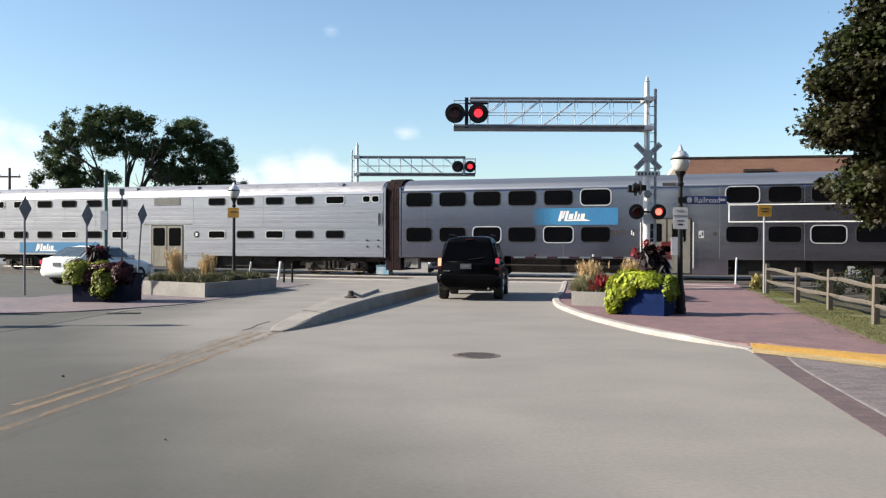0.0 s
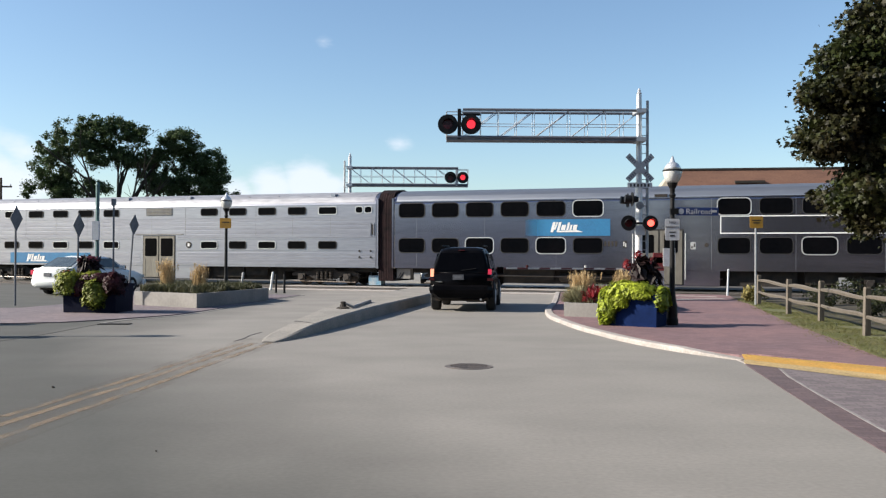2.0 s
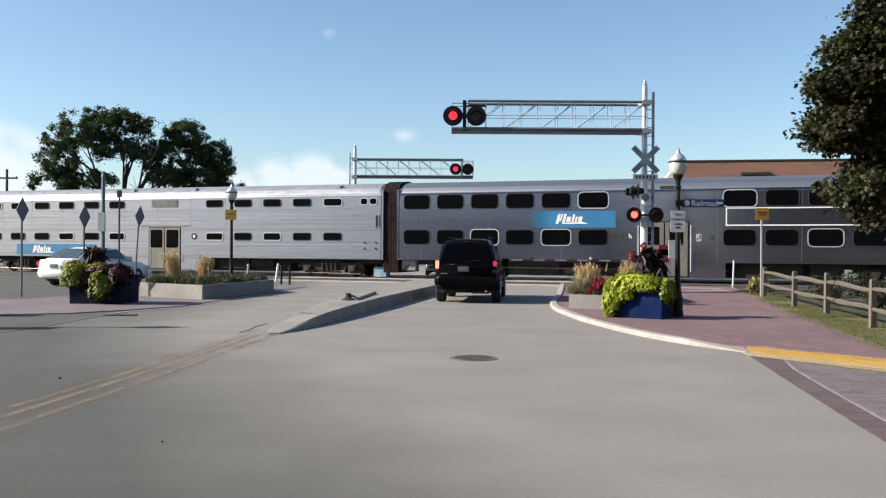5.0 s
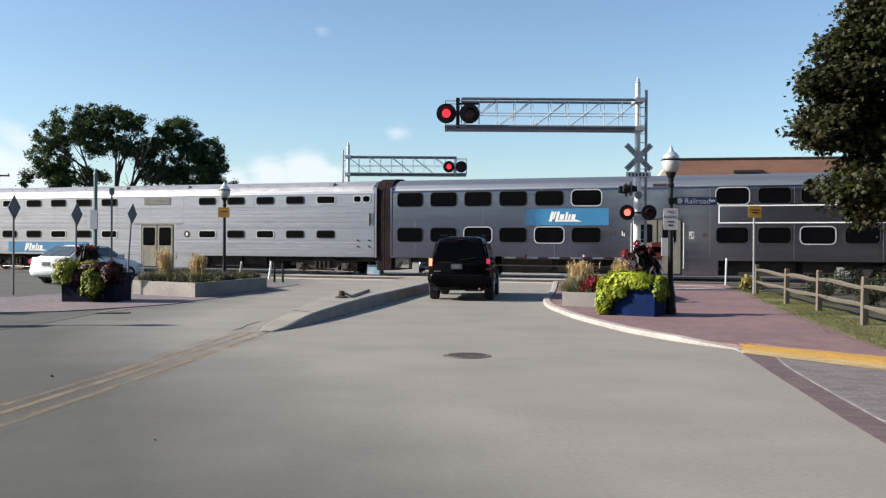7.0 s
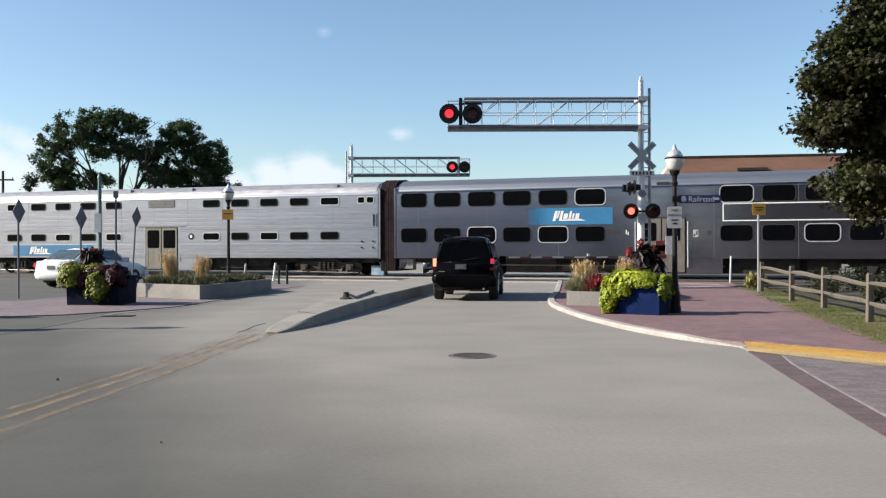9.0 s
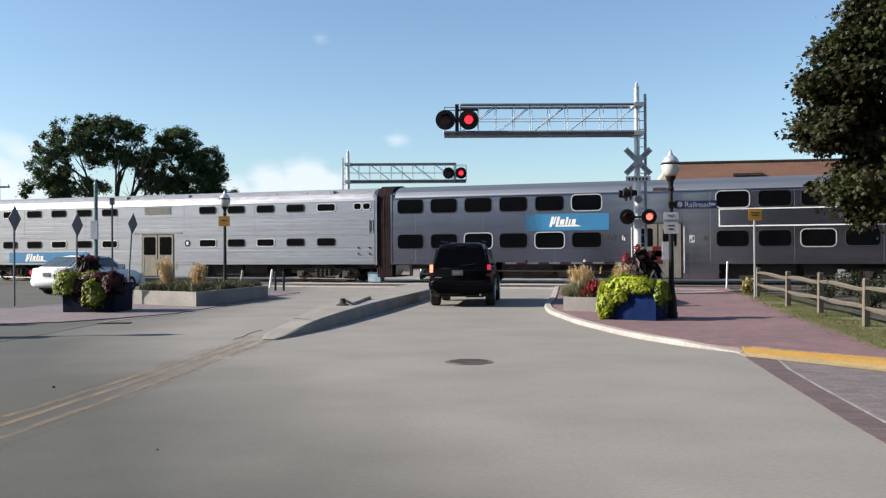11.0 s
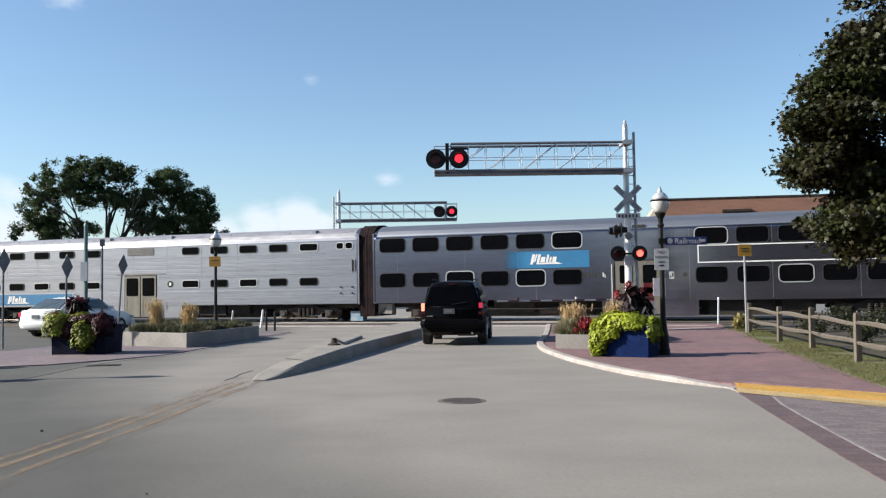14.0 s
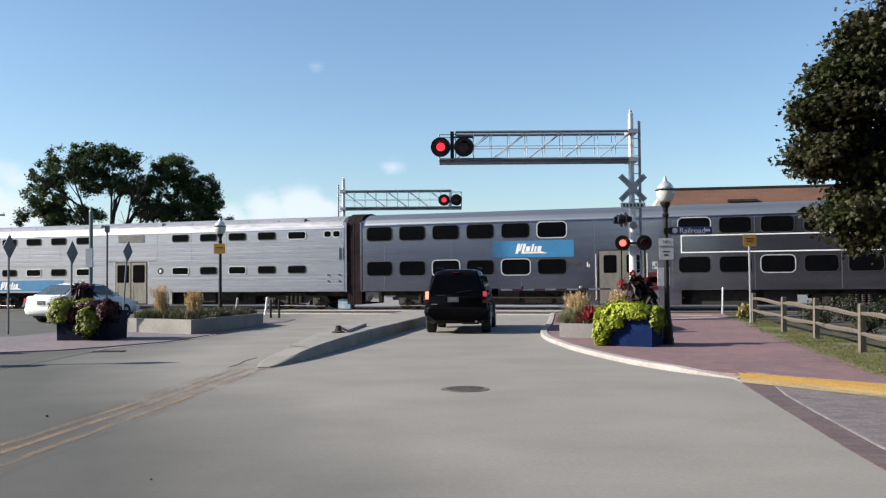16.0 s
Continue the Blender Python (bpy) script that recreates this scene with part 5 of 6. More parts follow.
def cantilever(m, arm, flip, label, base_z=0.0, low=True):
    """A mast with a trussed arm over the road; flip = -1 reaches towards -x."""
    th = thing("cantilever_signal", m, label, "crossing signal", "crossing signals")
    z0, z1 = 5.47, 6.40
    bm = T((0, 0, 0), (0, 0, 7.0), 0.115, 0.09, n=18)
    lathe(bm, [(0.2, 0), (0.2, 0.05), (0.14, 0.07), (0.13, 0.3)], 18)
    part("mast", bm, M_GALV, th, smooth=False)
    bm = bmesh.new(); lathe(bm, [(0.07, 7.0), (0.09, 7.04), (0.05, 7.1), (0.06, 7.14), (0.015, 7.22)], 12); part("finial", bm, M_GALV, th)
    q = -flip * 0.30
    bm = T((q, 0.05, 1.2), (q, 0.05, 6.8), 0.05, n=10)
    for k in range(18):
        tube(bm, (0, 0.05, 1.4 + 0.3 * k), (q, 0.05, 1.4 + 0.3 * k), 0.014, n=6)
    part("ladder", bm, M_GALV_DARK, th)
    e = flip * arm
    t = flip * (arm - 0.55)
    for y in (-0.32, 0.32):
        part("top_chord", T((-flip * 0.05, y, z1), (t, y, z1), 0.046, n=8), M_SLATE, th)
        part("bottom_chord", T((-flip * 0.05, y, z0), (e, y, z0), 0.055, n=8), M_SLATE, th)
        n = 10
        for k in range(n + 1):
            x = t * k / n
            part("truss_post", T((x, y, z0), (x, y, z1), 0.0125, n=6), M_GALV, th)
        for k in range(0, n, 2):
            part("truss_brace", T((t * k / n, y, z1), (t * (k + 2) / n, y, z0), 0.017, n=6), M_GALV, th)
        part("mid_rail", T((0, y, z0 + 0.45), (t, y, z0 + 0.45), 0.013, n=6), M_GALV, th)
        part("end_post", T((e, y, z0), (e, y, z1 - 0.08), 0.02, n=6), M_GALV_DARK, th)
        part("end_rail", T((t, y, z1 - 0.08), (e, y, z1 - 0.08), 0.016, n=6), M_GALV_DARK, th)
    bm = bmesh.new()
    box(bm, min(0, e), max(0, e), -0.34, 0.34, z0 - 0.10, z0 - 0.05)
    for k in range(14):
        x = e * (k + 0.5) / 14
        box(bm, x - 0.02, x + 0.02, -0.36, 0.36, z0 - 0.05, z0 - 0.03)
    part("walkway", bm, M_SLATE, th, "dark steel walkway grating")
    for z in (z0 - 0.04, z1):
        part("clamp", B(-0.16, 0.16, -0.38, 0.38, z - 0.07, z + 0.07), M_GALV, th)
    return th


def crossbuck(th, y, z):
    for k, a in enumerate((45, -45)):
        mm = Matrix.Translation((0, y - 0.012 * k, z)) @ Matrix.Rotation(radians(a), 4, "Y")
        bm = B(-0.60, 0.60, -0.005, 0.005, -0.095, 0.095, m=mm)
        bl = part("crossbuck_blade", bm, M_SIGN_GREY, th, "greyish white crossbuck blade with dark bars of lettering")
        for x in (-0.5, -0.42, -0.34, -0.26, 0.26, 0.34, 0.42, 0.5):
            part("letter_bar", B(x - 0.022, x + 0.022, -0.009, -0.005, -0.05, 0.05, m=mm), M_UNDER_GREY, bl)


def build_signals():
    near = cantilever(pose(6.92, 30.0, 0.06), 6.57, -1, "galvanised trussed cantilever mast with red flashing lamps over the road")
    signal_pair(near, "overhead_lamps", -6.14, -0.44, 5.88, 0.78, 0.335, M_LIT)
    bm = bmesh.new()
    box(bm, -6.20, -6.08, -0.36, -0.24, 5.4, 6.42); box(bm, -6.16, -5.4, -0.32, -0.26, 6.2, 6.26)
    part("lamp_bracket", bm, M_BLACK, near)
    signal_pair(near, "mast_lamps", -0.04, -0.32, 2.60, 0.74, 0.26, M_LIT_LOW)
    part("lower_mast", T((0, 0, 0.3), (0, 0, 4.0), 0.122, n=18), M_WHITE, near, "white painted lower mast")
    crossbuck(near, -0.16, 4.48)
    bm = B(-0.42, 0.42, -0.17, -0.15, 3.80, 3.98); sg = part("track_sign", bm, M_SIGN_WHITE, near, "small white sign under the crossbuck")
    for k in range(6):
        part("letter_bar", B(-0.34 + k * 0.12, -0.28 + k * 0.12, -0.178, -0.17, 3.84, 3.94), M_TEXT_DARK, sg)
    # pair facing along the tracks, seen from the side
    bm = bmesh.new()
    tube(bm, (-0.45, 0.1, 3.40), (-0.05, 0, 3.40), 0.03, n=8)
    for y in (-0.35, 0.35):
        tube(bm, (-0.32, y, 3.40), (-0.29, y, 3.40), 0.24, n=22)
        tube(bm, (-0.55, y, 3.42), (-0.3, y, 3.40), 0.13, n=14)
        tube(bm, (-0.29, y, 3.40), (-0.10, y, 3.40), 0.12, 0.09, n=14)
    part("side_lamps", bm, M_BLACK, near, "black lamps facing along the side street")
    part("bell", T((0, -0.2, 3.2), (0, -0.1, 3.2), 0.13, n=18), M_GALV_DARK, near)
    part("junction_box", B(-0.16, 0.16, -0.22, -0.1, 2.2, 2.5), M_GALV, near)
    # gate machine beside the mast, its arm lowered across the lane
    gate = thing("crossing_gate", pose(7.35, 29.6, 0.06), "lowered red and white crossing gate arm on a grey machine", "crossing gate")
    part("housing", B(-0.28, 0.28, -0.22, 0.22, 0.35, 1.35), M_GALV, gate, bevel=0.03)
    part("pedestal", T((0, 0, 0), (0, 0, 0.4), 0.12, n=12), M_GALV_DARK, gate)
    bm = bmesh.new()
    box(bm, -0.2, 0.25, -0.30, -0.26, 1.0, 1.45); box(bm, -0.1, 0.55, -0.30, -0.26, 1.25, 1.6)
    part("counterweight", bm, M_RED, gate, "red counterweight plates")
    part("notice", B(0.22, 0.62, -0.34, -0.31, 1.15, 1.75), M_SIGN_WHITE, gate)
    x = -0.25
    k = 0
    while x > -6.0:
        w = (0.37, 0.36)[k % 2]
        part("arm_stripe", B(max(x - w, -6.0), x, -0.31, -0.27, 1.035, 1.085), (M_SIGN_GREY, M_GATE_RED)[k % 2], gate)
        x -= w
        k += 1
    for x in (-2.35, -4.3, -5.95):
        bm = T((x, -0.29, 1.09), (x, -0.29, 1.17), 0.045, n=10); part("arm_lamp", bm, M_GLOBE if x == -2.35 else M_LENS, gate, "small red lamp on the gate arm")
    far = cantilever(pose(-4.78, 49.0, 0), 6.55, 1, "galvanised trussed cantilever mast beyond the tracks")
    signal_pair(far, "overhead_lamps", 5.92, -0.44, 5.86, 0.68, 0.32, M_LIT)
    bm = bmesh.new()
    box(bm, 5.86, 5.98, -0.36, -0.24, 5.4, 6.3)
    part("lamp_bracket", bm, M_SIGN_WHITE, far)


# ---- street furniture ----
def street_lamp(m, h, label):
    th = thing("street_lamp", m, label, "street lamp", "street lamps")
    bm = bmesh.new()
    lathe(bm, [(0.13, 0), (0.13, 0.12), (0.115, 0.16), (0.11, 0.42), (0.09, 0.5), (0.075, 0.62), (0.058, 0.8), (0.047, h - 0.90), (0.060, h - 0.88), (0.075, h - 0.84), (0.050, h - 0.80), (0.060, h - 0.70), (0.105, h - 0.62), (0.115, h - 0.58)], 16)
    part("post", bm, M_BLACK, th, smooth=False)
    g = h - 0.58
    bm = bmesh.new(); lathe(bm, [(0.10, g), (0.150, g + 0.05), (0.190, g + 0.15), (0.198, g + 0.23), (0.195, g + 0.255)], 20); part("globe", bm, M_GLOBE, th, "white frosted acorn globe", smooth=True)
    bm = bmesh.new(); lathe(bm, [(0.205, g + 0.25), (0.215, g + 0.265), (0.20, g + 0.28)], 20); part("band", bm, M_BLACK, th)
    bm = bmesh.new(); lathe(bm, [(0.190, g + 0.28), (0.165, g + 0.35), (0.11, g + 0.42), (0.055, g + 0.455), (0.05, g + 0.48), (0.012, g + 0.58)], 20); part("cap", bm, M_CAP, th, "silver lamp cap", smooth=True)
    return th


def post_sign(name, m, h, label, category, pole_mat, r=0.03, group=""):
    th = thing(name, m, label, category, group)
    part("post", T((0, 0, 0), (0, 0, h), r, n=8), pole_mat, th)
    return th


def build_street_furniture():
    lamp = street_lamp(pose(5.07, 18.85, WALK_Z), 3.62, "black cast street lamp with white acorn globe")
    # signs on the post
    sg = thing("street_name_sign", pose(5.13, 18.82, 2.49), "blue street name sign on the lamp post", "street sign")
    part("plate", B(0.02, 0.92, -0.01, 0.01, -0.085, 0.085), M_SIGN_BLUE, sg, bevel=0.004)
    part("clamp", B(-0.12, 0.06, -0.03, 0.03, -0.06, 0.06), M_BLACK, sg)
    lettering("lettering", "Railroad", 0.168, M_SIGN_WHITE, sg, pose(0.50, -0.013, -0.005, 90, 0, 0))
    bm = T((0.12, -0.016, 0), (0.12, -0.01, 0), 0.06, n=18); part("emblem", bm, M_SIGN_WHITE, sg)
    bm = bmesh.new(); box(bm, 0.78, 0.88, -0.014, -0.01, -0.02, 0.03); part("letter_bar", bm, M_SIGN_WHITE, sg)
    np_ = thing("parking_sign", pose(5.05, 18.78, 2.1), "white no parking sign on the lamp post", "parking sign")
    bm = bmesh.new(); plate_xz(bm, 0, 0, 0.31, 0.46, 0.03, -0.008, 0.0); part("plate", bm, M_SIGN_WHITE, np_)
    part("clamp", B(-0.06, 0.06, 0.0, 0.04, -0.1, 0.1), M_BLACK, np_)
    lettering("lettering", "NO", 0.09, M_TEXT_DARK, np_, pose(0, -0.011, 0.15, 90, 0, 0))
    lettering("lettering", "PARKING", 0.07, M_TEXT_DARK, np_, pose(0, -0.011, 0.05, 90, 0, 0))
    part("letter_bar", B(-0.07, 0.07, -0.011, -0.008, -0.07, -0.045), M_TEXT_DARK, np_); part("letter_bar", B(-0.05, 0.05, -0.011, -0.008, -0.15, -0.115), M_TEXT_DARK, np_)
    street_lamp(pose(-7.42, 31.3, 0.022), 3.72, "black cast street lamp with white acorn globe")
    # this lamp stands out of view, added to cast the long pole shadow
    street_lamp(pose(-11.45, 15.96, 0.0), 3.72, "black cast street lamp with white acorn globe")
    # plates on posts, added out of view to cast two shadow patches
    for x, y in ((-11.75, 15.72), (-13.35, 18.6)):
        th = post_sign("parking_sign", pose(x, y, 0.0, 0, 0, 70), 2.3, "white plate on a steel post, added unseen to cast a shadow", "parking sign", M_GALV_DARK, 0.03, "kerbside parking signs")
        bm = bmesh.new(); plate_xz(bm, 0, 2.28, 0.46, 0.60, 0.03, -0.04, -0.03); part("plate", bm, M_SIGN_WHITE, th)
    ys = thing("warning_plate", pose(-7.42, 31.2, 2.64), "small amber sign on the lamp post", "sign")
    bm = bmesh.new(); plate_xz(bm, 0, 0, 0.40, 0.36, 0.04, -0.01, 0.0); part("plate", bm, M_SIGN_YELLOW, ys)
    part("clamp", B(-0.06, 0.06, 0.0, 0.06, -0.08, 0.08), M_BLACK, ys)
    part("letter_bar", B(-0.13, 0.13, -0.014, -0.01, 0.02, 0.05), M_TEXT_DARK, ys)
    # amber sign on its own post by the fence
    th = post_sign("warning_sign", pose(9.72, 26.7, 0.07), 2.6, "amber rectangular sign on a galvanised post by the fence", "sign", M_GALV_DARK, 0.032)
    bm = bmesh.new(); plate_xz(bm, 0, 2.52, 0.40, 0.36, 0.03, -0.06, -0.045); pl = part("plate", bm, M_SIGN_YELLOW, th)
    part("letter_bar", B(-0.13, 0.13, -0.066, -0.06, 2.56, 2.59), M_TEXT_DARK, pl)
    part("letter_bar", B(-0.10, 0.10, -0.066, -0.06, 2.48, 2.51), M_TEXT_DARK, pl)
    # dark diamond sign backs on tall posts
    for x, y, h, lean in ((-12.24, 25.8, 2.9, 0), (-10.95, 27.1, 2.75, 0), (-10.55, 30.4, 2.9, 4.5)):
        th = post_sign("diamond_sign", pose(x, y, 0.01, 0, lean, 58), h - 0.28, "dark back of a diamond sign on a steel post", "sign", M_SIGN_BACK, 0.03, "diamond signs")
        bm = bmesh.new()
        w = 0.20
        o = [(0, -0.38), (w, 0), (0, 0.38), (-w, 0)]
        loft(bm, [[(a, -0.04, h - 0.36 + b) for a, b in o], [(a, -0.025, h - 0.36 + b) for a, b in o]])
        part("plate", bm, M_SIGN_BACK, th, bevel=0.01)
    th = post_sign("signal_pole", pose(-12.62, 33.0, 0.0), 4.1, "tall teal painted steel pole with a small cabinet", "pole", M_TEAL, 0.075)
    part("cabinet", B(-0.12, 0.12, -0.2, -0.06, 2.05, 2.75), M_SIGN_WHITE, th)
    part("cap", T((0, 0, 4.1), (0, 0, 4.22), 0.09, 0.03, n=10), M_TEAL, th)
    th = post_sign("thin_pole", pose(-12.05, 33.1, 0.0), 3.4, "thin dark pole with a small head", "pole", M_SIGN_BACK, 0.035)
    part("head", B(-0.07, 0.07, -0.07, 0.07, 3.35, 3.6), M_SIGN_BACK, th)
    # marker posts near the track
    for x, y, h, mt, r, nm, lab in ((-6.42, 35.6, 0.75, M_BLACK, 0.045, "bollard", "short dark steel bollard by the crossing"), (-6.05, 35.4, 0.75, M_BLACK, 0.045, "bollard", "short dark steel bollard by the crossing"),
                                    (-7.2, 38.6, 0.8, M_WHITE, 0.05, "marker_post", "white marker post leaning by the track"), (-8.7, 39.6, 0.75, M_GALV_DARK, 0.05, "marker_post", "grey marker post by the track"),
                                    (11.15, 33.6, 1.08, M_GALV, 0.038, "marker_post", "pale marker post beside the track")):
        th = thing(nm, pose(x, y, 0.0, 0, (7 if x < 0 else 2) if nm == "marker_post" else 0, 0), lab, "post", "posts at the crossing")
        bm = bmesh.new(); lathe(bm, [(r * 1.1, 0), (r, 0.05), (r, h - 0.04), (r * 0.7, h)], 12); part("shaft", bm, mt, th)


def build_fence():
    posts = [(10.0, 27.2), (9.0, 22.4), (8.73, 19.9), (8.0, 16.3), (7.35, 12.9), (6.7, 9.8)]
    fence = thing("split_rail_fence", pose(8.73, 19.9, 0.07), "weathered grey-brown split rail fence along the lawn", "fence")
    rng = random.Random(4)
    for i, (x, y) in enumerate(posts):
        bm = bmesh.new()
        h = 0.92 + rng.uniform(-0.03, 0.05)
        w = 0.055
        loft(bm, [[((x - 8.73) + a * w * k + sh, (y - 19.9) + b * w * k, z) for a, b in ((-1, -1), (1, -0.9), (0.9, 1), (-1, 0.95))] for z, k, sh in ((-0.1, 1.0, 0), (0.4, 0.97, 0.005), (h - 0.03, 0.93, 0.01), (h, 0.8, 0.012))])
        part("post", bm, M_WOOD, fence, bevel=0.008)
    for (x0, y0), (x1, y1) in zip(posts, posts[1:]):
        for z in (0.36, 0.71):
            a, b = Vector((x0 - 8.73, y0 - 19.9, z + rng.uniform(-0.03, 0.03))), Vector((x1 - 8.73, y1 - 19.9, z + rng.uniform(-0.04, 0.03)))
            bm = bmesh.new()
            q = (b - a).to_track_quat("Z", "Y")
            rings = []
            for k in range(7):
                t = k / 6
                p = a.lerp(b, t) + Vector((0, 0, 0.02 * math.sin(t * 5 + z * 9)))
                s = 0.046 * (0.75 + 0.35 * math.sin(math.pi * t)) * rng.uniform(0.9, 1.1)
                rings.append([tuple(p + q @ Vector((math.cos(c) * s * e, math.sin(c) * s, 0))) for c, e in ((0.3, 1), (1.5, 0.8), (2.7, 1.1), (4.0, 0.9), (5.3, 1))])
            loft(bm, rings)
            part("rail", bm, M_WOOD, fence)


def build_planting():
    flower_box("flower_planter", pose(4.248, 18.70, WALK_Z, 0, 0, -32), 1.15, 0.70, 0.66, M_PLANTER_BLUE, "blue planter box overflowing with lime green vine", 40, M_LIME,
               [("vine", -0.05, -0.10, 0.76, 0.58, 0.38, 0.19, 1700), ("vine", -0.48, -0.40, 0.42, 0.19, 0.12, 0.40, 1300), ("vine", -0.22, -0.42, 0.56, 0.22, 0.09, 0.24, 700), ("vine", -0.60, -0.08, 0.42, 0.12, 0.32, 0.42, 1100), ("vine", -0.55, -0.38, 0.18, 0.12, 0.10, 0.20, 350),
                ("vine", 0.20, -0.38, 0.68, 0.34, 0.10, 0.13, 600), ("vine", 0.60, -0.02, 0.58, 0.11, 0.34, 0.28, 900),
                ("canna", 0.10, 0.12, 1.10, 0.20, 0.18, 0.30, 60), ("canna", 0.32, 0.16, 1.02, 0.16, 0.18, 0.26, 36), ("bloom", -0.20, 0.05, 1.28, 0.11, 0.11, 0.14, 130), ("bloom", 0.02, 0.12, 1.50, 0.08, 0.08, 0.1, 70)])
    bedr = [(3.72, 24.6), (3.13, 21.45), (4.05, 20.95), (6.4, 24.0), (6.6, 26.4)]
    bed("raised_bed", bedr, WALK_Z, 0.33, "concrete raised bed with grasses and red flowers")
    for x, y, r in ((3.55, 22.0, 0.36), (3.75, 22.6, 0.32), (4.0, 22.2, 0.34), (4.35, 22.9, 0.30)):
        mound(x, y, 0.32, r * 1.15, 0.50)
    grass_clump((3.72, 22.3, 0.34), 0.85, 0.30, 31)
    grass_clump((4.95, 23.0, 0.34), 0.85, 0.26, 33)
    fl = thing("red_flowers", pose(4.05, 21.7, 0.32), "mass of red flowering spikes in the raised bed", "flowers")
    rng = np.random.default_rng(8)
    p = blob_points(900, (0.1, 0, 0.2), (0.55, 0.4, 0.26), 51, 0.4, 0.0)
    leaves_mesh("flowering_top", p, 0.05, M_REDFLOWER, fl, "red blooms", flat=0.0, long=1.8, seed=6, droop=-2)
    p = blob_points(500, (0.1, 0, 0.12), (0.5, 0.4, 0.18), 52, 0.4, 0.0)
    leaves_mesh("foliage", p, 0.06, M_CRIMSON, fl, "dark crimson foliage", seed=7)
    flower_box("flower_planter", pose(-8.78, 23.1, 0.022, 0, 0, -5), 1.40, 1.05, 0.72, M_PLANTER_DARK, "dark blue planter box with yellow-green and crimson plants", 70, M_YGREEN,
               [("vine", -0.62, -0.35, 0.74, 0.36, 0.40, 0.40, 1500), ("vine", 0.16, -0.55, 0.50, 0.34, 0.24, 0.40, 1400), ("vine", -0.1, -0.2, 0.92, 0.3, 0.3, 0.16, 300), ("crimson", 0.58, -0.35, 0.72, 0.26, 0.42, 0.32, 1500), ("crimson", 0.15, -0.30, 0.86, 0.50, 0.3, 0.16, 700),
                ("crimson", -0.25, -0.42, 0.62, 0.22, 0.2, 0.26, 600), ("canna", -0.32, 0.1, 1.15, 0.26, 0.2, 0.22, 110), ("pink", -0.36, 0.1, 1.35, 0.28, 0.16, 0.12, 220)])
    # yellowing perennials at the end of the fence
    yl = thing("perennials", pose(10.35, 28.6, 0.07), "small yellowing perennials at the foot of the fence", "plant")
    leaves_mesh("foliage", blob_points(420, (0, 0, 0.26), (0.42, 0.3, 0.26), 61, 0.3, 0.02), 0.07, M_YELLOWING, yl, flat=0.1, long=1.6, seed=9, droop=-1.5)
    # low shrubs by the track behind the fence
    for i, (x, y, r, n) in enumerate(((11.6, 26.5, 0.5, 500), (12.9, 27.3, 0.6, 600), (14.2, 27.4, 0.55, 500), (10.9, 24.6, 0.34, 300), (11.9, 23.4, 0.42, 380), (10.6, 21.4, 0.30, 260), (10.3, 18.4, 0.32, 280), (12.6, 25.3, 0.45, 400), (9.6, 16.2, 0.26, 220), (15.6, 28.0, 0.6, 520))):
        sh = thing("shrub", pose(x, y, 0.07), "low sparse shrub beside the track", "shrub", "track shrubs")
        p = blob_points(n, (0, 0, r * 0.6), (r, r * 0.8, r * 0.75), 90 + i, 0.3, 0.02)
        leaves_mesh("foliage", p, 0.06, M_SHRUB, sh, seed=20 + i)
        bm = bmesh.new()
        for k in range(5):
            tube(bm, (0, 0, 0), (math.cos(k * 1.3) * r * 0.6, math.sin(k * 1.3) * r * 0.6, r), 0.012, 0.005, n=5)
        part("stem", bm, M_BARK, sh)


# ---- trees ----
def limb(bm, p, d, length, r, depth, rng, tips, spread=0.55):
    steps = 4
    q = Vector(p)
    d = Vector(d).normalized()
    for k in range(steps):
        e = q + d * (length / steps)
        tube(bm, q, e, r * (1 - 0.5 * k / steps), r * (1 - 0.5 * (k + 1) / steps), n=7)
        q = e
        d = (d + Vector((rng.uniform(-1, 1), rng.uniform(-1, 1), rng.uniform(-0.4, 0.7))) * 0.16).normalized()
        if depth > 0 and k >= 1:
            nd = (d + Vector((rng.uniform(-1, 1), rng.uniform(-1, 1), rng.uniform(-0.3, 0.6))) * spread).normalized()
            limb(bm, q, nd, length * 0.62, r * 0.5 * (1 - 0.4 * k / steps), depth - 1, rng, tips, spread)
    tips.append(tuple(q))


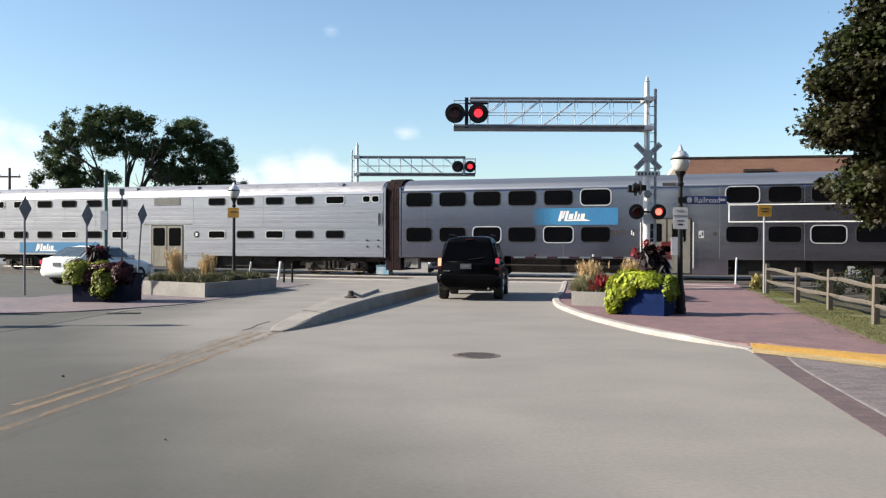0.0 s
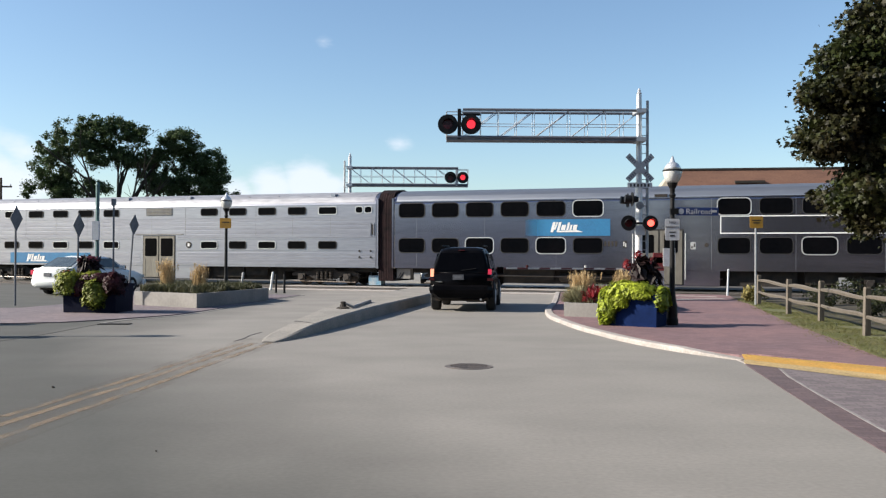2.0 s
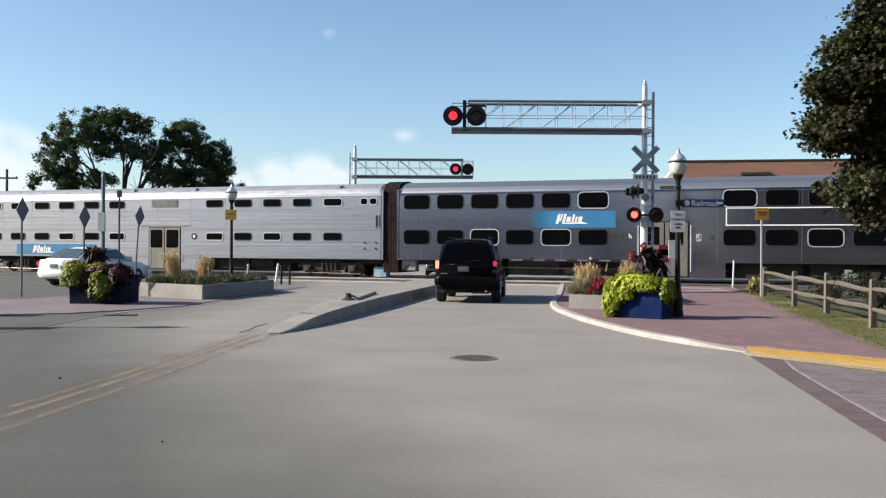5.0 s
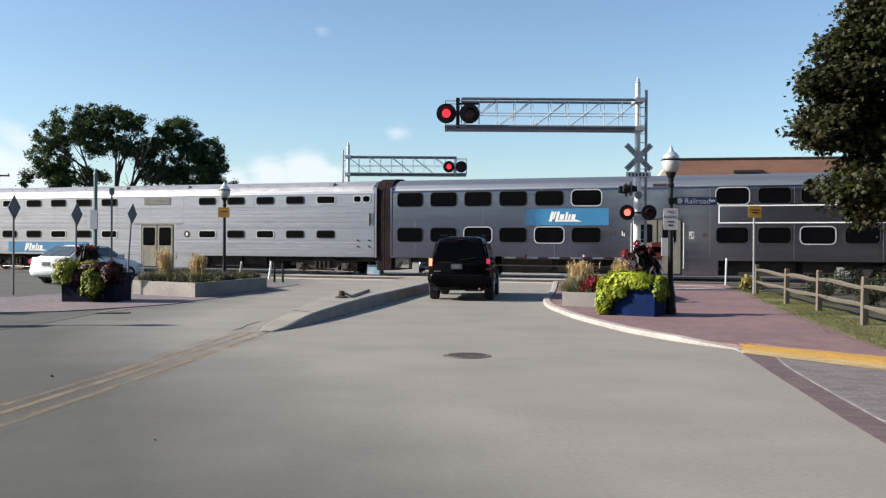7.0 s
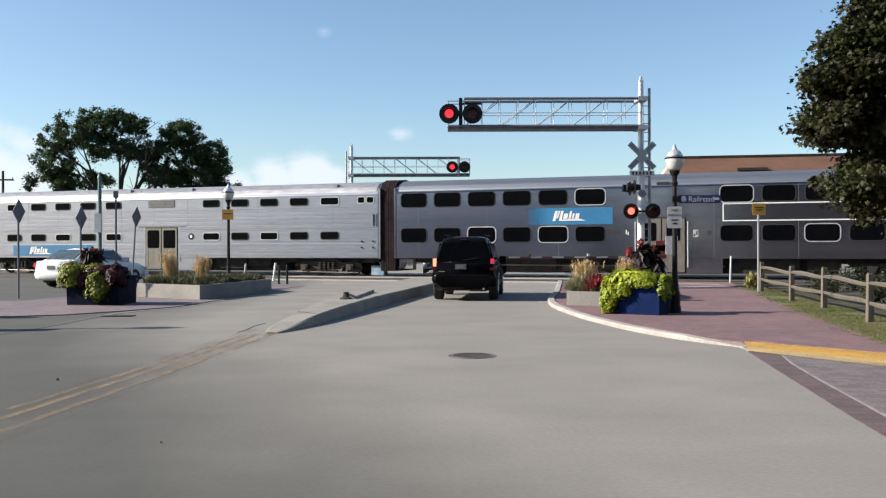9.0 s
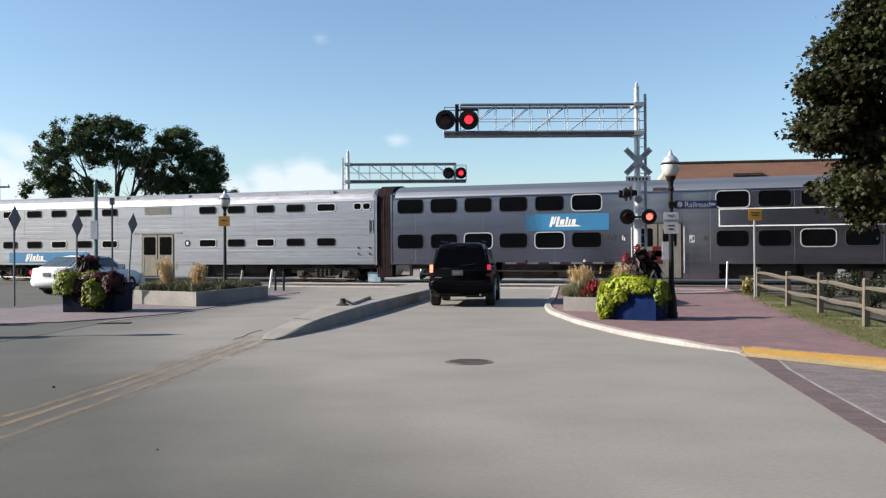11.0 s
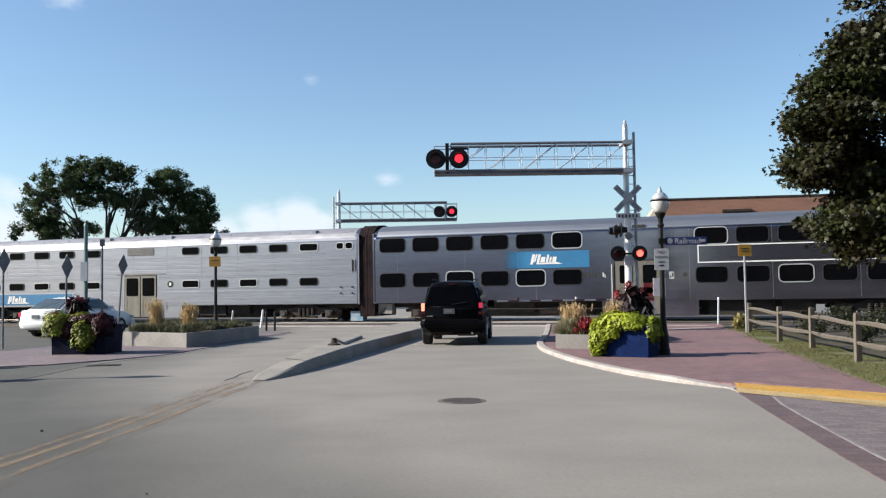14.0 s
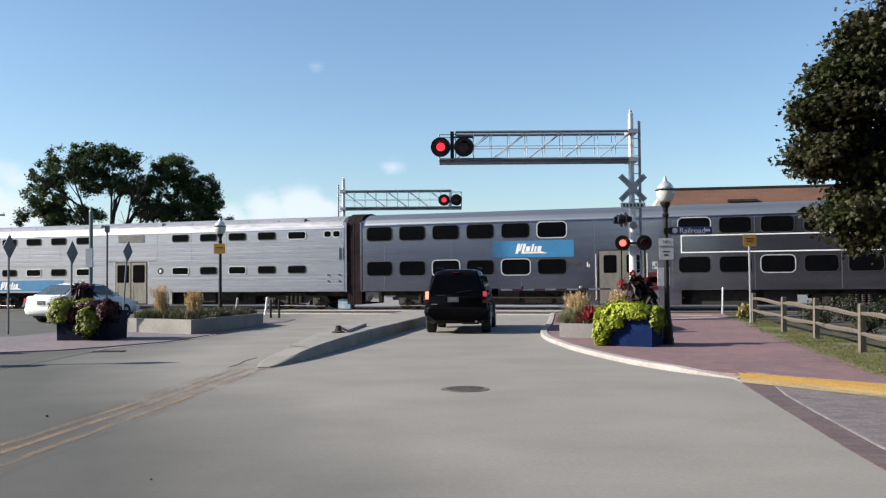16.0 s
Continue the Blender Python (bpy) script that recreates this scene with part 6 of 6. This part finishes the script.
def tree(name, m, label, lobes, trunk, leaf, leaf_mat_, per, seed, limbs, clump=0.55, gaps=-9.0, lobed=False):
    """lobes: (x, y, z, rx, ry, rz, clumps); each clump is a tuft of leaves, so that the crown has gaps and a ragged edge."""
    th = thing(name, m, label, "tree", "")
    rng = random.Random(seed)
    bm = bmesh.new()
    tips = []
    x, y, z = 0, 0, -0.2
    h, r = trunk
    tube(bm, (0, 0, -0.2), (0.05, 0, 0.3), r * 1.5, r * 1.05, n=12)
    tube(bm, (0.05, 0, 0.3), (0.1, 0.05, h), r * 1.05, r * 0.8, n=12)
    for d, ln in limbs:
        limb(bm, (0.1, 0.05, h - 0.05), d, ln, r * 0.62, 2, rng, tips)
    part("trunk", bm, M_BARK, th, "dark bark trunk and limbs")
    g = np.random.default_rng(seed)
    pts = []
    for i, (cx, cy, cz, rx, ry, rz, n) in enumerate(lobes):
        c = blob_points(n, (cx, cy, cz), (rx, ry, rz), seed + i, 0.35)
        for q in c:
            k = g.uniform(0.5, 1.3)
            if noise.noise(Vector(q) * 0.62 + Vector((seed, 0, 0))) > gaps - 0.35 or gaps < -1:
                pts.append(q + g.normal(0, clump * 0.42 * k, (per, 3)) * (1, 1, 0.8))
    for q in tips:      # twigs outside the crown's lobes stay bare
        if any(((q[0] - l[0]) / l[3]) ** 2 + ((q[1] - l[1]) / l[4]) ** 2 + ((q[2] - l[2]) / l[5]) ** 2 < 1.2 for l in lobes):
            pts.append(np.array(q) + g.normal(0, clump * 0.5, (per, 3)) * (1, 1, 0.7))
    if lobed:
        lobed_leaves_mesh("crown", np.concatenate(pts), leaf, leaf_mat_, th, seed)
    else:
        leaves_mesh("crown", np.concatenate(pts), leaf, leaf_mat_, th, flat=0.4, seed=seed)
    return th


def build_reflection_walls():
    """Plain walls added unseen behind the camera; they shape reflections in the train."""
    for name, a, mt, lab in (("reflection_wall_one", (-62, -24, -34, -16, -0.1, 8.0), M_BRICKWALL, "unseen pale grey brick wall added for reflections in the train"), ("reflection_wall_two", (9.5, 34, -62, -6, -0.1, 18.0), M_BRICKWALL_DARK, "unseen dark brick wall added for reflections in the train"),
                             ("reflection_wall_end", (-28, 34, -74, -66, -0.1, 22.0), M_BRICKWALL_DARK, "unseen dark brick wall added for reflections in the train")):
        tagged(part(name, B(*a), mt), lab, "wall", kind="structure")


def build_trees():
    tree("locust_tree", pose(-27.0, 74, 0), "broad dark green tree with open limbs behind the train",
         [(-3.5, 0, 11.5, 1.9, 2.2, 1.35, 130), (-1.6, 0, 11.6, 1.7, 2.0, 1.25, 95), (0.5, 0, 11.9, 1.35, 1.8, 1.2, 85), (2.2, 0, 11.3, 0.75, 1.0, 1.0, 32), (-5.2, 0, 9.0, 1.7, 2.2, 2.0, 130), (-2.6, 0, 7.1, 2.5, 2.0, 0.75, 90),
          (-1.2, 0, 9.9, 2.4, 2.2, 1.2, 110), (1.3, 0, 9.7, 1.1, 1.5, 1.0, 40), (-4.6, 0, 6.7, 1.3, 1.5, 0.6, 40), (-7.0, 0, 7.0, 0.5, 0.6, 0.7, 12)],
         (3.0, 0.42), 0.115, M_LEAF_FAR, 85, 11, [((-0.9, 0, 0.75), 5.0), ((0.4, 0.2, 1), 5.4), ((-0.35, -0.3, 1), 5.4), ((0.75, 0, 0.85), 4.6), ((-0.7, 0.2, 0.5), 4.6), ((0.1, 0, 1), 5.6)], 0.42, 0.12)
    tree("locust_tree", pose(-21.7, 76, 0), "rounded dark green tree behind the train",
         [(-0.3, 0, 11.1, 1.8, 2.0, 1.15, 130), (2.2, 0, 9.6, 1.4, 1.8, 1.2, 80), (3.3, 0, 7.6, 1.0, 1.4, 1.35, 80), (-2.0, 0, 9.3, 2.4, 2.0, 1.45, 170), (0.5, 0, 9.0, 1.9, 1.8, 1.1, 85), (0.9, -0.5, 7.4, 2.6, 2.0, 1.1, 190), (-2.2, 0, 7.5, 1.5, 1.6, 0.8, 60), (3.4, 0, 6.5, 1.3, 1.2, 0.5, 50)],
         (3.2, 0.36), 0.115, M_LEAF_FAR, 85, 17, [((-0.6, 0, 0.9), 4.2), ((0.5, 0.2, 0.9), 3.4), ((0.0, 0, 1), 4.2), ((-0.9, 0, 0.6), 3.4)], 0.42, 0.16)
    tree("maple_tree", pose(9.75, 13.6, 0.07), "dark leafy maple overhanging the pavement",
         [(0.1, 0, 4.6, 3.0, 2.6, 2.5, 260), (-3.65, 0, 4.02, 0.42, 0.6, 0.18, 50), (-3.0, 0, 3.95, 0.8, 0.9, 0.34, 100), (-3.32, 0.1, 4.58, 0.42, 0.6, 0.18, 50), (-2.6, 0.1, 4.6, 0.8, 0.9, 0.34, 85), (-3.32, 0.0, 3.34, 0.66, 0.9, 0.36, 130), (-2.75, 0.0, 3.3, 0.8, 1.0, 0.42, 110),
          (-3.1, 0.0, 2.45, 0.55, 0.8, 0.26, 80), (-2.45, 0.0, 2.2, 0.95, 0.9, 0.32, 120), (-2.5, 0.2, 2.62, 0.95, 1.0, 0.26, 100), (-2.95, 0.0, 2.05, 0.35, 0.5, 0.16, 30),
          (-2.7, 0.0, 5.2, 0.75, 0.9, 0.40, 80), (-1.9, 0.0, 5.15, 1.0, 1.1, 0.55, 90), (-2.0, 0.1, 3.9, 1.3, 1.2, 0.8, 160), (-1.8, -0.3, 3.2, 1.0, 1.0, 0.5, 90), (-1.5, 0, 6.1, 1.3, 1.3, 0.9, 90)],
         (2.2, 0.2), 0.062, M_LEAF_MAPLE, 72, 23, [((-0.8, 0, 0.8), 2.0), ((0.7, 0.4, 0.9), 2.2), ((-0.1, -0.7, 0.9), 2.2), ((0, 0.6, 1), 2.4), ((-0.5, 0.5, 1.0), 2.2), ((-1.0, 0, 0.28), 2.0)], 0.24, 0.08, lobed=True)


# ---- vehicles ----
def wheel(parent, x, y, r, w, side):
    wh = part("wheel", T((x - side * 0.02, y, r), (x + side * w * 0.40, y, r), r * 0.62, n=20), M_RIM, parent)
    bm = bmesh.new()
    n = 28
    prof = [(0.60, -0.5), (0.92, -0.5), (1.0, -0.36), (1.0, 0.36), (0.92, 0.5), (0.60, 0.5)]
    loft(bm, [[(x + b * w, y + r * a * math.cos(2 * math.pi * k / n), r + r * a * math.sin(2 * math.pi * k / n)) for a, b in prof] for k in range(n)] + [[(x + b * w, y + r * a, r) for a, b in prof]], closed=False)
    part("tyre", bm, M_TYRE, wh, "black tyre")
    bm = bmesh.new()
    for k in range(5):
        a = 2 * math.pi * k / 5
        tube(bm, (x + side * w * 0.42, y, r), (x + side * w * 0.42, y + r * 0.56 * math.cos(a), r + r * 0.56 * math.sin(a)), 0.04, 0.03, n=6)
    part("rim", bm, M_RIM, wh)


def body_ring(y, hw, lo, belt, bulge=0.03):
    """A cross-section of the lower body at y (y runs to the front)."""
    r = [(-hw * 0.90, lo), (-hw * 0.98, lo + 0.10), (-hw - bulge * 0.3, (lo + belt) * 0.5), (-hw * 0.985, belt - 0.08), (-hw * 0.93, belt)]
    return [(x, y, z) for x, z in r] + [(-x, y, z) for x, z in r[::-1]]


def roof_ring(y, hw_low, hw_top, belt, top):
    r = [(-hw_low, belt - 0.02), (-hw_low * 0.45 - hw_top * 0.55, belt + (top - belt) * 0.62), (-hw_top, belt + (top - belt) * 0.84), (-hw_top * 0.93, belt + (top - belt) * 0.94), (-hw_top * 0.62, top)]
    return [(x, y, z) for x, z in r] + [(-x, y, z) for x, z in r[::-1]]


def build_suv():
    th = thing("black_suv", pose(0.95, 26.1, 0, 0, 0, -7.0), "black sport utility vehicle waiting at the crossing with brake lamps on", "car")
    hw = 0.845
    bm = bmesh.new()
    loft(bm, [body_ring(y, hw * k, lo, b) for y, k, lo, b in ((-2.16, 0.95, 0.48, 1.02), (-2.10, 0.99, 0.40, 1.06), (-1.4, 1.0, 0.32, 1.06), (0.6, 1.0, 0.30, 1.05), (1.0, 1.0, 0.32, 1.04), (1.9, 0.96, 0.36, 0.96), (2.18, 0.84, 0.46, 0.80))])
    part("body", bm, M_CAR_BLACK, th, bevel=0.025, smooth=True)
    bm = bmesh.new()
    loft(bm, [roof_ring(y, hw * 0.93, k, 1.05, t) for y, k, t in ((-2.12, 0.80, 1.07), (-1.96, 0.62, 1.64), (-1.78, 0.61, 1.745), (-0.6, 0.62, 1.775), (0.25, 0.60, 1.74), (0.45, 0.62, 1.65), (1.05, 0.76, 1.06))])
    part("cabin", bm, M_CAR_BLACK, th, bevel=0.02, smooth=True)
    # rear window and its glass
    bm = bmesh.new()
    pts = [(-0.70, -2.125, 1.12), (0.70, -2.125, 1.12), (0.57, -1.995, 1.60), (-0.57, -1.995, 1.60)]
    loft(bm, [pts, [(x, y + 0.02, z) for x, y, z in pts]])
    part("rear_window", bm, M_CAR_GLASS, th, "dark tinted rear window", bevel=0.01)
    part("rear_wiper", T((0.0, -2.15, 1.12), (0.42, -2.12, 1.18), 0.012, n=6), M_PLASTIC, th)
    for s in (-1, 1):
        for y0, y1, y2, y3 in ((-1.86, -1.12, -1.20, -1.76), (-1.04, -0.22, -0.22, -1.10), (-0.14, 0.80, 0.36, -0.14)):
            bm = bmesh.new()
            pts = [(s * 0.805, y0, 1.12), (s * 0.805, y1, 1.12), (s * 0.69, y2, 1.58), (s * 0.69, y3, 1.58)]
            loft(bm, [pts, [(x - s * 0.03, y, z) for x, y, z in pts]])
            part("side_window", bm, M_CAR_GLASS, th)
        part("roof_rail", T((s * 0.57, -1.7, 1.80), (s * 0.57, 0.1, 1.80), 0.02, n=8), M_PLASTIC, th)
        bm = bmesh.new(); box(bm, s * 0.785 - 0.045, s * 0.785 + 0.045, -2.165, -1.98, 0.95 if s < 0 else 1.02, 1.16); part("tail_lamp", bm, M_TAIL_LIT if s < 0 else M_TAIL, th, "red glowing tail lamp", bevel=0.03)
        bm = bmesh.new(); box(bm, s * 0.80 - 0.08, s * 0.80 + 0.08, -2.17, -2.0, 0.85, 0.915); part("reverse_lamp", bm, M_LENS, th, bevel=0.015)
        bm = bmesh.new(); box(bm, s * 0.94 - 0.10, s * 0.94 + 0.10, 0.55, 0.70, 0.98, 1.20); mr = part("wing_mirror", bm, M_PLASTIC, th, bevel=0.04)
        part("mirror_glass", B(s * 0.94 - 0.08, s * 0.94 + 0.08, 0.542, 0.55, 1.01, 1.17), M_CAR_GLASS, mr)
        for y in (-1.0, -0.05):
            part("door_handle", B(s * 0.855 - 0.02, s * 0.855 + 0.02, y - 0.1, y + 0.1, 0.93, 0.97), M_CHROME, th)
        for y in (-1.22, 1.38):
            bm = bmesh.new()
            for k in range(10):
                a0, a1 = math.pi * k / 10, math.pi * (k + 1) / 10
                tube(bm, (s * 0.845, y + 0.42 * math.cos(a0), 0.36 + 0.42 * math.sin(a0)), (s * 0.845, y + 0.42 * math.cos(a1), 0.36 + 0.42 * math.sin(a1)), 0.035, n=6)
            part("wheel_arch", bm, M_PLASTIC, th)
        for y in (-1.22, 1.38):
            wheel(th, s * 0.775, y, 0.37, 0.25, s)
        bm = bmesh.new(); box(bm, s * 0.835 - 0.03, s * 0.835 + 0.03, -0.75, 0.95, 0.36, 0.52); part("sill", bm, M_PLASTIC, th)
    bm = bmesh.new()
    loft(bm, [[(-w, y0, z), (-w * 0.86, y1, z), (w * 0.86, y1, z), (w, y0, z), (w * 0.9, -1.9, z), (-w * 0.9, -1.9, z)] for w, y0, y1, z in ((0.60, -2.05, -2.10, 0.33), (0.68, -2.10, -2.18, 0.38), (0.84, -2.12, -2.24, 0.50), (0.87, -2.13, -2.26, 0.60), (0.86, -2.12, -2.25, 0.69), (0.84, -2.08, -2.17, 0.73))])
    part("rear_bumper", bm, M_CAR_BLACK, th, "black bumper", bevel=0.015)
    part("brake_lamp", B(-0.09, 0.09, -1.985, -1.93, 1.66, 1.69), M_LENS, th, "high dark red brake lamp")
    pl = part("number_plate", B(-0.22, 0.08, -2.185, -2.15, 0.87, 1.01), M_PLATE, th, "plain pale number plate")
    part("plate_bars", B(-0.17, 0.03, -2.19, -2.185, 0.91, 0.97), M_UNDER_GREY, pl)
    part("badge", B(-0.68, -0.5, -2.175, -2.15, 0.80, 0.825), M_CHROME, th)
    part("underbody", B(-0.72, 0.72, -1.9, 2.0, 0.28, 0.42), M_UNDER, th)
    part("muffler", T((0.15, -1.95, 0.36), (0.62, -1.95, 0.36), 0.10, n=12), M_UNDER, th)
    part("tailpipe", T((0.55, -2.2, 0.34), (0.55, -1.9, 0.36), 0.03, n=10), M_GALV_DARK, th)


def sedan(m, label):
    th = thing("white_sedan", m, label, "car")
    hw = 0.87
    bm = bmesh.new()
    loft(bm, [body_ring(y, hw * k, lo, b) for y, k, lo, b in ((-2.30, 0.70, 0.44, 0.86), (-2.26, 0.84, 0.38, 0.93), (-2.16, 0.93, 0.32, 0.985), (-1.95, 0.98, 0.27, 1.0), (-1.5, 1.0, 0.24, 0.99), (0.8, 1.0, 0.22, 0.93), (1.6, 0.97, 0.24, 0.86), (2.15, 0.86, 0.3, 0.72), (2.28, 0.7, 0.4, 0.6))])
    part("body", bm, M_CAR_WHITE, th, bevel=0.03, smooth=True)
    bm = bmesh.new()
    loft(bm, [roof_ring(y, hw * 0.92, k, 0.96, t) for y, k, t in ((-1.95, 0.74, 0.99), (-1.15, 0.60, 1.40), (-0.7, 0.60, 1.46), (0.1, 0.60, 1.45), (0.35, 0.61, 1.40), (1.15, 0.72, 0.95))])
    part("cabin", bm, M_CAR_WHITE, th, bevel=0.02, smooth=True)
    bm = bmesh.new()
    pts = [(-0.64, -1.86, 1.05), (0.64, -1.86, 1.05), (0.54, -1.20, 1.395), (-0.54, -1.20, 1.395)]
    loft(bm, [pts, [(x, y - 0.008, z + 0.012) for x, y, z in pts]])
    part("rear_window", bm, M_CAR_GLASS_L, th)
    pts = [(-0.62, 1.10, 1.0), (0.62, 1.10, 1.0), (0.54, 0.42, 1.385), (-0.54, 0.42, 1.385)]
    bm = bmesh.new(); loft(bm, [pts, [(x, y + 0.012, z + 0.012) for x, y, z in pts]]); part("windscreen", bm, M_CAR_GLASS_L, th)
    for s in (-1, 1):
        for y0, y1, y2, y3 in ((-1.52, -0.52, -0.48, -1.08), (-0.44, 0.78, 0.32, -0.40)):
            bm = bmesh.new()
            pts = [(s * 0.795, y0, 1.02), (s * 0.795, y1, 1.0), (s * 0.655, y2, 1.36), (s * 0.655, y3, 1.36)]
            loft(bm, [pts, [(x - s * 0.03, y, z) for x, y, z in pts]])
            part("side_window", bm, M_CAR_GLASS_L, th)
        bm = bmesh.new(); box(bm, s * 0.68 - 0.13, s * 0.68 + 0.13, -2.27, -2.02, 0.76, 0.92); part("tail_lamp", bm, M_TAIL, th, "red tail lamp", bevel=0.03)
        bm = bmesh.new(); box(bm, s * 0.62 - 0.15, s * 0.62 + 0.15, 2.08, 2.25, 0.58, 0.70); part("headlamp", bm, M_GLOBE, th, bevel=0.03)
        bm = bmesh.new(); box(bm, s * 0.96 - 0.09, s * 0.96 + 0.09, 0.55, 0.68, 0.96, 1.10); part("wing_mirror", bm, M_CAR_WHITE, th, bevel=0.03)
        for y in (-0.7, 0.2):
            part("door_handle", B(s * 0.875 - 0.02, s * 0.875 + 0.02, y - 0.09, y + 0.09, 0.84, 0.87), M_CHROME, th)
        for y in (-1.35, 1.36):
            wheel(th, s * 0.78, y, 0.31, 0.2, s)
    bm = bmesh.new()
    loft(bm, [[(-w, -2.05, z), (-w * 0.94, y1 + 0.08, z), (-w * 0.6, y1, z), (w * 0.6, y1, z), (w * 0.94, y1 + 0.08, z), (w, -2.05, z)] for w, y1, z in ((0.74, -2.24, 0.28), (0.82, -2.31, 0.36), (0.84, -2.34, 0.48), (0.83, -2.33, 0.58), (0.78, -2.26, 0.63))])
    part("rear_bumper", bm, M_CAR_WHITE, th, smooth=True)
    part("front_bumper", B(-0.78, 0.78, 2.12, 2.33, 0.28, 0.52), M_CAR_WHITE, th, bevel=0.06)
    part("number_plate", B(-0.16, 0.16, -2.325, -2.24, 0.70, 0.83), M_PLATE, th, "plain dark number plate")
    part("underbody", B(-0.72, 0.72, -1.9, 2.0, 0.18, 0.3), M_UNDER, th)
    return th


def build_background():
    # long building with a brown roof beyond the tracks
    th = thing("station_building", pose(20, 74, 0, 0, 0, -10), "long beige building with a brown sloping roof beyond the tracks", "building")
    part("wall", B(0.4, 44, 0.5, 14, 0, 6.8), M_BEIGE, th)
    bm = bmesh.new()
    loft(bm, [[(0, 0, 6.7), (0, 14.5, 6.7), (0, 13.3, 8.95), (0, 1.0, 8.95)], [(44.5, 0, 6.7), (44.5, 14.5, 6.7), (44.5, 13.3, 8.95), (44.5, 1.0, 8.95)]])
    part("roof", bm, M_ROOF, th, "brown metal mansard roof")
    part("ridge_cap", B(0, 44.5, 0.9, 1.3, 8.95, 9.08), M_UNDER, th)
    bm = bmesh.new()
    loft(bm, [[(-1.6, 0.4, 6.6), (0.05, 0.4, 6.6), (0.05, 0.9, 8.9), (-0.05, 0.9, 8.9)], [(-1.6, 13, 6.6), (0.05, 13, 6.6), (0.05, 12.5, 8.9), (-0.05, 12.5, 8.9)]])
    part("end_slope", bm, M_BEIGE, th, "pale end slope of the roof")
    for x in (5, 13.5, 21):
        part("roof_vent", B(x, x + 2.4, 0.15, 0.5, 7.75, 7.95), M_UNDER, th)
    for k in range(10):
        w = part("window", B(2 + k * 4.2, 4 + k * 4.2, 0.44, 0.56, 2.2, 4.6), M_GLASS_DARK, th)
        part("sill", B(1.9 + k * 4.2, 4.1 + k * 4.2, 0.38, 0.5, 2.08, 2.2), M_CONCRETE, w)
    # utility pole with wires at the far side
    th = thing("utility_pole", pose(-40.3, 82, 0), "wooden utility pole with a crossarm", "utility pole")
    part("pole", T((0, 0, 0), (0, 0, 8.6), 0.16, 0.11, n=10), M_WOODPOLE, th)
    part("crossarm", B(-1.0, 1.0, -0.06, 0.06, 7.7, 7.85), M_WOODPOLE, th)
    for x in (-0.9, 0.9):
        part("insulator", T((x, 0, 7.85), (x, 0, 8.0), 0.05, n=8), M_GLOBE, th)


build_ground()
build_right_side()
build_median()
build_left_side()
build_markings()
build_stones()
build_track()
left_car = build_left_car()
right_car = build_right_car()
build_signals()
build_street_furniture()
build_fence()
build_planting()
build_trees()
build_suv()
sedan(pose(-13.5, 34.7, 0, 0, 0, -19), "white sedan parked on the lot beside the tracks")
sedan(pose(0.10, 50.3, 0, 0, 0, 178), "white sedan waiting beyond the tracks")
build_background()
build_reflection_walls()


def motions():
    """The train starts off slowly; the crossing lamps flash in turn."""
    c, s = math.cos(radians(TRAIN_TURN)), math.sin(radians(TRAIN_TURN))
    for car in (left_car, right_car):
        walk(car, [(t, pose(TRAIN[0] + c * d, TRAIN[1] + s * d, 0, 0, 0, TRAIN_TURN)) for t, d in ((0, 0), (11.5, 0), (12.0, -0.065), (12.5, -0.15), (13.0, -0.235), (13.5, -0.34), (14.0, -0.47), (14.5, -0.64), (15.0, -0.87), (15.5, -1.12), (16.0, -1.37))])
    half = 0.548
    for lamp, x, y, z, g in FLASHERS:
        rows = [(0.0, pose(x + g, y, z))]
        side, t = 1, 0.2
        while t < 16.0:
            rows.append((t, pose(x + side * g, y, z)))
            side = -side
            rows.append((t + 1 / 30, pose(x + side * g, y, z)))
            t += half
        rows.append((16.0, pose(x + side * g, y, z)))
        walk(lamp, rows)


motions()
